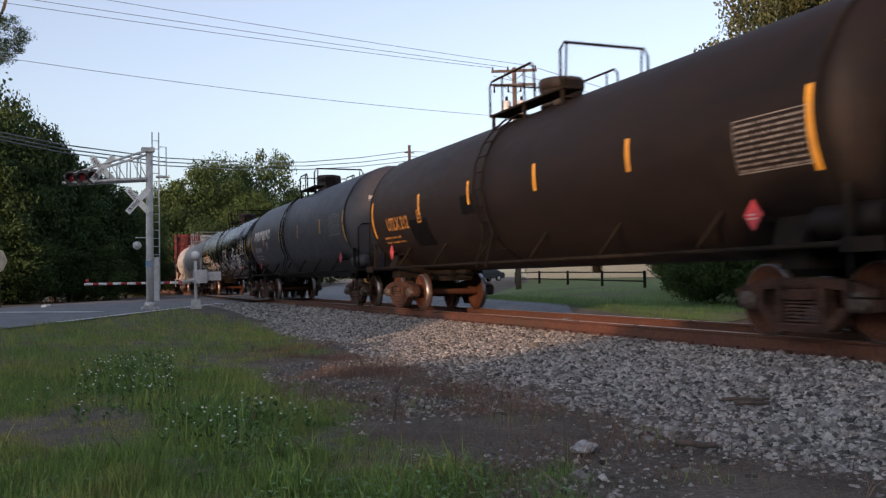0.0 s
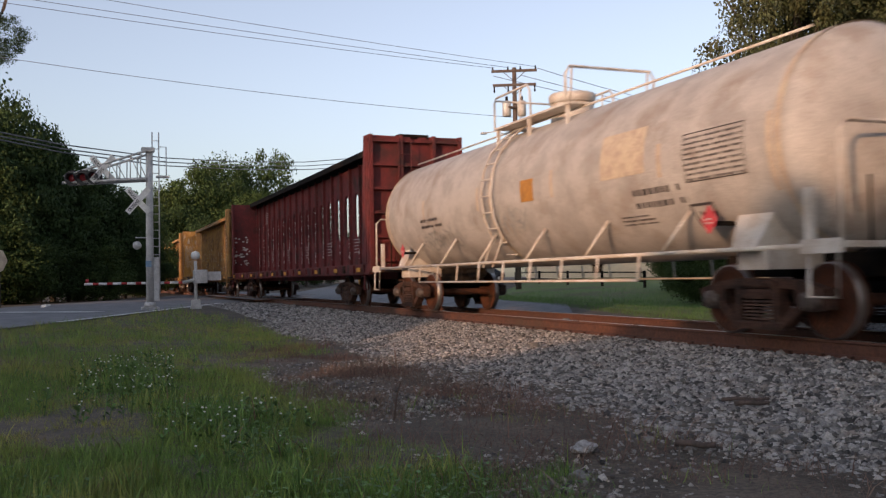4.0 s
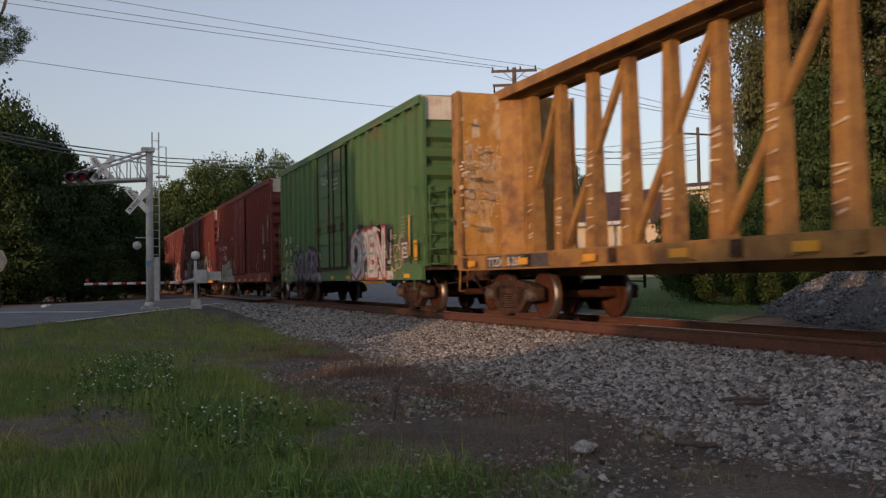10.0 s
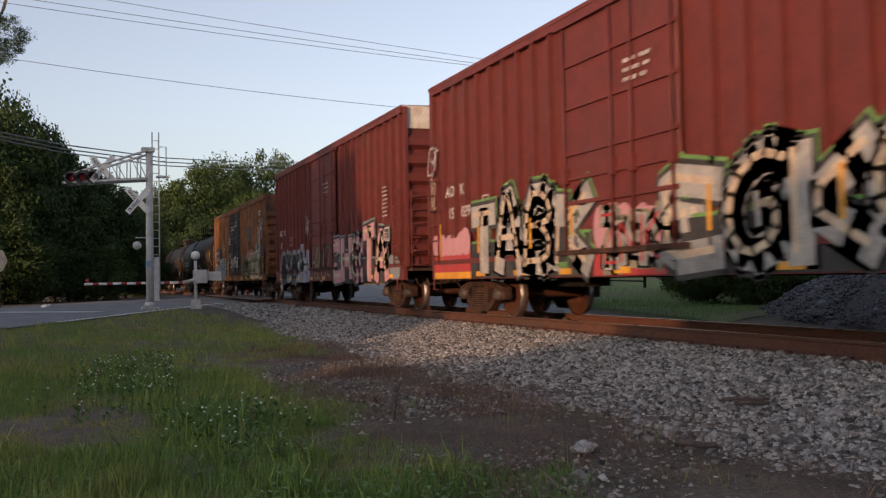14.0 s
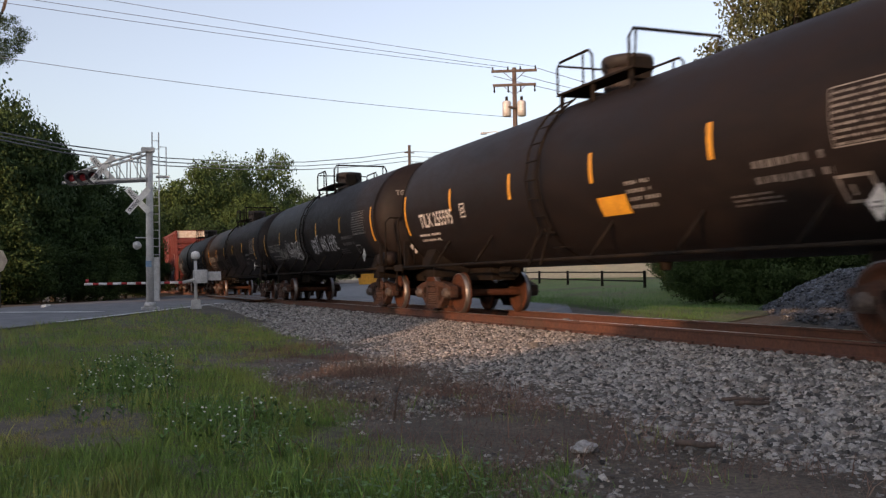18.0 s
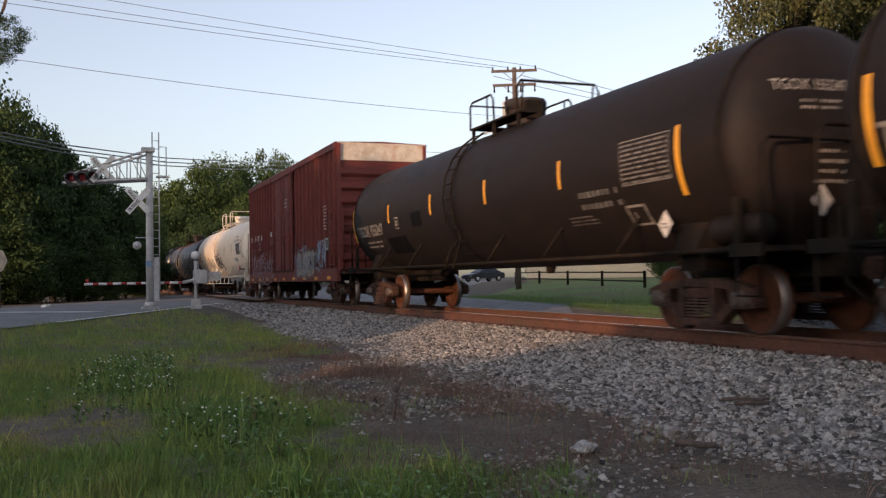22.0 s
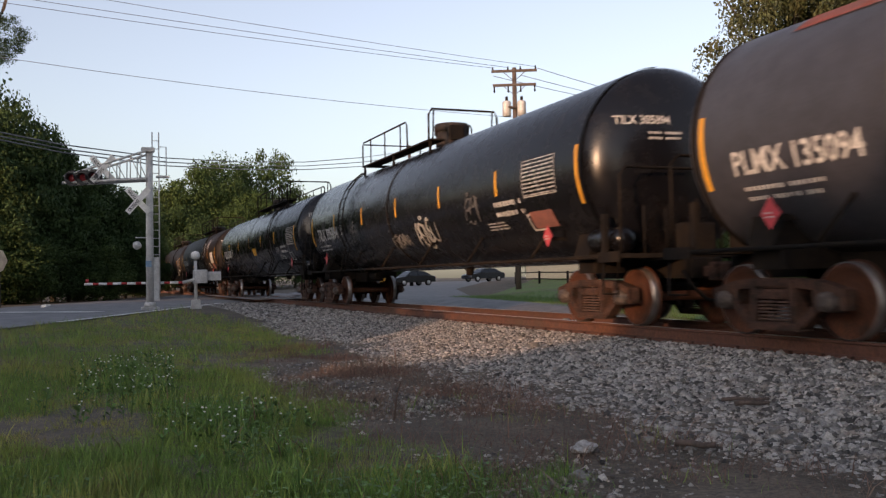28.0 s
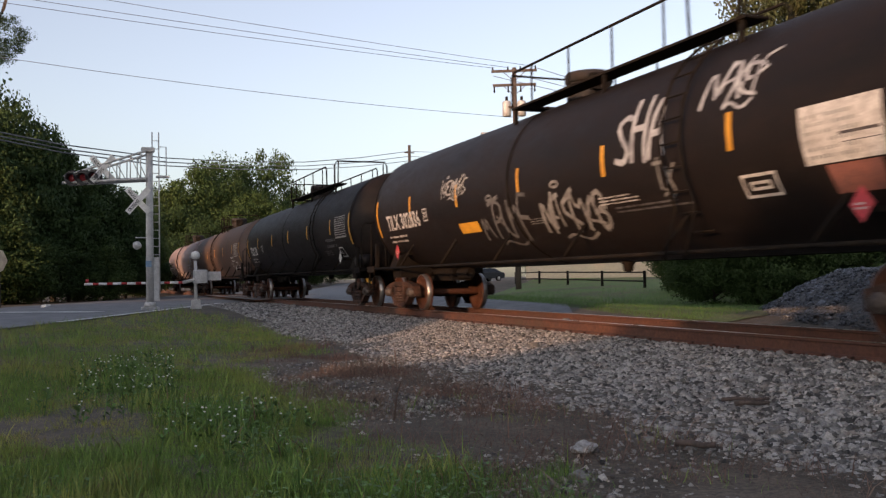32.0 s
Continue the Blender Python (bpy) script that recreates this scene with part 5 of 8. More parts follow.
# ---- trucks
def plate(g, pts, y0, y1):
    """A cast piece: an outline in x and z, from y0 to y1."""
    return g.rings([[(x, y, z) for x, z in pts] for y in (y0, y1)], smooth=False)


def truck_meshes():
    m = {}
    g = Geo()
    plate(g, [(-1.13, 0.50), (-1.12, 0.60), (-0.72, 0.70), (-0.30, 0.735), (0.30, 0.735), (0.72, 0.70), (1.12, 0.60), (1.13, 0.50), (0.72, 0.585), (0.36, 0.615), (-0.36, 0.615), (-0.72, 0.585)], -0.10, 0.08)
    for s in (-1, 1):
        plate(g, [(s * 1.13, 0.55), (s * 1.13, 0.36), (s * 1.05, 0.36), (s * 1.04, 0.55)][::s], -0.08, 0.08)
        plate(g, [(s * 0.76, 0.60), (s * 0.74, 0.36), (s * 0.66, 0.33), (s * 0.63, 0.60)][::s], -0.09, 0.08)
        plate(g, [(s * 0.75, 0.47), (s * 0.74, 0.35), (s * 0.44, 0.115), (s * 0.32, 0.115), (s * 0.34, 0.20)][::s], -0.10, 0.08)
        plate(g, [(s * 0.38, 0.63), (s * 0.40, 0.16), (s * 0.30, 0.16), (s * 0.27, 0.63)][::s], -0.125, 0.08)
        g.box(s * 0.89 - 0.13, s * 0.89 + 0.13, -0.10, 0.10, 0.53, 0.60, 0.02)
    g.box(-0.45, 0.45, -0.14, 0.10, 0.10, 0.20, 0.02)
    g.box(-0.34, 0.34, -0.125, -0.09, 0.64, 0.71, 0.01)
    m["side"] = g.mesh("side_frame")
    g = Geo()
    for s in (-1, 1):
        g.lathe([(-0.20, 0.03), (-0.205, 0.065), (-0.17, 0.075), (-0.165, 0.115), (-0.05, 0.125), (0.1, 0.125)], "y", (s * 0.89, 0, 0.457), 16)
        for k in range(3):
            w = 0.5 + k * 2.094
            g.box(s * 0.89 + 0.085 * math.cos(w) - 0.016, s * 0.89 + 0.085 * math.cos(w) + 0.016, -0.185, -0.165, 0.457 + 0.085 * math.sin(w) - 0.016, 0.457 + 0.085 * math.sin(w) + 0.016)
    m["bearing"] = g.mesh("roller_bearing")
    g = Geo()
    for x in (-0.17, 0.0, 0.17):
        for k in range(6):
            z = 0.215 + k * 0.043
            g.lathe([(z, 0.066), (z + 0.013, 0.082), (z + 0.026, 0.066)], "z", (x, -0.07, 0), 10)
    m["spring"] = g.mesh("spring_nest")
    g = Geo().box(-0.25, 0.25, -0.13, 0.10, 0.475, 0.60, 0.03)
    for s in (-1, 1):
        g.box(s * 0.2 - 0.05, s * 0.2 + 0.05, -0.15, -0.11, 0.49, 0.58, 0.01)
    m["bolster_end"] = g.mesh("bolster_end")
    g = Geo().box(-0.2, 0.2, -0.92, 0.92, 0.42, 0.66, 0.04).box(-0.3, 0.3, -0.3, 0.3, 0.66, 0.82)
    for s in (-1, 1):
        g.box(s * 0.33 - 0.04, s * 0.33 + 0.04, -0.72, 0.72, 0.36, 0.44, 0.01)
        g.tube([(s * 0.33, -0.5, 0.40), (s * 0.1, 0.0, 0.34), (s * 0.33, 0.5, 0.40)], 0.03, 5)
    m["bolster"] = g.mesh("truck")
    g = Geo()
    for s in (-1, 1):
        for y in (-0.755, 0.755):
            g.rings([[(s * 0.89 - s * 0.47 * math.cos(a) * r, y + dy, 0.457 + 0.47 * math.sin(a) * r) for a in (-0.35, -0.1, 0.15, 0.35)] + [(s * 0.89 - s * 0.56 * math.cos(a) * r, y + dy, 0.457 + 0.56 * math.sin(a) * r) for a in (0.35, 0.15, -0.1, -0.35)] for dy, r in ((-0.05, 1.0), (0.05, 1.0))][::s], smooth=False)
    m["brake_shoe"] = g.mesh("brake_shoe")
    m["wheel"] = Geo().lathe([(-0.05, 0.02), (-0.06, 0.11), (-0.02, 0.14), (-0.03, 0.33), (-0.072, 0.37), (-0.075, 0.44), (-0.07, 0.455), (0.04, 0.458), (0.045, 0.482), (0.07, 0.482), (0.07, 0.36), (0.03, 0.34), (0.02, 0.12)], "y", (0, 0, 0), 36).mesh("wheel")
    m["tread"] = Geo().lathe([(-0.0755, 0.440), (-0.072, 0.4575), (0.035, 0.4605)], "y", (0, 0, 0), 36, False).mesh("wheel_tread")
    m["axle"] = Geo().lathe([(-0.95, 0.08), (-0.7, 0.09), (-0.3, 0.078), (0.3, 0.078), (0.7, 0.09), (0.95, 0.08)], "y", (0, 0, 0), 12).mesh("axle")
    for k, mat in (("side", "truck"), ("bearing", "bearing"), ("spring", "spring"), ("bolster_end", "truck"), ("bolster", "under"), ("brake_shoe", "under"), ("wheel", "wheel"), ("tread", "tread"), ("axle", "wheel")):
        m[k].materials.append(M[mat])
    return m


TRUCK = truck_meshes()
ROLLING = {}


def rolls(ob, a, y, turn):
    """Notes a wheel or axle that turns as its car runs."""
    ob.matrix_basis = pose(a, y, 0.457, 0, 0, turn)
    ROLLING.setdefault((a, y, turn), []).append(ob)


def add_truck(car, x):
    tr = part("truck", TRUCK["bolster"], None, car)
    tr.location = (x, 0, 0)
    for s in (-1, 1):
        for key, name in (("side", "side_frame"), ("bearing", "roller_bearing"), ("spring", "spring_nest"), ("bolster_end", "bolster_end")):
            o = part(name, TRUCK[key], None, tr)
            o.matrix_basis = pose(0, s * 1.02, 0, 0, 0, 0 if s < 0 else 180)
            if key in ("spring", "bearing"):
                o["kind"] = "stuff"
    part("brake_shoe", TRUCK["brake_shoe"], None, tr)["kind"] = "stuff"
    for a in (-0.89, 0.89):
        rolls(part("axle", TRUCK["axle"], None, tr), a, 0, 0)
        for s in (-1, 1):
            for key in ("wheel", "tread"):
                rolls(part("wheel" if key == "wheel" else "wheel_tread", TRUCK[key], None, tr), a, s * 0.755, 0 if s < 0 else 180)
    return tr


CARS = []


def new_car(name, label, front, rear, half_gap):
    """A car whose truck centres stand at front and rear at the clip's start."""
    mid = (front + rear) / 2
    car = empty(name, pose(mid, 0, 0), label, "freight car", "cars of the freight train")
    CARS.append((car, mid))
    tc = front - mid
    half = tc + half_gap
    for x in (tc, -tc):
        add_truck(car, x)
    for s in (-1, 1):
        g = Geo().box(s * half - 0.55 if s > 0 else -half + 0.05, s * half - 0.05 if s > 0 else -half + 0.55, -0.09, 0.09, 0.76, 0.92, 0.03)
        g.box(s * half - 0.10, s * half + 0.10, -0.17, 0.17, 0.70, 0.98, 0.04)
        part("coupler", g, M["truck"], car, "rusty cast knuckle coupler")
        part("air_hose", Geo().tube([(s * (half - 0.45), -0.35, 0.85), (s * (half - 0.25), -0.33, 0.62), (s * (half - 0.08), -0.2, 0.42), (s * half, -0.05, 0.38)], 0.03), M["under"], car)
    return car, tc, half


def bent(pts, r=0.021):
    return Geo().tube(pts, r)


def tank_car(label, front, rear, half_gap, mat, R=1.52, zc=2.52, style="short", rail_mat="under", marks="", mark_mat="mark", stripes=4,
             stripe_mat="stripe", tags=(), patches=(), head="", placard="mark", block=True, head_depth=0.62, mark_size=0.54, mark_u=None, step=None, block_mat="", block_at=(0.0, -0.12), words=True, ends=None):
    car, tc, half = new_car("tank_car", label, front, rear, half_gap)
    L = half - (0.8 if style == "lpg" else 0.72 if style in ("near", "far") else 0.55)
    prof = [(-L + head_depth * (1 - math.cos(math.pi / 2 * k / 10)), max(R * math.sin(math.pi / 2 * k / 10), 0.02)) for k in range(11)]
    prof += [(-a, r) for a, r in reversed(prof)]
    part("tank_shell", Geo().lathe(prof, "x", (0, 0, zc), 56), mat, car)
    at0 = lambda e: wrapped(R + e, zc)
    at = lambda e: (lambda u, v: wrapped(R + e, zc)(u, v - 0.33))
    low = lambda e: (lambda u, v: wrapped(R + e, zc)(u, v - 0.16))
    for u in (-L + head_depth, L - head_depth, -0.75):
        decal("weld_band", rect(u - 0.05, -2.2, u + 0.05, 2.38, 24), at0(0.012), "spray_cream" if style == "lpg" else "under" if u == -0.75 else "dark_patch" if mat in (M["black_tank"],) else "under", car)
    dark = M[rail_mat]
    for s in (-1, 1):
        g = Geo().box(s * tc - 0.28, s * tc + 0.28, -1.2, 1.2, 0.84, 1.12, 0.03)
        for y in (-1, 1):
            g.rings([[(s * tc - 0.22, y * 1.32, 1.08), (s * tc + 0.22, y * 1.32, 1.08), (s * tc + 0.34, y * 1.08, 1.6), (s * tc - 0.34, y * 1.08, 1.6)],
                     [(s * tc - 0.22, y * 0.6, 1.0), (s * tc + 0.22, y * 0.6, 1.0), (s * tc + 0.3, y * 0.5, 1.25), (s * tc - 0.3, y * 0.5, 1.25)]][::y], smooth=False)
        part("saddle", g, M["under"] if rail_mat == "under" else dark, car)
        x0, x1 = sorted((s * (half - 0.3), s * (tc - 1.6)))
        part("stub_sill", Geo().box(x0, x1, -0.3, 0.3, 0.74, 1.06, 0.03), M["under"], car)
        x0, x1 = sorted((s * (half - 0.42), s * (half - 1.02)))
        part("end_platform", Geo().box(x0, x1, -1.5, 1.5, 1.06, 1.13).box(x0, x1, -1.52, -1.48, 1.0, 1.16), dark, car, "steel end platform with a pale edge" if rail_mat == "under" else "")
        if s > 0 and style != "lpg":
            part("air_reservoir", Geo().lathe([(half - 1.75, 0.05), (half - 1.72, 0.15), (half - 1.64, 0.2), (half - 0.86, 0.2), (half - 0.78, 0.15), (half - 0.75, 0.05)], "x", (0, -1.12, 1.36), 18), mat, car, "capsule-shaped air reservoir on the end platform")
            part("reservoir_shelf", Geo().box(half - 1.8, half - 1.021, -1.5, -0.75, 1.06, 1.13), dark, car)
        xe = s * (half - 0.5)
        part("end_railing", bent([(xe, -1.42, 1.12), (xe, -1.42, 2.32), (xe, -1.30, 2.44), (xe, 1.30, 2.44), (xe, 1.42, 2.32), (xe, 1.42, 1.12)], 0.024), dark, car)
        g = Geo()
        for y in (-1.0, -0.6, 0.6, 1.0):
            g.tube([(xe, y, 1.1), (xe, y, 1.85)], 0.018)
        g.box(xe - 0.14, xe + 0.14, -0.35, 0.25, 1.15, 1.6, 0.03)
        part("brake_gear", g, M["under"], car)
        for y in (-1, 1):
            part("sill_step", bent([(s * (half - 0.5), y * 1.47, 1.06), (s * (half - 0.5), y * 1.49, 0.52), (s * (half - 0.92), y * 1.49, 0.52), (s * (half - 0.92), y * 1.47, 1.06)], 0.022), dark, car)
            part("corner_post", Geo().box(s * (half - 0.98) - 0.05, s * (half - 0.98) + 0.05, y * 1.40 - 0.04, y * 1.40 + 0.04, 1.1, 1.75), dark, car)
    for y in (-1, 1):
        part("side_rail", Geo().tube([(-half + 0.9, y * 1.49, 1.09), (half - 0.9, y * 1.49, 1.09)], 0.032), dark, car)
        n = 6
        for k in range(n):
            x = -tc + 1.3 + (2 * tc - 2.6) * k / (n - 1)
            g = Geo().tube([(x - 0.18, y * 1.48, 1.1), (x + 0.14, y * 1.22, 1.66)], 0.03, 5)
            part("rail_bracket", g, dark, car)
    part("outlet_valve", Geo().lathe([(0.86, 0.05), (0.88, 0.09), (0.98, 0.10), (1.08, 0.18)], "z", (0.9, 0, 0), 14), M["under"], car)
    part("brake_cylinder", Geo().lathe([(-tc + 2.0, 0.11), (-tc + 2.05, 0.14), (-tc + 2.6, 0.14), (-tc + 2.65, 0.11)], "x", (0, -0.2, 0.92), 14), M["under"], car)
    # ladder to the top, walkway, dome and railings
    top = zc + R
    a0, a1, hoop_u, dome_u, lad, rail_h, hoop_h, tall = {
        "short": (-0.95, 0.25, 1.38, -0.1, -0.7, 0.60, 0.66, 0.57), "far": (-5.02, -0.98, 0.65, -0.12, -4.9, 0.74, 0.80, 0.56),
        "mid": (-1.7, 0.3, 1.35, -0.3, -0.7, 0.74, 0.86, 0.56), "near": (-1.7, 4.0, 5.1, -0.3, 4.5, 0.74, 0.80, 0.50), "lpg": (-1.5, 0.1, 1.5, 0.1, -0.72, 0.66, 0.70, 0.5)}[style]
    ladder = part("ladder", Geo().tube([(lad - 0.22, -R * 0.99 - 0.1, 1.0)] + [at0(0.12)(lad - 0.22, v) for v in (-0.9, -0.5, 0, 0.5, 0.9, 1.3, 1.7)], 0.022, 5), dark, car)
    part("ladder_rail", Geo().tube([(lad + 0.22, -R * 0.99 - 0.1, 1.0)] + [at0(0.12)(lad + 0.22, v) for v in (-0.9, -0.5, 0, 0.5, 0.9, 1.3, 1.7)], 0.022, 5), dark, ladder)
    for k in range(10):
        v = -1.35 + k * 0.33
        part("rung", Geo().tube([at0(0.12)(lad - 0.22, v), at0(0.12)(lad + 0.22, v)], 0.014, 5), dark, ladder)
    dm = M["white_rail"] if style == "lpg" else M["dome"]
    dome = part("dome", Geo().lathe([(top - 0.15, 0.42), (top + tall * 0.62, 0.42)], "z", (dome_u, 0, 0), 24), dm, car)
    part("dome_lid", Geo().lathe([(top + tall * 0.62, 0.45), (top + tall - 0.05, 0.46), (top + tall, 0.43), (top + tall + 0.025, 0.2)], "z", (dome_u, 0, 0), 24), dm, dome)
    if style != "lpg":
        part("dome_hinge", Geo().box(dome_u + 0.45, dome_u + 0.57, -0.25, 0.1, top + 0.1, top + tall - 0.1), M["under"], dome)
        for k in range(6):
            w = 0.5 + k * 1.05
            part("dome_bolt", Geo().box(dome_u + 0.44 * math.cos(w) - 0.03, dome_u + 0.44 * math.cos(w) + 0.03, 0.44 * math.sin(w) - 0.03, 0.44 * math.sin(w) + 0.03, top + tall * 0.45, top + tall * 0.75), dm, dome)
    for y in (-1, 1):
        w = part("walkway", Geo().box(a0, hoop_u + 0.15, min(y * 0.55, y * 0.95), max(y * 0.55, y * 0.95), top + 0.0, top + 0.04), dark, car)
        for x in (a0 + 0.1, (a0 + hoop_u) / 2, hoop_u):
            part("walkway_bracket", Geo().box(x - 0.03, x + 0.03, y * 0.9 - 0.03, y * 0.9 + 0.03, top - 0.36, top), dark, w)
        part("railing", bent([(a0, y * 0.93, top), (a0, y * 0.93, top + rail_h - 0.08), (a0 + 0.1, y * 0.93, top + rail_h), (a1 - 0.12, y * 0.93, top + rail_h), (a1, y * 0.93, top + rail_h - 0.1), (a1 + 0.04, y * 0.93, top)], 0.024), dark, car)
        n = max(1, round((a1 - a0) / 1.3))
        for k in range(n):
            x = a0 + (a1 - a0) * (k + (0.75 if n == 1 else 0.6)) / n
            part("railing_post", bent([(x, y * 0.93, top), (x, y * 0.93, top + rail_h)], 0.02), dark, car)
    part("railing", bent([(a0, -0.93, top + rail_h - 0.04), (a0, 0.93, top + rail_h - 0.04)]), dark, car)
    part("walkway", Geo().box(a0, a0 + 0.4, -0.549, 0.549, top + 0.0, top + 0.04), dark, car)
    hp = part("hoop", bent([(hoop_u, -0.93, top - 0.05), (hoop_u, -0.93, top + hoop_h - 0.14), (hoop_u, -0.85, top + hoop_h), (hoop_u, 0.85, top + hoop_h), (hoop_u, 0.93, top + hoop_h - 0.14), (hoop_u, 0.93, top - 0.05)], 0.028), dark, car)
    for y in (-0.8, 0.8):
        part("hoop_brace", bent([(hoop_u, y, top + hoop_h - 0.03), (hoop_u - 0.06, y, top + 0.02)], 0.022), dark, hp)
    if style == "lpg":
        for y in (-1.55, 1.55):
            part("step_rail", bent([(-tc + 2.0, y, 0.72), (tc - 2.0, y, 0.72)], 0.022), dark, car)
            for k in range(9):
                x = -tc + 2.0 + (2 * tc - 4.0) * k / 8
                part("step_post", bent([(x, y, 0.72), (x, y * 0.97, 1.1)], 0.022), dark, car)
        part("top_pipe", bent([(-L + 0.9, -0.6, top - 0.02), (L - 0.9, -0.6, top - 0.02)], 0.02), dark, car)
    # reflectors
    sm = stripe_mat
    for u in ends or (-L + head_depth + 0.15, L - head_depth - 0.15):
        decal("reflector", rect(u - 0.05, -0.35, u + 0.05, 0.62, 6), at(0.006), sm, car, "long upright reflective strip")
    for k in range(stripes):
        u = -L + 3.4 + (2 * L - 6.4) * k / (stripes - 1) if not step else step[0] + step[1] * (k - 2)
        decal("reflector", rect(u - 0.05, 0.06, u + 0.05, 0.54, 3), at(0.006), sm, car)
    if marks:
        decal("reporting_mark", text(marks, -L + (mark_u if mark_u else 1.5 if style in ("near", "far") else 1.3), -0.2, mark_size, 0.02), at(0.008), mark_mat, car)
        decal("small_lettering", lines(-L + 1.4, -0.56, 1.6, 0.27, 2, len(marks), 0.45), at(0.008), mark_mat, car)
        decal("test_stencil", frame_box(-L + 4.2, -0.12, 0.26, 0.3, 0.03) + frame_box(-L + 4.27, -0.03, 0.12, 0.12, 0.03), at(0.008), mark_mat, car)
    if block:
        bm_ = block_mat or mark_mat
        bu, bv = block_at
        decal("data_panel", lines(L - 2.4 + bu, 0.06 + bv, 1.15, 0.62, 9, 5, 0.46) + frame_box(L - 2.44 + bu, 0.04 + bv, 1.23, 0.66, 0.014), at(0.008), bm_, car)
        if words:
            decal("small_lettering", lines(L - 3.75 + bu, -0.24 + bv, 1.4, 0.40, 2, 8, 0.5), at(0.008), "mark_faint" if mat == M["brown_tank"] else bm_, car)
            decal("test_stencil", frame_box(L - 2.55 + bu, -0.62 + bv, 0.5, 0.36) + rect(L - 2.40 + bu, -0.52 + bv, L - 2.36 + bu, -0.38 + bv), at(0.008), bm_, car)
            decal("small_lettering", lines(L - 4.3 + bu, -0.5 + bv, 0.9, 0.2, 3, 3, 0.5), at(0.008), "mark_faint" if mat == M["brown_tank"] else bm_, car)
    for s in (1,) if placard == "mark" else (1, -1):
        u = s * (L - (2.08 if style in ("near", "far") else 1.9))
        decal("placard", diamond(u, 1.5, 0.2), flat(-1.43), placard, car, "diamond warning placard")
        part("placard_bracket", Geo().box(u - 0.03, u + 0.03, -1.42, -1.0, 1.42, 1.48).box(u - 0.12, u + 0.12, -1.425, -1.41, 1.4, 1.6), M["under"], car)
        decal("placard_text", lines(u - 0.1, 1.44, 0.2, 0.1, 2, 4, 0.5), flat(-1.434), "mark_dark" if placard == "mark" else "mark", car)
    if head:
        hx = lambda y, v: (L - 0.03 - head_depth * (1 - math.sqrt(max(1 - (y * y + (v) ** 2) / (R * R), 0.0))) + 0.05, y, zc + v)
        decal("head_lettering", text(head, -1.2 if style in ("near", "far") else -1.02, 0.55, 0.2, 0.016), hx, mark_mat, car)
        decal("head_lettering", lines(-0.68, 0.30, 0.6, 0.17, 2, 6, 0.5) + (lines(-0.5, -0.62, 0.55, 0.62, 5, 9, 0.4) if placard == "mark" else []), hx, mark_mat, car)
        if placard == "mark":
            decal("head_placard", diamond(-0.6, -0.85, 0.2), lambda y, v: (half - 0.40, y, zc + v), placard, car)
    for kind, u, v, w, h, seed, m in tags:
        if kind == "scrawl":
            decal("graffiti", scrawl(u, v, w, h, seed, 0.06 if m == "spray_faint" else 0.085), low(0.010), m, car)
        elif kind == "rect":
            decal("panel", rect(u, v, u + w, v + h, max(1, int(h / 0.2))), low(0.009), m, car)
        elif kind == "lines":
            decal("small_lettering", lines(u, v, w, h, seed), low(0.012), m, car)
        elif kind == "frame":
            decal("test_stencil", frame_box(u, v, w, h) + frame_box(u + 0.13, v + 0.1, w - 0.26, h - 0.2), low(0.012), m, car)
        elif kind == "text":
            decal("lettering", text(seed, u, v, h, 0.02, w), low(0.012), m, car)
        elif kind == "hand":
            decal("graffiti", hand(seed, u, v, w, h, 3, 0.10), low(0.010), m, car)
    for u, v, w, h in patches:
        decal("paint_patch", rect(u, v, u + w, v + h, 5), low(0.004), "dark_patch", car)
    return car


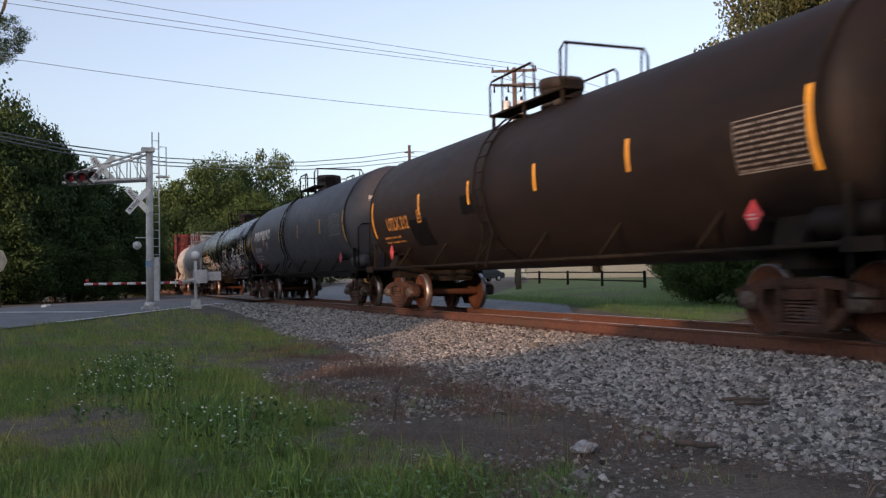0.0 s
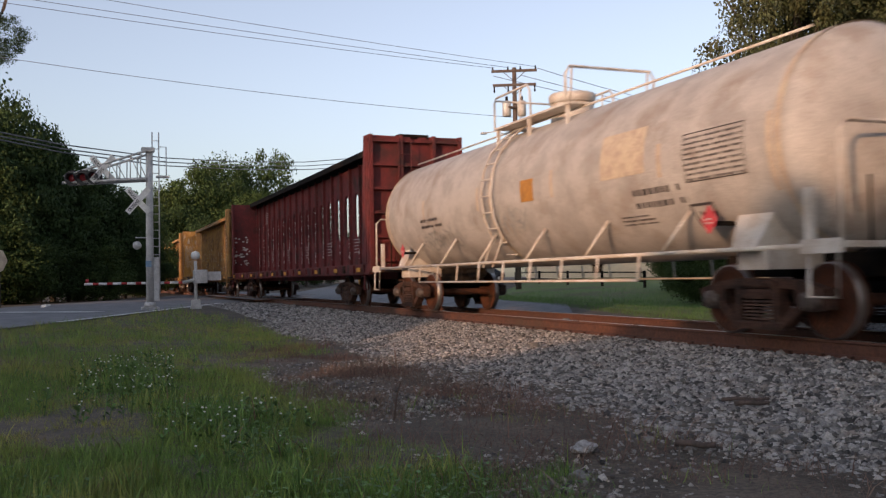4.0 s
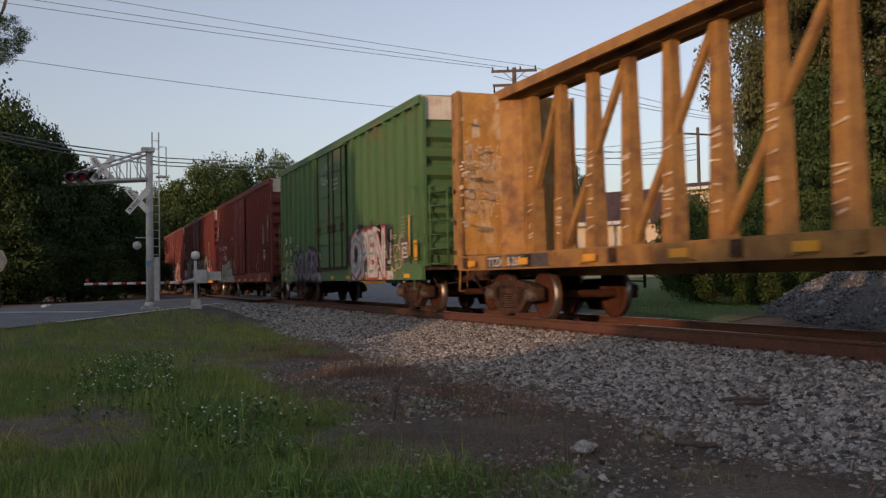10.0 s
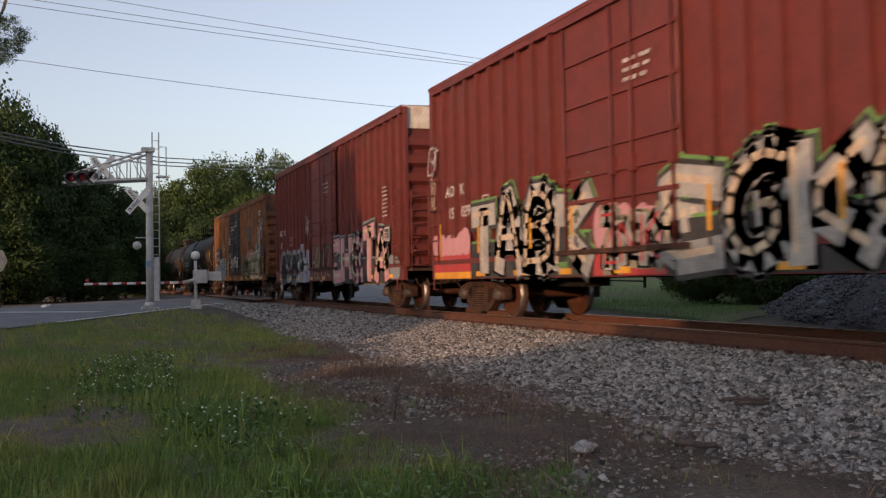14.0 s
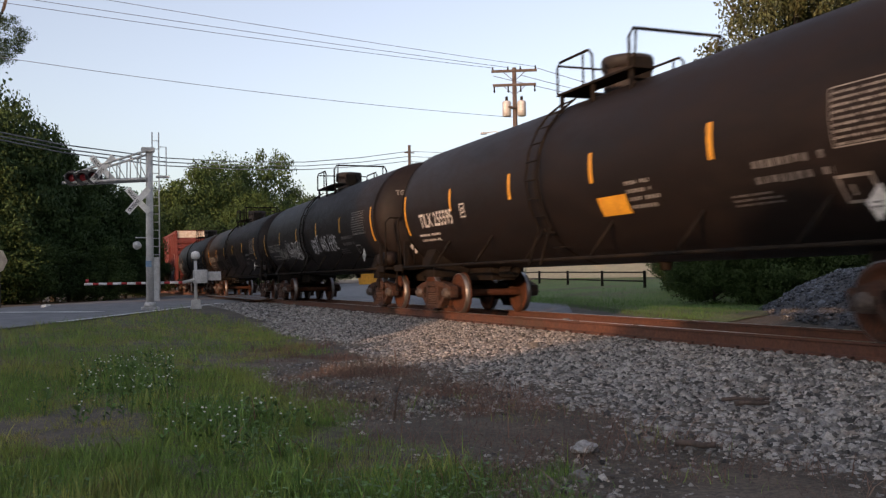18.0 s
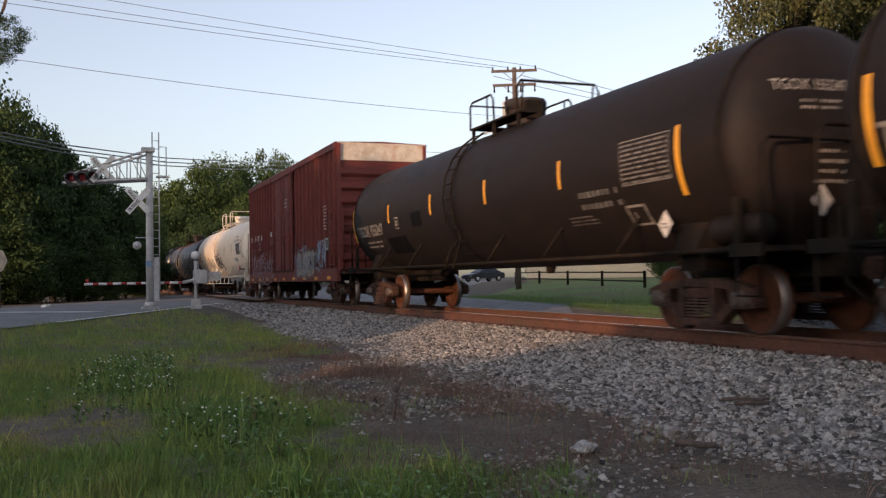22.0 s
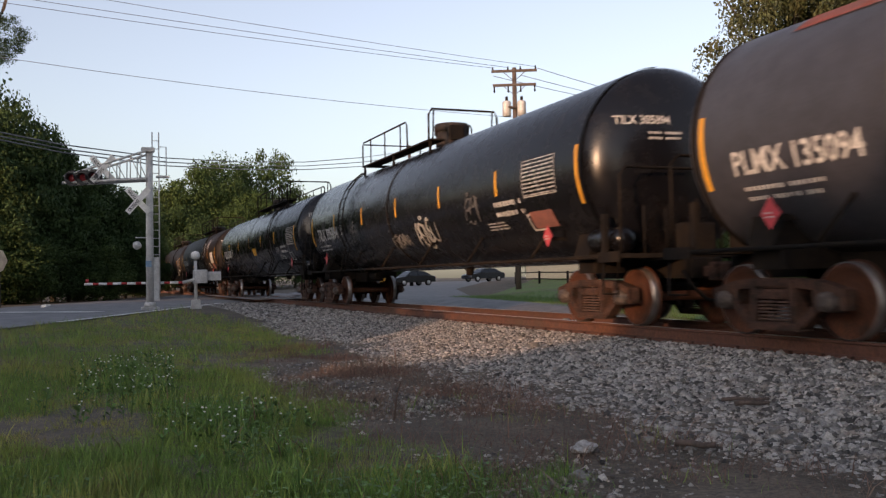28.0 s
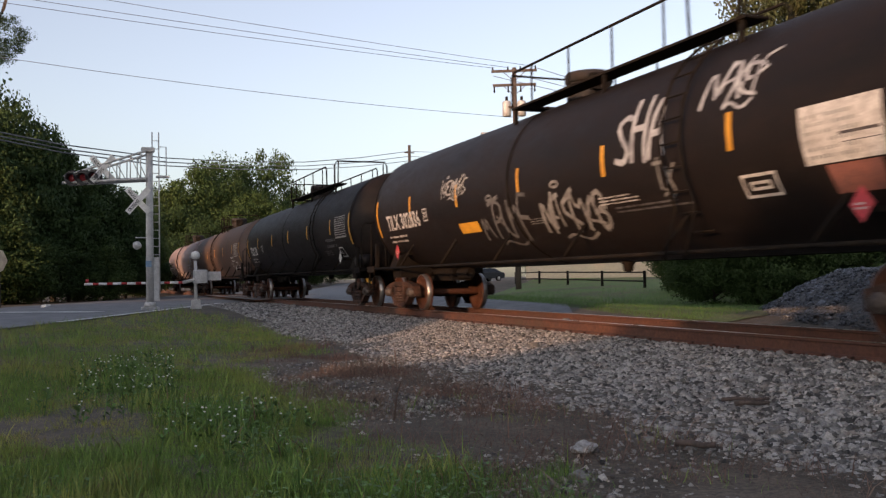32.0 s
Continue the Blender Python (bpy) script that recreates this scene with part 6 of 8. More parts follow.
def box_car(label, front, rear, half_gap, mat, top=5.19, shift=0.0, door="panel", posts=0.62, sill=0.78, wide=False, band=True, marks=(), art=(), band_words="", door_art=(), L=7.92):
    car, tc, half = new_car("boxcar", label, front, rear, half_gap)
    c = shift
    y0 = 1.44
    w0 = y0 - 0.03
    part("body", Geo().box(c - L, c + L, -w0, w0, 1.12, top - 0.10, 0.03), mat, car)
    g = Geo()
    g.rings([[(x, -1.53, top - 0.12), (x, -1.53, top - 0.05), (x, 0, top + 0.0), (x, 1.53, top - 0.05), (x, 1.53, top - 0.12)] for x in (c - L - 0.03, c + L + 0.03)], smooth=False)
    for k in range(13):
        x = c - L + 0.6 + k * (2 * L - 1.2) / 12
        g.rings([[(x - 0.04, -1.5, top - 0.045), (x + 0.04, -1.5, top - 0.045), (x + 0.04, 0, top + 0.02), (x - 0.04, 0, top + 0.02)], [(x - 0.04, 1.5, top - 0.045), (x + 0.04, 1.5, top - 0.045), (x + 0.04, 0, top + 0.021), (x - 0.04, 0, top + 0.021)]][:1] * 2, smooth=False)
    part("roof", g, mat, car)
    d0, d1 = c - 1.65, c + 1.45
    # upright ribs
    for s in (-1, 1):
        x = c - L + 0.12
        while x < c + L:
            if not d0 - 0.1 < x < d1 + 0.1:
                w = 0.032 if not wide else 0.06
                o = Geo().rings([[(x - w, s * w0, z), (x - w * 0.85, s * (y0 + 0.077), z), (x + w * 0.85, s * (y0 + 0.077), z), (x + w, s * w0, z)] for z in (1.12, top - 0.12)], smooth=False)
                part("side_rib", o, mat if mat != M["orange_box"] else M["orange_rib"], car)
            x += posts
        o = Geo().box(c - L, c + L, s * (y0 + 0.015) - 0.055, s * (y0 + 0.015) + 0.055, sill, 1.14, 0.01)
        part("side_sill", o, mat, car)
        part("bottom_rail", Geo().box(c - L, c + L, s * y0 - 0.02, s * y0 + 0.085 * (1 if s > 0 else 0), 1.10, 1.2) if s > 0 else Geo().box(c - L, c + L, -y0 - 0.085, -y0 + 0.02, 1.10, 1.2), mat, car)
        part("eave_rail", Geo().box(c - L, c + L, min(s * y0, s * (y0 + 0.08)), max(s * y0, s * (y0 + 0.08)), top - 0.24, top - 0.12), mat, car)
        # door
        a, b = sorted((s * (y0 + 0.02), s * (y0 + 0.09)))
        dm = mat if door != "black" else M["black_door"]
        dr = part("sliding_door", Geo().box(d0, d1, a, b, 1.2, top - 0.3, 0.02), dm, car, "black ribbed plug door" if door == "black" else "")
        a2, b2 = sorted((s * (y0 + 0.08), s * (y0 + 0.13)))
        if door == "black":
            for k in range(13):
                z = 1.35 + k * 0.265
                if z < top - 0.5:
                    part("door_rib", Geo().rings([[(x, a2 if s > 0 else b2, z), (x, a2 if s < 0 else b2, z + 0.03), (x, a2 if s < 0 else b2, z + 0.09), (x, a2 if s > 0 else b2, z + 0.16)] for x in (d0 + 0.1, d1 - 0.1)], smooth=False), dm, dr)
        else:
            for z in (1.95, 2.35, 2.75, 3.5, 4.2):
                part("door_rib", Geo().box(d0, d1, a2, b2, z, z + 0.06), dm, dr)
        for x in (d0 + 0.08, (d0 + d1) / 2 - 0.05, (d0 + d1) / 2 + 0.5, d1 - 0.08):
            g = Geo().tube([(x, s * (y0 + 0.15), 1.2), (x, s * (y0 + 0.15), top - 0.35)], 0.025, 5)
            g.box(x - 0.06, x + 0.06, min(s * (y0 + 0.1), s * (y0 + 0.19)), max(s * (y0 + 0.1), s * (y0 + 0.19)), 2.3, 2.55)
            part("lock_bar", g, dm if door == "black" else M["truck"] if mat == M["green_box"] else mat, dr)
        part("door_track", Geo().box(d0 - 0.3, d1 + 0.2, min(s * (y0 + 0.06), s * (y0 + 0.14)), max(s * (y0 + 0.06), s * (y0 + 0.14)), 1.14, 1.22), M["truck"], car)
        part("door_track", Geo().box(d0 - 0.2, d1 + 0.2, min(s * (y0 + 0.06), s * (y0 + 0.16)), max(s * (y0 + 0.06), s * (y0 + 0.16)), top - 0.32, top - 0.26), mat, car)
    # ends
    for s in (-1, 1):
        xe = c + s * L
        n = 7
        for k in range(n):
            z = 1.35 + k * (top - 0.75 - 1.3) / n
            hh = (top - 0.75 - 1.3) / n
            g = Geo().rings([[(xe, y, z), (xe + s * 0.11, y, z + hh * 0.22), (xe + s * 0.11, y, z + hh * 0.62), (xe, y, z + hh * 0.84)] for y in (-1.38, 1.38)], smooth=False)
            part("end_corrugation", g, mat, car)
        if band:
            a, b = sorted((xe, xe + s * 0.05))
            bd = part("end_band", Geo().box(a, b, -1.46, 1.46, top - 0.62, top - 0.06), M["band"], car, "white band across the top of the end")
            if band_words and s > 0:
                decal("band_lettering", text(band_words, -1.1, top - 0.44, 0.2, 0.012), lambda u, v: (xe + 0.055, u, v), "mark_dark", bd)
        for y in (-1, 1):
            a, b = sorted((xe + s * 0.0, xe + s * 0.13))
            part("corner_post", Geo().box(a, b, min(y * 1.38, y * 1.47), max(y * 1.38, y * 1.47), 1.1, top - 0.1), mat, car)
        g = Geo()
        for x in (0, 0.45):
            g.tube([(xe + s * 0.2, -1.35 + x, 1.0), (xe + s * 0.2, -1.35 + x, 3.0)], 0.02, 5)
        for k in range(6):
            g.tube([(xe + s * 0.2, -1.35, 1.15 + k * 0.34), (xe + s * 0.2, -0.9, 1.15 + k * 0.34)], 0.014, 5)
        part("end_ladder", g, mat, car)
        g = Geo()
        x1 = xe - s * 0.55
        for k in range(6):
            g.tube([(xe - s * 0.05, -y0 - 0.13, 1.3 + k * 0.34), (x1, -y0 - 0.13, 1.3 + k * 0.34)], 0.014, 5)
        g.tube([(xe - s * 0.05, -y0 - 0.13, 1.15), (xe - s * 0.05, -y0 - 0.13, 3.05)], 0.018, 5).tube([(x1, -y0 - 0.13, 1.15), (x1, -y0 - 0.13, 3.05)], 0.018, 5)
        part("side_ladder", g, mat, car)
        part("sill_step", bent([(xe - s * 0.1, -y0 - 0.05, 1.12), (xe - s * 0.1, -y0 - 0.07, 0.55), (xe - s * 0.5, -y0 - 0.07, 0.55), (xe - s * 0.5, -y0 - 0.05, 1.12)], 0.022), mat, car)
        x0, x1 = sorted((xe - s * 1.2, xe + s * 0.75))
        part("draft_sill", Geo().box(x0, x1, -0.3, 0.3, 0.74, 1.12, 0.02).box(*sorted((xe + s * 0.05, xe + s * 0.35)), -1.4, 1.4, 1.0, 1.07), M["truck"], car)
        part("cut_lever", bent([(half * s - s * 0.25, -0.1, 0.9), (half * s - s * 0.35, -0.6, 0.72), (half * s - s * 0.35, -1.35, 0.66), (half * s - s * 0.35, -1.42, 0.8)], 0.015), M["truck"], car)
    part("underframe", Geo().box(c - L + 0.5, c + L - 0.5, -0.35, 0.35, 0.8, 1.12).box(c - 3, c - 2.1, -1.0, -0.4, 0.62, 1.05, 0.05).box(c + 1, c + 3.2, -0.9, 0.6, 0.78, 1.12).tube([(c - 4.5, -0.6, 0.78), (c + 4.5, -0.6, 0.78)], 0.025), M["under"], car)
    # paint lies on the ribs, and on the door where it crosses it
    at = lambda e: lambda u, v: (u, -(y0 + (0.093 if d0 < u < d1 else 0.077) + e), v)
    # marks, reflectors
    if marks:
        for words, u, z in marks:
            decal("reporting_mark", text(words, u, z, 0.33, 0.02, 1.0), at(0.004), "mark", car)
        for k in range(2):
            decal("small_lettering", lines(marks[0][1] + 0.72 * k, marks[-1][2] - 1.0 + 0.3 * k, 0.42, 0.72 - 0.3 * k, 7 - 3 * k, 12 + k, 0.35), at(0.004), "mark_dim", car)
        decal("test_stencil", frame_box(marks[0][1] + 1.95, marks[0][2] - 0.42, 0.3, 0.3, 0.025), at(0.004), "mark", car)
    if mat != M["green_box"]:
        decal("small_lettering", lines(c + L - 1.6, 2.45, 0.42, 0.85, 8, 3, 0.45), at(0.004), "mark", car)
    decal("small_lettering", lines(c + 0.2, 3.62, 0.7, 0.42, 3, 15, 0.45), flat(-(y0 + 0.135)), "mark", car)
    if mat != M["green_box"]:
        decal("test_panel", rect(c + L - 1.5, 1.75, c + L - 1.0, 2.2), at(0.004), "mark_dark", car)
        decal("test_panel_line", frame_box(c + L - 1.46, 1.80, 0.42, 0.36, 0.04) + lines(c + L - 1.4, 1.86, 0.3, 0.22, 3, 3, 0.4), at(0.007), "mark", car)
    for k in range(9):
        u = c - L + 1.0 + k * (2 * L - 2.0) / 8
        z = sill + 0.05
        decal("reflector", rect(u - 0.22, z, u + 0.22, z + 0.1), at(0.008), "stripe", car)
    for kind, u, v, w, h, seed, m in door_art:
        decal("graffiti" if kind == "scrawl" else "small_lettering", scrawl(u, v, w, h, seed, 0.09) if kind == "scrawl" else lines(u, v, w, h, seed, seed + 3), flat(-(y0 + 0.2)), m, car)
    for kind, u, v, w, h, seed, m in art:
        if kind == "scrawl":
            decal("graffiti", scrawl(u, v, w, h, seed, 0.08), at(0.012), m, car)
        elif kind == "fine":
            decal("graffiti", scrawl(u, v, w, h, seed, 0.04) + scrawl(u, v, w, h, seed + 300, 0.025), at(0.012), m, car)
        elif kind == "blobs":
            words = seed if isinstance(seed, str) else ""
            rim, fill, eyes = blobs(u, v, w, h, 0 if words else seed, 17 + int(abs(u) * 10), words)
            if len(m) > 3:
                decal("graffiti", [[(x + 0.03, z + 0.05) for x, z in p] for p in rim], at(0.004), m[3], car)
            decal("graffiti", rim, at(0.006), m[0], car)
            decal("graffiti", fill, at(0.009), m[1], car)
            decal("graffiti", eyes, at(0.013), m[2], car)
        elif kind == "hand":
            decal("graffiti", hand(seed, u, v, w, h, 5, 0.07), at(0.012), m, car)
        elif kind == "tower":
            decal("graffiti", [q for k, ch in enumerate(seed) for st in pen(ch, u, v + h * (len(seed) - 1 - k) / len(seed), w, h / len(seed) * 0.85, random.Random(k), 0.08) for q in ribbon(st, 0.045)], at(0.012), m, car)
        elif kind == "cloud":
            rnd = random.Random(seed)
            nn = max(3, round(w / 0.35))
            for k in range(nn):
                a, b = u + w * (k + 0.5) / nn, w / nn * rnd.uniform(0.65, 0.9)
                decal("paint_patch", [rounded([(a - b, v), (a + b, v), (a + b * 0.9, v + h * rnd.uniform(0.6, 1.0)), (a - b * 0.9, v + h * rnd.uniform(0.6, 1.0))], 2)], at(0.004 + 0.0004 * k), m, car)
        elif kind == "rect":
            decal("paint_patch", rect(u, v, u + w, v + h), at(0.003), m, car)
        elif kind == "over":
            decal("paint_patch", rect(u, v, u + w, v + h), at(0.018), m, car)
        elif kind == "wall":
            decal("paint_patch", [rounded([(u, v), (u + w, v + 0.05), (u + w * 0.95, v + h), (u + w * 0.1, v + h * 0.9)], 1)], flat(-(w0 + 0.004)), m, car)
        elif kind == "lines":
            decal("small_lettering", lines(u, v, w, h, seed, seed), at(0.006), m, car)
        elif kind == "frame":
            decal("test_stencil", frame_box(u, v, w, h, 0.045) + frame_box(u + 0.1, v + 0.1, w - 0.2, h - 0.2, 0.045), at(0.009), m, car)
        elif kind == "text":
            decal("lettering", text(seed, u, v, h, 0.02, w), at(0.015), m, car)
        elif kind == "bold":
            for k, (bold, mm) in enumerate(m):
                decal("graffiti", text(seed, u, v, h, bold, w), at(0.008 + 0.003 * k), mm, car)
    return car


def centerbeam_car(label, front, rear, half_gap, mat, L, top=4.82, solid=False, seed=3, marks="", first=0.0):
    car, tc, half = new_car("centerbeam_flatcar", label, front, rear, half_gap)
    part("deck", Geo().box(-L, L, -1.30, 1.30, 1.12, 1.24).box(-L, L, -0.3, 0.3, 0.8, 1.12), mat, car)
    rnd = random.Random(seed)
    for s in (-1, 1):
        a, b = sorted((s * 1.28, s * 1.40))
        sl = part("side_sill", Geo().box(-L, L, a, b, 0.95, 1.25, 0.01), mat, car)
        for k in range(24):
            x = -L + 0.5 + (2 * L - 1.0) * k / 23
            part("stake_pocket", Geo().box(x - 0.09, x + 0.09, min(s * 1.39, s * 1.46), max(s * 1.39, s * 1.46), 1.0, 1.22, 0.01), M["truck"] if k % 3 == 0 else mat, sl)
        # bulkhead with boards inside and ribs outside
        xe = s * L
        bk = part("bulkhead", Geo().box(*sorted((xe, xe - s * 0.14)), -1.42, 1.42, 1.25, top, 0.01), mat, car)
        part("bulkhead_board", Geo().box(*sorted((xe - s * 0.145, xe - s * 0.19)), -1.36, 1.36, 1.3, top - 0.03), mat if solid else M["board"], bk)
        for k in range(6):
            z = 1.3 + k * (top - 1.5) / 5
            part("bulkhead_rib", Geo().box(*sorted((xe, xe + s * 0.16)), -1.40, 1.40, z, z + 0.09), mat, bk)
        for y in (-1.40, -0.5, 0.5, 1.32):
            part("bulkhead_post", Geo().box(*sorted((xe, xe + s * 0.2)), y, y + 0.1, 1.0, top), mat, bk)
        for y in (-1, 1):
            o = Geo().rings([[(xe - s * 0.14, y * 1.43, z), (xe - s * w, y * 1.43, z), (xe - s * w, y * 1.36, z), (xe - s * 0.14, y * 1.36, z)] for z, w in ((1.25, 0.62 if s > 0 or solid else 0.24), (top, 0.3 if solid else 0.54 if s > 0 else 0.22))], smooth=False)
            part("bulkhead_gusset", o, mat, bk)
        for y in (-1, 1):
            part("sill_step", bent([(xe - s * 0.1, y * 1.38, 1.0), (xe - s * 0.1, y * 1.4, 0.52), (xe - s * 0.5, y * 1.4, 0.52), (xe - s * 0.5, y * 1.38, 1.0)], 0.022), mat, car)
        x0, x1 = sorted((xe - s * 0.8, xe + s * 0.8))
        part("draft_sill", Geo().box(x0, x1, -0.3, 0.3, 0.74, 1.1, 0.02).box(*sorted((xe + s * 0.02, xe + s * 0.4)), -1.4, 1.4, 1.0, 1.08), M["truck"], car)
        for dy in (-0.55, -0.18):
            part("ladder_rail", Geo().tube([(xe + s * 0.24, dy, 1.05), (xe + s * 0.24, dy, top - 0.1)], 0.016, 5), mat, bk)
        for k in range(10):
            part("ladder_rung", Geo().tube([(xe + s * 0.24, -0.55, 1.2 + k * 0.35), (xe + s * 0.24, -0.18, 1.2 + k * 0.35)], 0.013, 5), mat, bk)
        if s > 0:
            part("brake_wheel", Geo().lathe([(0.0, 0.30), (0.03, 0.33), (0.06, 0.30)], "x", (xe + 0.30, 0.62, 2.45), 20, False).box(xe + 0.2, xe + 0.34, 0.5, 0.74, 2.33, 2.57, 0.03).box(xe + 0.2, xe + 0.24, 0.58, 0.66, 1.1, 2.4), M["under"], bk, "dark hand brake wheel with its gear box")
        # brake platform railing at the end
        part("end_grab", bent([(xe + s * 0.3, -1.3, 1.05), (xe + s * 0.3, -1.3, 1.9), (xe + s * 0.3, -0.7, 1.9), (xe + s * 0.3, -0.7, 1.05)], 0.02), mat, car)
    cm = M["under"] if solid else mat
    ch = part("top_chord", Geo().box(-L, L, -0.46, 0.46, top - 0.02, top + 0.06, 0.01), cm, car)
    for a, b, z in ((-0.46, -0.38, 0.14), (0.38, 0.46, 0.14), (-0.12, 0.12, 0.2)):
        part("chord_flange", Geo().box(-L, L, a, b, top - z, top - 0.021), cm, ch)
    if solid:
        # a plated beam with oval openings between ribs
        n, w = 15, 1.235
        zc, rh, rw = 3.02, 0.80, 0.37
        for s in (-1, 1):
            y = s * 0.035
            for k in range(-9, 9):
                c0 = -0.87 + w * k
                x0, x1 = max(c0 - w / 2, -L + 0.2), min(c0 + w / 2, L - 0.2)
                if x1 - x0 < 0.4:
                    continue
                g = Geo()
                hole = -8.5 < c0 < 8.5
                m = 24
                if hole:
                    inner = [(c0 + rw * math.cos(2 * math.pi * i / m), zc + rh * math.sin(2 * math.pi * i / m)) for i in range(m)]
                    outer = []
                    for i in range(m):
                        ca, sa = math.cos(2 * math.pi * i / m), math.sin(2 * math.pi * i / m)
                        t = min((x1 - c0 if ca > 0 else c0 - x0) / max(abs(ca), 1e-6) if abs(ca) > 1e-6 else 1e9, (top - 0.15 - zc if sa > 0 else zc - 1.25) / max(abs(sa), 1e-6) if abs(sa) > 1e-6 else 1e9)
                        outer.append((c0 + ca * t, zc + sa * t))
                    # corner points, so that the plate is square
                    for cx, cz in ((x0, 1.25), (x1, 1.25), (x1, top - 0.15), (x0, top - 0.15)):
                        i = min(range(m), key=lambda j: (outer[j][0] - cx) ** 2 + (outer[j][1] - cz) ** 2)
                        outer[i] = (cx, cz)
                    for i in range(m):
                        j = (i + 1) % m
                        q = [(inner[i][0], y, inner[i][1]), (outer[i][0], y, outer[i][1]), (outer[j][0], y, outer[j][1]), (inner[j][0], y, inner[j][1])]
                        g.poly(q if s < 0 else q[::-1])
                        q = [(inner[i][0], y, inner[i][1]), (inner[j][0], y, inner[j][1]), (inner[j][0], 0.0, inner[j][1]), (inner[i][0], 0.0, inner[i][1])]
                        g.poly(q if s < 0 else q[::-1])
                else:
                    g.box(x0, x1, min(y, 0), max(y, 0), 1.25, top - 0.15)
                part("web_plate", g, mat, car)
                part("web_rib", Geo().box(x0 - 0.05, x0 + 0.05, min(y, y + s * 0.1), max(y, y + s * 0.1), 1.25, top - 0.15), mat, car)
        g = Geo()
        for k in range(-9, 9):
            x = -0.87 + 1.235 * (k - 0.5)
            for j in range(rnd.randint(22, 34)):
                z = rnd.uniform(1.5, 3.6) if j % 3 else rnd.uniform(1.5, 2.6)
                wdt = rnd.uniform(0.04, 0.13)
                xx = x + rnd.uniform(-0.04, 0.04)
                g.poly([(xx - wdt / 2, -0.142, z), (xx + wdt / 2, -0.142, z + rnd.uniform(-0.03, 0.03)), (xx + wdt / 2, -0.142, z + rnd.uniform(0.025, 0.06)), (xx - wdt / 2, -0.142, z + rnd.uniform(0.025, 0.06))])
            if k % 3 == 0:
                for r in range(5):
                    z = 1.75 + r * 0.11
                    g.poly([(x + 0.3, -0.04, z), (x + 0.3 + rnd.uniform(0.45, 0.65), -0.04, z), (x + 0.8, -0.04, z + 0.022), (x + 0.3, -0.04, z + 0.022)])
        for r in range(6):
            g.poly([(-L + 2.2, -0.04, 3.75 + r * 0.1), (-L + 3.2, -0.04, 3.75 + r * 0.1), (-L + 3.15, -0.04, 3.775 + r * 0.1), (-L + 2.2, -0.04, 3.775 + r * 0.1)])
        for k in range(46):
            y, z = rnd.choice((-1.25, -0.95, -0.7, -0.6)) + rnd.uniform(-0.1, 0.1), rnd.choice((1.8, 2.2, 2.5, 3.0)) + rnd.uniform(-0.15, 0.15)
            d = rnd.uniform(0.03, 0.16)
            g.poly([(-L + 0.2, y, z), (-L + 0.2, y - d, z), (-L + 0.2, y - d, z + 0.05), (-L + 0.2, y, z + 0.06)])
        tagged(part("paint_scuff", g, M["mark"], car), "scraped patches of bare pale paint", kind="stuff")
    else:
        sp = 1.22
        sc = Geo()
        posts = [first + sp * k for k in range(-9, 10) if abs(first + sp * k) < L - 0.75]
        for k, x in enumerate(posts):
            o = Geo().rings([[(x - w, -d, z), (x + w, -d, z), (x + w, d, z), (x - w, d, z)] for z, w, d in ((1.24, 0.15, 0.12), (2.6, 0.13, 0.085), (top - 0.1, 0.10, 0.05))], smooth=False)
            post = part("post", o, mat, car)
            for sx in (-1, 1):
                part("post_flange", Geo().rings([[(x + sx * w - 0.012, -d - 0.02, z), (x + sx * w + 0.012, -d - 0.02, z), (x + sx * w + 0.012, d + 0.02, z), (x + sx * w - 0.012, d + 0.02, z)] for z, w, d in ((1.24, 0.155, 0.13), (top - 0.1, 0.105, 0.06))], smooth=False), mat, post)
            part("post_foot", Geo().box(x - 0.2, x + 0.2, -0.2, 0.2, 1.235, 1.29, 0.01), mat, post)
            for j in range(9):
                z = rnd.uniform(1.5, 3.1)
                yy, a, hw = -0.16 + (z - 1.24) * 0.028, rnd.uniform(-0.03, 0.06), rnd.uniform(0.06, 0.15)
                xx = x + rnd.uniform(-0.03, 0.03)
                sc.poly([(xx - hw, yy, z), (xx + hw, yy, z + a), (xx + hw, yy, z + a + rnd.uniform(0.02, 0.06)), (xx - hw, yy, z + rnd.uniform(0.015, 0.04))])
        # long diagonals, each over two bays, leaning outwards at the foot
        for k, x in enumerate(posts):
            front_half = x > 0.4
            if (k % 2 == (1 if first else 0)) and abs(x) > 0.4:
                x1 = x + (2 * sp if front_half else -2 * sp)
                if abs(x1) > L - 0.2:
                    x1 = math.copysign(L - 0.3, x1)
                o = Geo().rings([[(xx - 0.085, -0.06, z), (xx + 0.085, -0.06, z), (xx + 0.085, 0.04, z), (xx - 0.085, 0.04, z)] for xx, z in ((x1, 1.25), (x, top - 0.12))], smooth=False)
                part("diagonal_brace", o, mat, car)
        tagged(part("wrap_scrap", sc, M["spray_cream"], car), "torn scraps of pale wrapping", kind="stuff")
        # boards of the rear bulkhead reach round the corner
        g = Geo()
        for k in range(40):
            x, z = -L + rnd.uniform(0.25, 0.6) if k % 2 else L - rnd.uniform(0.3, 0.6), rnd.uniform(1.5, top - 0.5)
            g.poly([(x, -1.437, z), (x + 0.2, -1.437, z), (x + 0.2, -1.437, z + 0.04), (x, -1.437, z + 0.04)])
        # scraped paint on the inner board: larger scraps above, close vertical scratches below
        xx = -L + 0.195
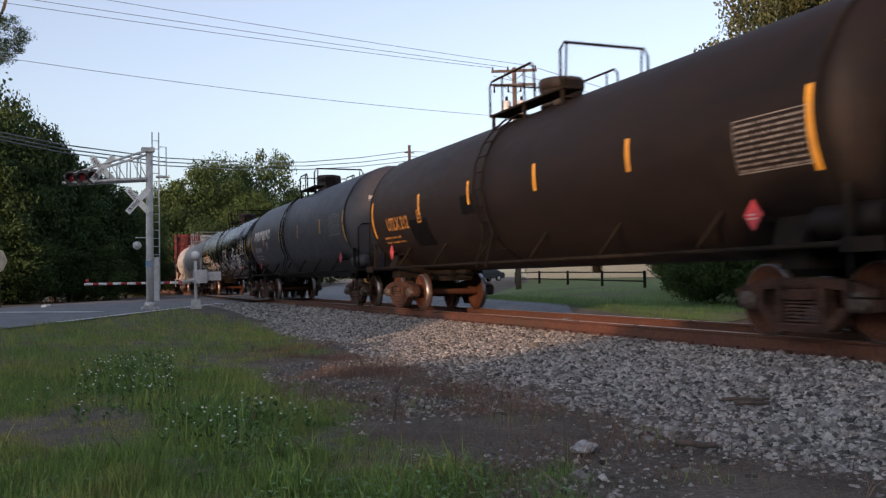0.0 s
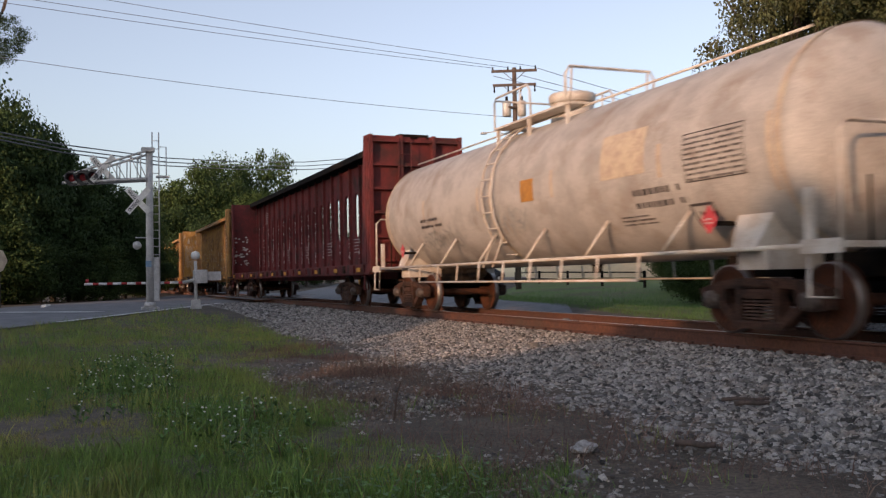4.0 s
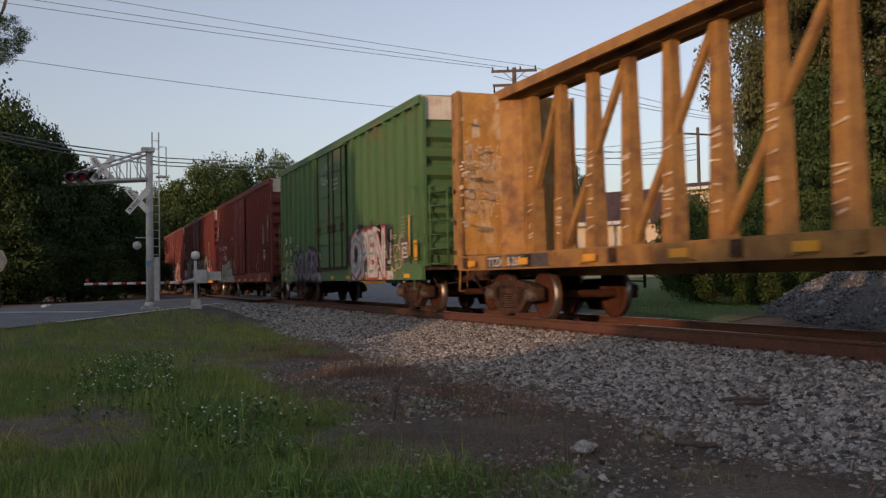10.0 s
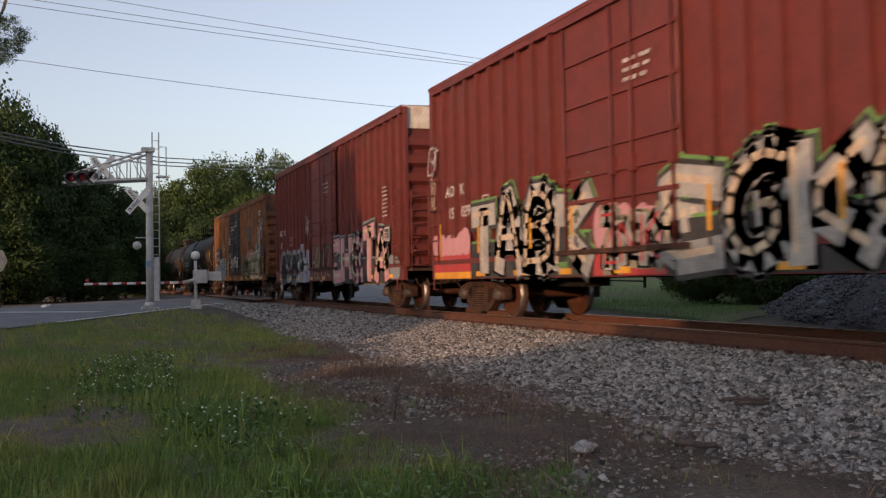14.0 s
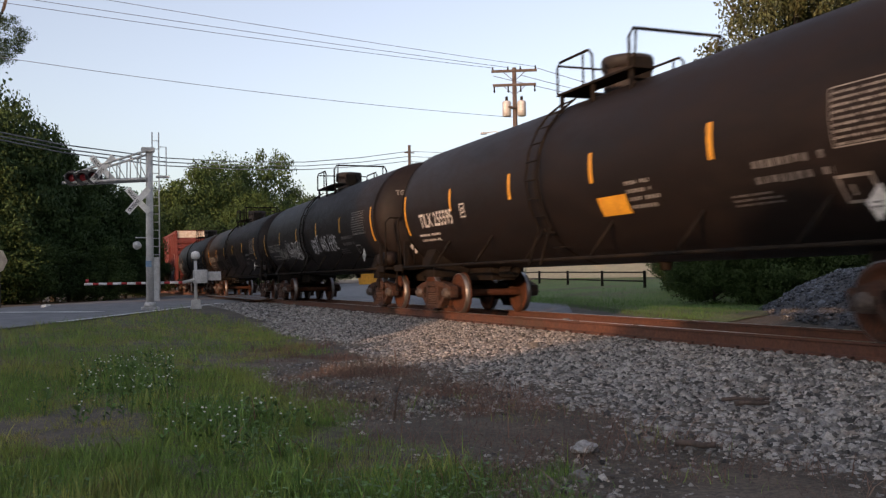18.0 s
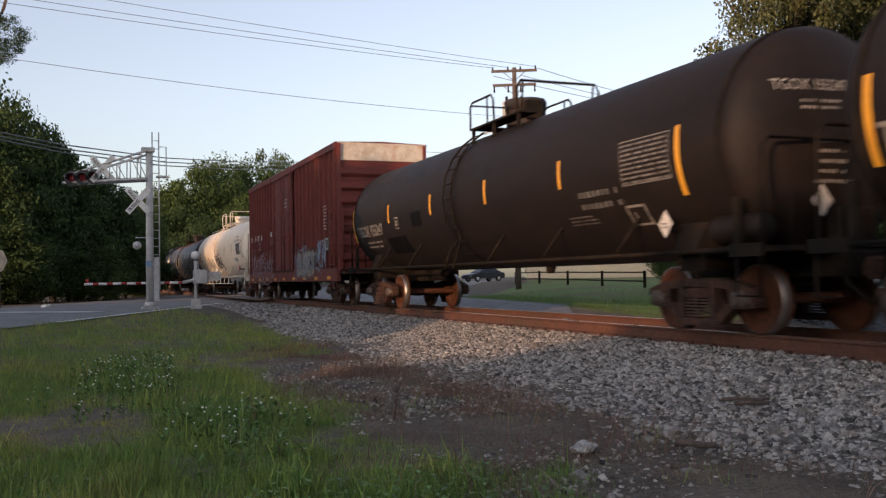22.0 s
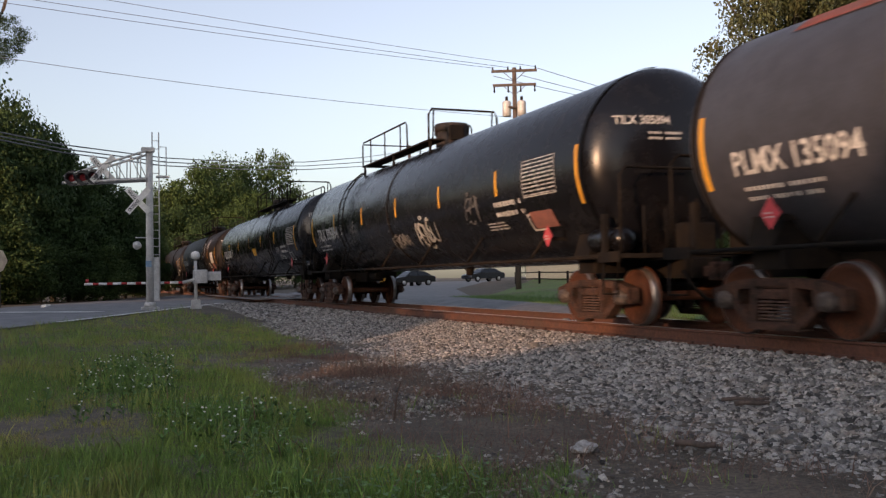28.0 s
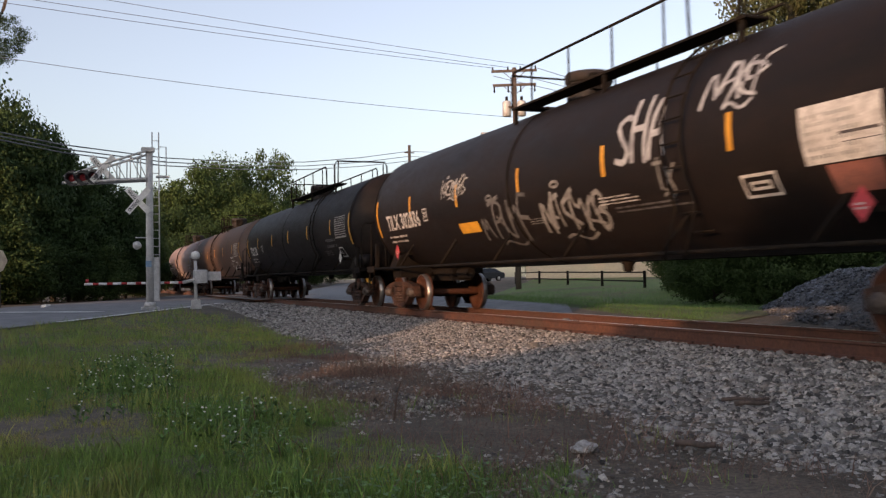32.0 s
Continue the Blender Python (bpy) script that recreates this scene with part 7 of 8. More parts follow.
        for y, z, w, h in ((-1.1, 3.82, 0.2, 0.3), (-1.05, 4.05, 0.1, 0.22), (-0.5, 3.8, 0.13, 0.3), (-0.32, 3.85, 0.16, 0.42), (-0.52, 4.45, 0.1, 0.16), (-0.5, 4.66, 0.12, 0.1), (-1.2, 3.5, 0.12, 0.2)):
            g.poly([(xx, y, z), (xx, y + w, z + 0.03), (xx, y + w * 0.9, z + h), (xx, y + w * 0.1, z + h * 0.85)])
        for k in range(330):
            y, z = rnd.uniform(-1.28, -0.2), 1.95 + 1.7 * rnd.betavariate(1.6, 1.4)
            w, h, e = rnd.uniform(0.012, 0.035), rnd.uniform(0.04, 0.2), rnd.uniform(-0.05, 0.05)
            if k % 3 == 0:
                w, h = rnd.uniform(0.05, 0.13), rnd.uniform(0.015, 0.035)
            g.poly([(xx, y, z), (xx, y + w, z + rnd.uniform(-0.01, 0.01)), (xx, y + w + e, z + h), (xx, y + e, z + h)])
        part("center_web", Geo().box(-L + 0.19, -L + 1.05, -0.1, 0.1, 1.24, top - 0.03).rings([[(-L + 0.19, -0.42, z), (-L + 0.62, -0.1, z), (-L + 0.19, -0.1, z)] for z in (1.24, top - 0.06)], smooth=False), mat, car)
        tagged(part("wrap_scrap", g, M["spray_cream"], car), "torn scraps of pale wrapping", kind="stuff")
    for k in range(10):
        u = -L + 0.9 + (2 * L - 1.8) * k / 9
        decal("reflector", rect(u - 0.2, 1.03, u + 0.2, 1.15), flat(-1.468 if not solid else -1.466), "stripe", car)
    if marks:
        decal("sill_panel", rect(-L + 1.5, 0.98, -L + 4.2, 1.22), flat(-1.405), "mark_dark", car)
        decal("reporting_mark", text(marks, -L + 1.6, 1.02, 0.24, 0.02, 1.1), flat(-1.41), "mark", car)
    return car


def build_train():
    T = tank_car
    T("black tank car with a grimy shell", 11.4, -3.1, 2.05, M["black_tank"], R=1.56, zc=2.56)
    T("black tank car with orange lettering and white data panel", -7.23, -21.84, 2.05, M["brown_tank"], R=1.59, zc=2.57, style="mid", stripes=4, step=(1.5, 2.95), words=False, block_at=(0.4, -0.3), marks="UTLX 212", mark_size=0.45, mark_u=1.9, mark_mat="mark_orange", block_mat="mark_dim", placard="placard_red", head="UTLX", patches=[(-5.2, -0.9, 1.2, 0.7), (-1.9, -0.3, 0.8, 0.4)])
    T("plain grey tank car with a pale name panel", -25.94, -40.4, 1.9, M["gray_tank"], R=1.66, zc=2.60, marks="PROX 44146", mark_size=0.3, mark_u=1.6, stripes=4, step=(1.65, 3.3), block_mat="mark_dim", words=False, placard="placard_red", head="PROX 44146",
      tags=[(kind, -6.95 + 0.59 * k + a, 0.12 + b, w, h, 0, "mark") for k in range(6) for kind, a, b, w, h in (("rect", 0.0, 0.0, 0.14, 0.4), ("rect", 0.12, 0.27, 0.32, 0.13), ("rect", 0.3, 0.0 if k % 2 else 0.12, 0.13, 0.28))])
    T("black tank car with white scrawled graffiti", -44.16, -59.34, 2.0, M["black_tank"], R=1.56, zc=2.56, marks="GATX 224665", placard="placard_red", head="GATX",
      tags=[("scrawl", -8.4, -0.32, 1.0, 0.3, 3, "spray_white"), ("scrawl", -6.8, -0.95, 2.0, 0.3, 12, "spray_white"), ("scrawl", -5.2, -1.0, 1.6, 0.75, 4, "spray_white"), ("scrawl", -3.2, -1.02, 1.4, 0.5, 5, "spray_white"), ("scrawl", -1.55, -1.08, 1.6, 0.62, 6, "spray_white"), ("scrawl", 0.74, -0.5, 1.35, 0.66, 7, "spray_white"), ("lines", 1.15, -0.95, 1.05, 0.36, 4, "mark"), ("lines", 3.0, -0.75, 0.75, 0.26, 3, "mark"),
            ("scrawl", 2.65, -0.45, 0.9, 0.42, 8, "spray_purple"), ("scrawl", 2.2, -0.98, 1.05, 0.34, 9, "spray_white"), ("scrawl", 3.75, -0.85, 2.0, 0.95, 10, "spray_white"), ("scrawl", 6.0, 0.6, 1.0, 0.6, 11, "spray_purple")])
    T("dirty white tank car with rust streaks", -63.84, -76.95, 2.2, M["dirty_tank"], R=1.42, zc=2.43, style="lpg", rail_mat="white_rail", marks="", mark_mat="mark_dark", stripe_mat="spray_cream", placard="placard_red",
      tags=[("scrawl", -5.0, -0.9, 2.2, 0.5, 21, "spray_grey"), ("scrawl", -1.2, -0.7, 1.8, 0.6, 22, "spray_grey"), ("rect", 0.6, -0.1, 0.5, 0.4, 0, "mark_orange"), ("rect", 3.4, 0.0, 1.2, 0.7, 0, "spray_cream"), ("lines", -4.8, -0.3, 1.4, 0.3, 2, "mark_dark")])
    centerbeam_car("red centerbeam flatcar with oval openings in its beam", -82.89, -100.79, 4.0, M["red_beam"], 12.4, top=4.9, solid=True, seed=5)
    centerbeam_car("worn yellow centerbeam flatcar with open truss posts", -107.86, -127.15, 3.2, M["yellow_beam"], 11.57, seed=7, first=0.1, marks="TTZX 88888")
    centerbeam_car("yellow centerbeam flatcar with torn wrapping on posts", -133.44, -152.49, 3.0, M["yellow_beam"], 11.48, seed=8, first=-0.73, marks="TTZX 86 260")
    box_car("green boxcar with red and white painted letters", -158.18, -170.8, 2.7, M["green_box"], marks=[("CR", -7.2, 2.22), ("LE", -6.38, 2.24), ("119", -7.2, 1.74), ("76", -6.33, 1.75), ("9", -5.42, 1.75)], posts=0.78, wide=True, L=8.06, top=5.2,
            art=[("blobs", 1.9, 1.15, 4.0, 1.25, 5, ("spray_black", "spray_black", "spray_black")), ("rect", 2.2, 0.80, 3.8, 0.22, 0, "spray_white"), ("bold", 2.12, 0.96, 0.775, 1.62, "OPEN", [(0.12, "spray_black"), (0.10, "spray_red"), (0.062, "spray_white"), (-0.02, "spray_aqua")]), ("hand", 2.35, 1.05, 3.6, 1.2, "OPEN", "spray_white"),
                 ("blobs", -5.7, 0.80, 4.2, 1.15, 6, ("spray_black", "spray_lilac", "spray_grey")), ("scrawl", -4.9, 1.0, 3.0, 0.9, 35, "spray_purple"), ("scrawl", -1.34, 3.9, 1.0, 0.7, 31, "spray_white"), ("rect", 6.62, 1.20, 0.62, 0.62, 0, "mark_dark"), ("frame", 6.72, 1.32, 0.42, 0.38, 0, "mark"), ("rect", 7.22, 1.36, 0.09, 1.0, 0, "stripe"), ("rect", 7.58, 1.25, 0.24, 0.48, 0, "stripe"), ("lines", 6.66, 1.95, 0.5, 0.45, 5, "spray_olive"),
                 ("rect", -7.83, 1.14, 0.2, 0.42, 0, "stripe"), ("rect", -7.47, 1.36, 0.1, 0.9, 0, "stripe"), ("rect", -5.76, 1.0, 0.1, 0.55, 0, "stripe"), ("rect", 2.0, 0.98, 0.1, 0.5, 0, "stripe"), ("rect", 5.82, 1.0, 0.12, 0.6, 0, "stripe"), ("scrawl", -7.15, 1.1, 0.5, 0.4, 36, "spray_white"), ("scrawl", -6.35, 1.05, 0.6, 0.4, 37, "spray_cream"),
                 ("fine", 5.9, 1.0, 0.75, 0.8, 33, "spray_cream"), ("wall", 5.6, 0.98, 1.2, 1.0, 0, "spray_olive")])
    box_car("red boxcar with pale aqua graffiti low on its side", -176.09, -189.09, 2.75, M["red_box"], marks=[("YK", -7.1, 2.55), ("R", -6.1, 2.55), ("200", -5.6, 2.55), ("49", -4.75, 2.55)], top=5.21, shift=-0.18,
            art=[("cloud", -6.4, 0.80, 4.6, 0.75, 3, "spray_aqua"), ("blobs", -6.3, 0.95, 4.3, 0.98, "INSTUE", ("spray_aqua", "spray_grey", "spray_aqua")), ("scrawl", -5.5, 2.02, 1.3, 0.22, 46, "spray_white"), ("over", -2.75, 1.55, 0.75, 0.45, 0, "red_plate"), ("rect", -2.45, 2.72, 0.2, 0.16, 0, "spray_white"), ("rect", -2.5, 3.0, 0.16, 0.16, 0, "spray_white"),
                 ("over", -4.95, 1.35, 0.09, 0.6, 0, "stripe"), ("over", -2.9, 1.5, 0.08, 0.55, 0, "stripe"), ("rect", 2.6, 1.15, 0.07, 0.42, 0, "mark_orange"), ("rect", 4.6, 1.2, 0.07, 0.45, 0, "mark_orange"),
                 ("tower", 7.25, 2.55, 0.34, 1.5, "DURL", "spray_white"), ("scrawl", 5.05, 0.86, 0.65, 0.26, 42, "spray_pink"), ("lines", 5.05, 1.15, 0.35, 0.3, 3, "mark_dim"), ("scrawl", 6.55, 1.72, 0.5, 0.2, 47, "spray_white"), ("scrawl", -7.7, 3.3, 0.5, 0.7, 43, "spray_white"), ("lines", 4.9, 1.6, 0.5, 0.5, 5, "panel_red")])
    box_car("red boxcar with large grey graffiti letters", -194.64, -206.89, 2.75, M["red_box"], marks=[("AO", -7.0, 2.56), ("K", -6.2, 2.56), ("15", -6.86, 2.08), ("039", -6.14, 2.08)], band_words="EXCESS HEIGHT",
            art=[("cloud", -7.75, 1.28, 2.0, 0.62, 7, "spray_pink"), ("rect", -7.75, 0.93, 2.05, 0.42, 0, "spray_red"), ("rect", -7.75, 0.79, 2.05, 0.14, 0, "stripe"), ("cloud", 5.8, 1.28, 2.0, 0.62, 7, "spray_pink"), ("rect", 5.8, 0.93, 2.05, 0.42, 0, "spray_red"), ("rect", 5.8, 0.79, 2.05, 0.14, 0, "stripe"), ("cloud", -0.7, 1.2, 2.0, 0.75, 5, "spray_pink"), ("rect", -0.8, 0.80, 2.1, 0.5, 0, "spray_red"), ("blobs", -0.6, 0.9, 1.6, 0.9, 3, ("spray_olive", "spray_grey", "spray_red")),
                 ("blobs", -5.65, 0.80, 4.75, 1.72, "TABK", ("spray_black", "spray_grey", "spray_cream", "spray_green")), ("blobs", 1.1, 0.80, 4.75, 1.85, "EGKO", ("spray_black", "spray_grey", "spray_cream", "spray_green")),
                 ("over", -5.3, 1.3, 0.08, 0.55, 0, "stripe"), ("over", -3.0, 1.3, 0.08, 0.55, 0, "stripe"), ("over", -1.5, 1.45, 0.08, 0.55, 0, "stripe"), ("over", 2.0, 1.35, 0.08, 0.6, 0, "stripe"), ("over", 4.2, 1.35, 0.08, 0.6, 0, "stripe"), ("over", -7.35, 1.2, 0.06, 0.8, 0, "stripe"), ("over", 7.0, 1.2, 0.06, 0.8, 0, "stripe"),
                 ("scrawl", -8.0, 3.2, 0.5, 0.5, 55, "spray_white"), ("fine", -7.95, 2.3, 0.3, 0.8, 56, "spray_cream")])
    box_car("red boxcar with pink graffiti on its side", -212.4, -224.85, 2.7, M["red_box"], marks=[("AO", -7.0, 2.56), ("K", -6.2, 2.56), ("15", -6.86, 2.08)],
            art=[("cloud", 6.3, 0.80, 1.3, 0.85, 9, "spray_aqua"), ("blobs", 1.1, 0.70, 5.6, 1.7, "ZHETA", ("spray_black", "spray_pink", "spray_cream", "spray_aqua")), ("cloud", -7.0, 0.75, 4.9, 1.0, 4, "spray_lilac"), ("blobs", -6.8, 0.75, 4.6, 1.35, "BMBNH", ("spray_lilac", "spray_grey", "spray_black")), ("rect", 6.3, 1.35, 0.4, 0.35, 0, "mark_dark"),
                 ("scrawl", -1.6, 0.95, 2.4, 1.0, 51, "spray_olive"), ("scrawl", -2.5, 2.2, 0.4, 0.9, 52, "spray_white")])
    box_car("rusty orange boxcar with a black door and graffiti", -230.36, -242.97, 2.5, M["orange_box"], door="black", posts=1.05, wide=True, band=False, sill=0.86, top=4.64, shift=-0.3,
            art=[("wall", -6.6, 3.5, 1.6, 0.75, 0, "purple_patch"), ("wall", -5.7, 2.85, 2.1, 0.58, 0, "purple_patch"), ("wall", -7.3, 3.75, 0.7, 0.3, 0, "purple_patch"), ("wall", -3.4, 3.2, 0.9, 0.4, 0, "purple_patch"), ("wall", -3.1, 2.3, 1.0, 0.4, 0, "purple_patch"), ("wall", 3.6, 3.2, 1.6, 0.6, 0, "purple_patch"), ("wall", 5.6, 2.7, 1.2, 0.5, 0, "purple_patch"),
                 ("rect", -7.42, 2.33, 1.72, 0.38, 0, "mark_dark"), ("rect", -7.34, 1.95, 1.62, 0.38, 0, "mark_dark"), ("text", -7.3, 2.38, 1.25, 0.3, "A B O X", "mark"), ("text", -7.1, 1.98, 1.15, 0.3, "518 99", "mark"),
                 ("blobs", -7.75, 0.92, 2.0, 0.85, 5, ("spray_cream", "spray_white", "spray_blue")), ("blobs", -5.9, 0.95, 2.2, 1.3, 3, ("spray_white", "spray_cream", "spray_blue")), ("rect", -4.47, 1.42, 0.55, 0.46, 0, "mark_dark"), ("rect", -7.2, 1.62, 0.45, 0.26, 0, "mark_orange"), ("fine", -3.5, 1.2, 1.2, 0.9, 64, "spray_cream"), ("fine", -7.6, 0.95, 3.8, 0.8, 67, "spray_blue"), ("fine", -6.0, 1.0, 2.2, 1.1, 68, "mark_dark"), ("fine", -4.9, 2.3, 0.9, 0.6, 65, "spray_cream"),
                 ("blobs", 1.7, 0.95, 5.4, 1.2, "CUFFS", ("spray_cream", "spray_olive", "spray_olive")), ("cloud", 3.0, 1.9, 2.2, 0.5, 8, "spray_pinkish"),
                 ("rect", 3.2, 2.7, 1.0, 0.7, 0, "mark_dark"),
                 ("scrawl", 6.3, 2.2, 0.7, 1.5, 62, "spray_white"), ("rect", 6.9, 1.75, 0.55, 0.6, 0, "mark_dark"), ("rect", 5.5, 2.1, 0.3, 0.4, 0, "spray_blue"), ("rect", 6.95, 1.35, 0.5, 0.3, 0, "stripe")],
            door_art=[("scrawl", -1.15, 1.52, 2.3, 0.5, 66, "mark"), ("lines", -0.95, 3.42, 1.4, 0.32, 2, "mark"), ("lines", -1.7, 2.75, 0.62, 0.52, 4, "mark"), ("lines", 0.2, 2.05, 0.5, 0.14, 1, "mark"), ("lines", -1.55, 2.12, 0.6, 0.22, 2, "mark"), ("lines", -0.8, 1.36, 0.9, 0.1, 1, "mark")])
    T("dusty brown-black tank car with a yellow panel", -247.85, -261.77, 2.1, M["brown_tank"], marks="TILX 255595", mark_size=0.45, mark_u=1.7, stripes=4, step=(1.1, 2.95), block_mat="mark_dim", head="TILX 255595", tags=[("rect", 1.15, -0.68, 0.8, 0.32, 0, "stripe"), ("lines", 2.0, -0.62, 0.8, 0.5, 4, "mark_dim")])
    T("dusty brown tank car with white scrawled words", -265.99, -279.62, 2.05, M["brown_tank"], marks="TGOX 155127", head="TGOX 155127", mark_mat="mark_dim", mark_size=0.43, mark_u=0.85, step=(1.02, 3.05), block_at=(-0.45, -0.12), block_mat="mark_dim", ends=(-8.3, 7.35),
      tags=[("hand", 0.2, -0.62, 3.3, 0.5, "BEAT WAS HERE", "spray_white"), ("scrawl", -5.6, -0.75, 1.5, 0.42, 72, "mark_dim"), ("scrawl", -3.8, -0.72, 2.0, 0.62, 71, "spray_white")])
    T("dusty brown tank car with dark repainted patches", -283.68, -298.69, 2.1, M["brown_tank"], marks="TGOX 155195", head="TGOX 155195", mark_mat="mark_dim", mark_size=0.43, mark_u=0.85, step=(1.02, 3.05), block_at=(-0.45, -0.12), block_mat="mark_dim", ends=(-8.3, 7.35), patches=[(-5.4, -0.95, 2.4, 0.6), (0.0, -0.8, 1.8, 0.6), (4.2, -0.6, 1.6, 0.6)])
    T("dusty brown tank car with a rust-stained head", -302.88, -317.22, 2.2, M["brown_tank"], marks="TGOX 155247", head="TGOX 155247", mark_mat="mark_dim", mark_size=0.43, mark_u=0.85, step=(1.02, 3.05), block_at=(-0.45, -0.12), block_mat="mark_dim", ends=(-8.3, 7.35), patches=[(-5.6, -1.0, 1.5, 0.5), (-3.4, -0.3, 0.7, 0.35)])
    box_car("red boxcar with peeling pale graffiti low down", -321.95, -334.22, 2.4, M["red_box"], marks=[("YK", -7.4, 2.6), ("R", -6.4, 2.6), ("201", -5.85, 2.6), ("24", -5.05, 2.6)], shift=-0.16,
            art=[("blobs", 2.2, 0.98, 2.6, 0.95, "BUSES", ("panel_red", "spray_cream", "spray_grey")), ("fine", 2.3, 1.0, 2.5, 0.9, 81, "spray_blue"), ("fine", 2.2, 1.0, 2.6, 0.6, 82, "spray_grey"), ("scrawl", 5.1, 1.25, 1.2, 0.85, 83, "spray_blue"), ("fine", 5.2, 1.2, 1.1, 0.9, 89, "spray_blue"), ("fine", -7.2, 0.85, 4.9, 1.1, 84, "spray_lilac"), ("fine", -6.8, 0.85, 4.4, 1.0, 85, "panel_red"), ("fine", 1.7, 1.0, 0.7, 0.9, 88, "spray_lilac"), ("rect", -2.85, 2.66, 0.3, 0.2, 0, "spray_white"), ("scrawl", -2.8, 2.3, 0.35, 0.25, 87, "mark_dim")])
    T("cream white tank car with black scrawled graffiti", -339.01, -355.54, 2.1, M["white_tank"], style="lpg", rail_mat="white_rail", zc=2.62, marks="AGFX 220011", mark_mat="mark_dark", stripe_mat="rust_top", placard="placard_red",
      step=(3.05, 2.5), ends=(-8.6, 8.5), mark_size=0.24, mark_u=1.75, tags=[("scrawl", -5.1, -1.0, 1.8, 0.75, 91, "spray_grey"), ("scrawl", -3.4, -1.05, 1.8, 0.7, 94, "mark_dim"), ("scrawl", -1.55, -0.85, 1.5, 0.72, 92, "mark_dark"), ("scrawl", -0.2, -0.9, 1.4, 0.78, 95, "mark_dark"), ("scrawl", -1.4, -0.8, 2.5, 0.6, 96, "spray_black"), ("rect", 5.9, -0.62, 1.0, 0.2, 0, "spray_grey"), ("lines", 6.25, -0.75, 0.5, 0.12, 3, "mark_dark"), ("scrawl", -8.7, -0.3, 1.2, 0.35, 93, "placard_red"), ("rect", 7.0, -0.26, 1.2, 0.56, 0, "mark_dark"), ("lines", 7.06, -0.22, 1.08, 0.48, 8, "spray_grey"), ("text", 6.62, 0.40, 0.72, 0.16, "LIQUEFIED PETROLEUM GAS", "mark_dark"), ("text", 6.7, 0.60, 0.72, 0.16, "NON-ODORIZED", "mark_dark"), ("rect", -4.1, -0.35, 0.5, 0.2, 0, "mark_orange")], block=False)
    T("dark grey tank car with a rust-red top", -359.76, -377.01, 2.1, M["gray_tank"], marks="PLMX 135094", mark_size=0.42, stripes=4, step=(2.0, 3.2), head="PLMX", placard="placard_red",
      tags=[("scrawl", -5.7, -0.15, 1.7, 0.8, 101, "spray_white"), ("scrawl", -3.2, -0.3, 2.8, 0.7, 102, "spray_olive"), ("rect", 3.5, 0.3, 0.35, 0.4, 0, "spray_white"), ("rect", 5.4, 0.3, 0.35, 0.4, 0, "spray_white"), ("rect", -8.3, 1.5, 16.6, 0.9, 0, "rust_top")])
    T("glossy black tank car with yellow reflective strips", -381.3, -398.44, 1.9, M["black_tank"], R=1.59, zc=2.62, style="far", block_at=(-0.3, -0.12), step=(-0.1, 3.0), marks="TILX 305894", stripes=5, placard="placard_red", head="TILX 305894",
      tags=[("scrawl", -4.5, -0.5, 0.75, 0.5, 111, "mark_faint"), ("scrawl", -0.9, -0.9, 1.2, 0.35, 112, "mark_dim"), ("scrawl", 1.0, -0.95, 1.25, 0.65, 113, "spray_grey"), ("scrawl", 4.3, -0.5, 0.7, 0.5, 114, "mark_faint"), ("rect", 7.02, -0.86, 0.85, 0.34, 0, "panel_red")])
    T("glossy black tank car with faint scrawled graffiti", -402.07, -419.86, 2.0, M["black_tank"], R=1.55, zc=2.60, style="near", block_at=(-0.15, -0.12), step=(-0.82, 3.02), ends=(-9.5, 9.0), marks="TILX 305888", stripes=5, placard="placard_red", head="TILX 305888",
      tags=[("scrawl", -6.0, -0.85, 2.0, 0.6, 121, "spray_faint"), ("scrawl", -3.6, -0.85, 2.2, 0.6, 122, "spray_faint"), ("scrawl", 1.95, -0.85, 2.3, 0.55, 123, "mark_faint"), ("rect", 0.0, -0.46, 0.85, 0.34, 0, "stripe"), ("lines", 0.1, -0.38, 0.65, 0.18, 2, "mark_orange"), ("scrawl", 5.25, -0.5, 0.7, 0.24, 124, "mark_dim"), ("scrawl", 1.0, -0.7, 0.5, 0.14, 125, "mark_dim")])
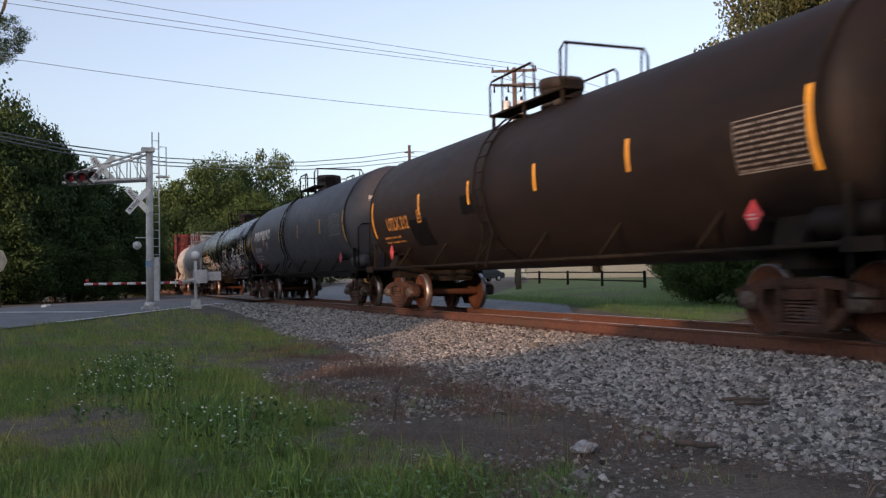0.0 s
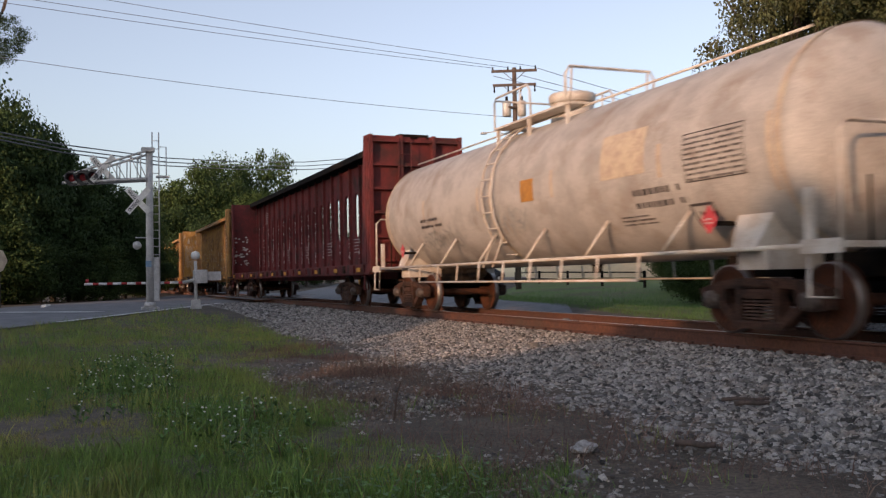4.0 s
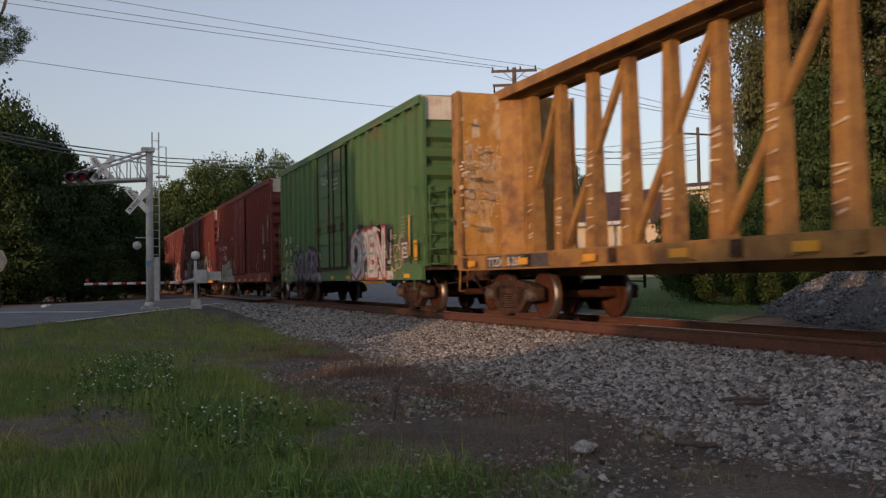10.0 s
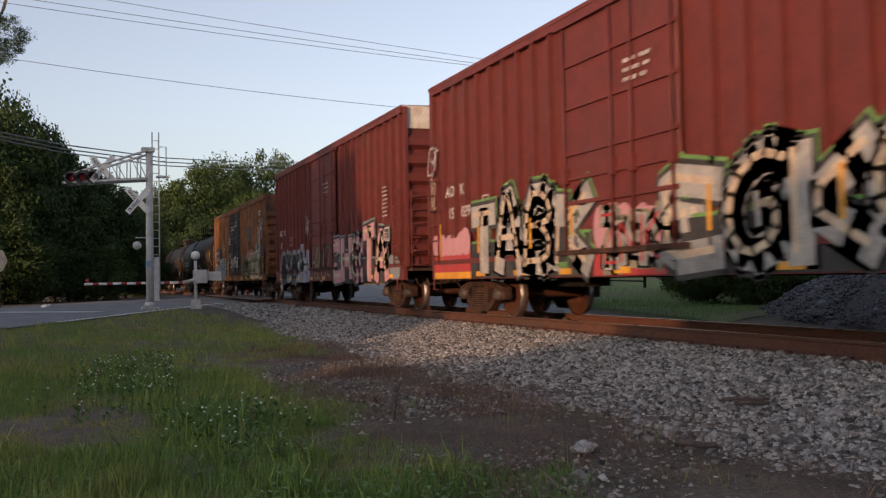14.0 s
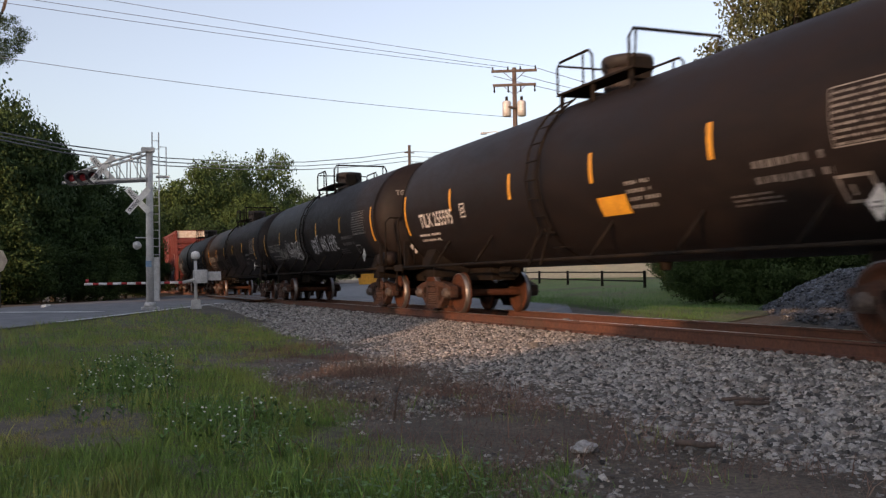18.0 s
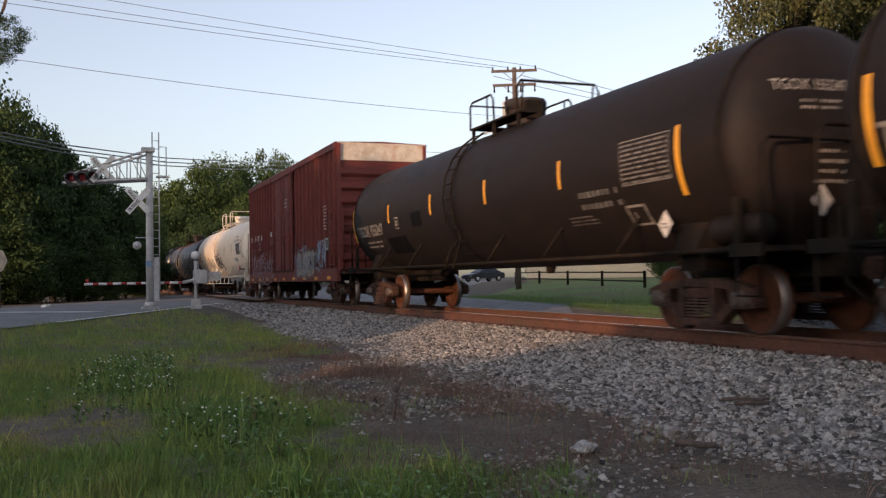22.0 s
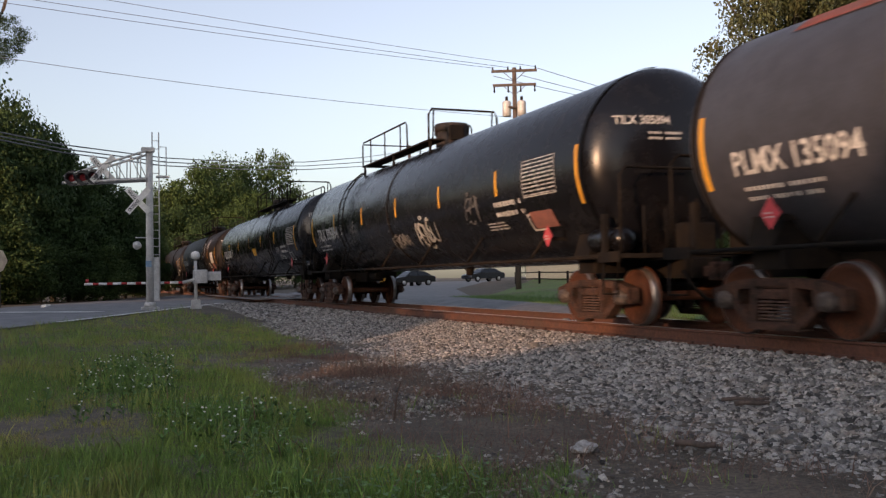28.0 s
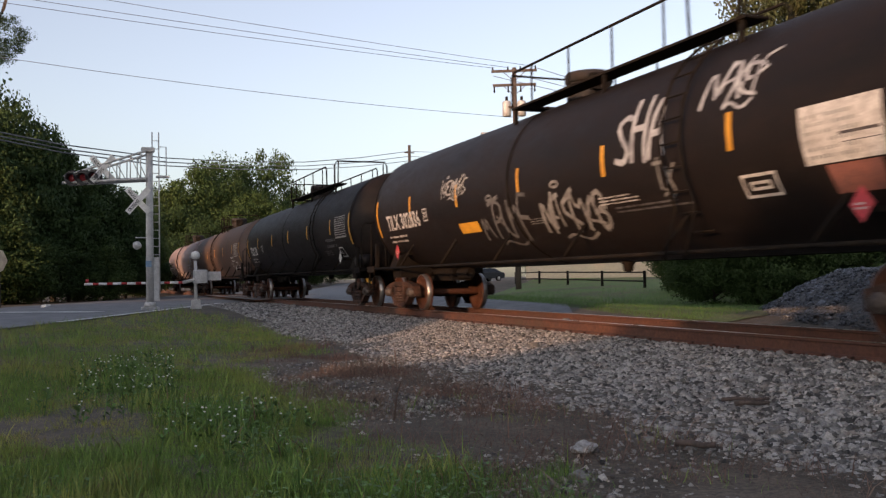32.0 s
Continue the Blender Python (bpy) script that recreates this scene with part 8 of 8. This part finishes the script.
    T("dusty brown-black tank car with white tags", -424.24, -440.85, 2.0, M["brown_tank"], R=1.54, zc=2.58, style="near", block_at=(-0.3, -0.12), step=(-0.33, 2.95), marks="TILX 302836", stripes=5, placard="placard_red", head="TILX 302836", block=False,
      tags=[("scrawl", -4.1, 0.12, 1.3, 0.42, 131, "spray_grey"), ("scrawl", -2.3, -1.0, 2.0, 0.85, 132, "mark_faint"), ("scrawl", 0.24, -1.0, 2.2, 0.85, 133, "mark_dim"), ("hand", 3.0, 0.0, 1.25, 0.85, "SHA", "spray_white"), ("scrawl", 3.9, -0.5, 0.45, 0.5, 135, "mark_dim"), ("scrawl", 5.0, 0.5, 1.2, 0.62, 134, "spray_white"),
            ("rect", 6.75, -0.46, 1.15, 0.66, 0, "mark"), ("lines", 6.82, -0.40, 1.0, 0.54, 6, "spray_grey"), ("rect", 7.3, -0.26, 0.55, 0.12, 0, "mark_dark"), ("rect", 7.02, -0.84, 0.75, 0.36, 0, "panel_red"), ("rect", -3.45, -0.72, 1.0, 0.24, 0, "stripe"),
            ("frame", 5.62, -0.76, 0.62, 0.32, 0, "mark"), ("lines", 2.3, -0.56, 1.1, 0.16, 3, "mark"), ("lines", -0.2, -0.72, 0.8, 0.14, 3, "mark_dim"), ("lines", 2.7, -0.72, 2.0, 0.14, 2, "mark_faint")])
    T("dusty dark brown tank car", -444.79, -461.4, 2.0, M["brown_tank"], style="near", marks="TILX 30", stripes=5)
    T("rusty orange-brown tank car", -465.4, -482.0, 2.0, M["rust_tank"], style="short", stripes=5)
    T("pale pinkish tank car", -486.0, -502.6, 2.0, M["pink_tank"], style="short", stripes=5)


M["rust_tank"] = material("rust_tank", (0.085, 0.05, 0.038), 0.7, second=(0.10, 0.06, 0.045), third=(0.06, 0.045, 0.04))
M["pink_tank"] = material("pink_tank", (0.27, 0.2, 0.18), 0.7, second=(0.32, 0.2, 0.17))
build_train()


def travelled(t):
    """Metres the train has gone by t seconds, slowing a little."""
    return 13.88979 * t - 0.02735 * t * t + 0.26059 * 5 * ((t - 16) / 16) ** 3


def motions():
    times = [0, 2, 4, 6, 8, 10, 12, 14, 16, 18, 20, 22, 24, 26, 28, 30, 32]
    for car, mid in CARS:
        walk(car, [(t, pose(mid + travelled(t), 0, 0)) for t in times])
    # wheels of 0.914 m roll with the train; all that stand alike in their trucks share one set of keys
    for (a, y, turn), obs in ROLLING.items():
        for ob in obs[:1]:
            walk(ob, [(k / FPS, pose(a, y, 0.457) @ Matrix.Rotation(travelled(k / FPS) / 0.457, 4, "Y") @ pose(0, 0, 0, 0, 0, turn)) for k in range(int(SECONDS * FPS) + 1)])
        keys = obs[0].animation_data
        for ob in obs[1:]:
            ob.rotation_mode = "QUATERNION"
            ob.animation_data_create()
            ob.animation_data.action = keys.action
            ob.animation_data.action_slot = keys.action_slot


build_signal()
build_post_sign()
build_trees()
build_poles()
build_houses()
build_far_things()


motions()
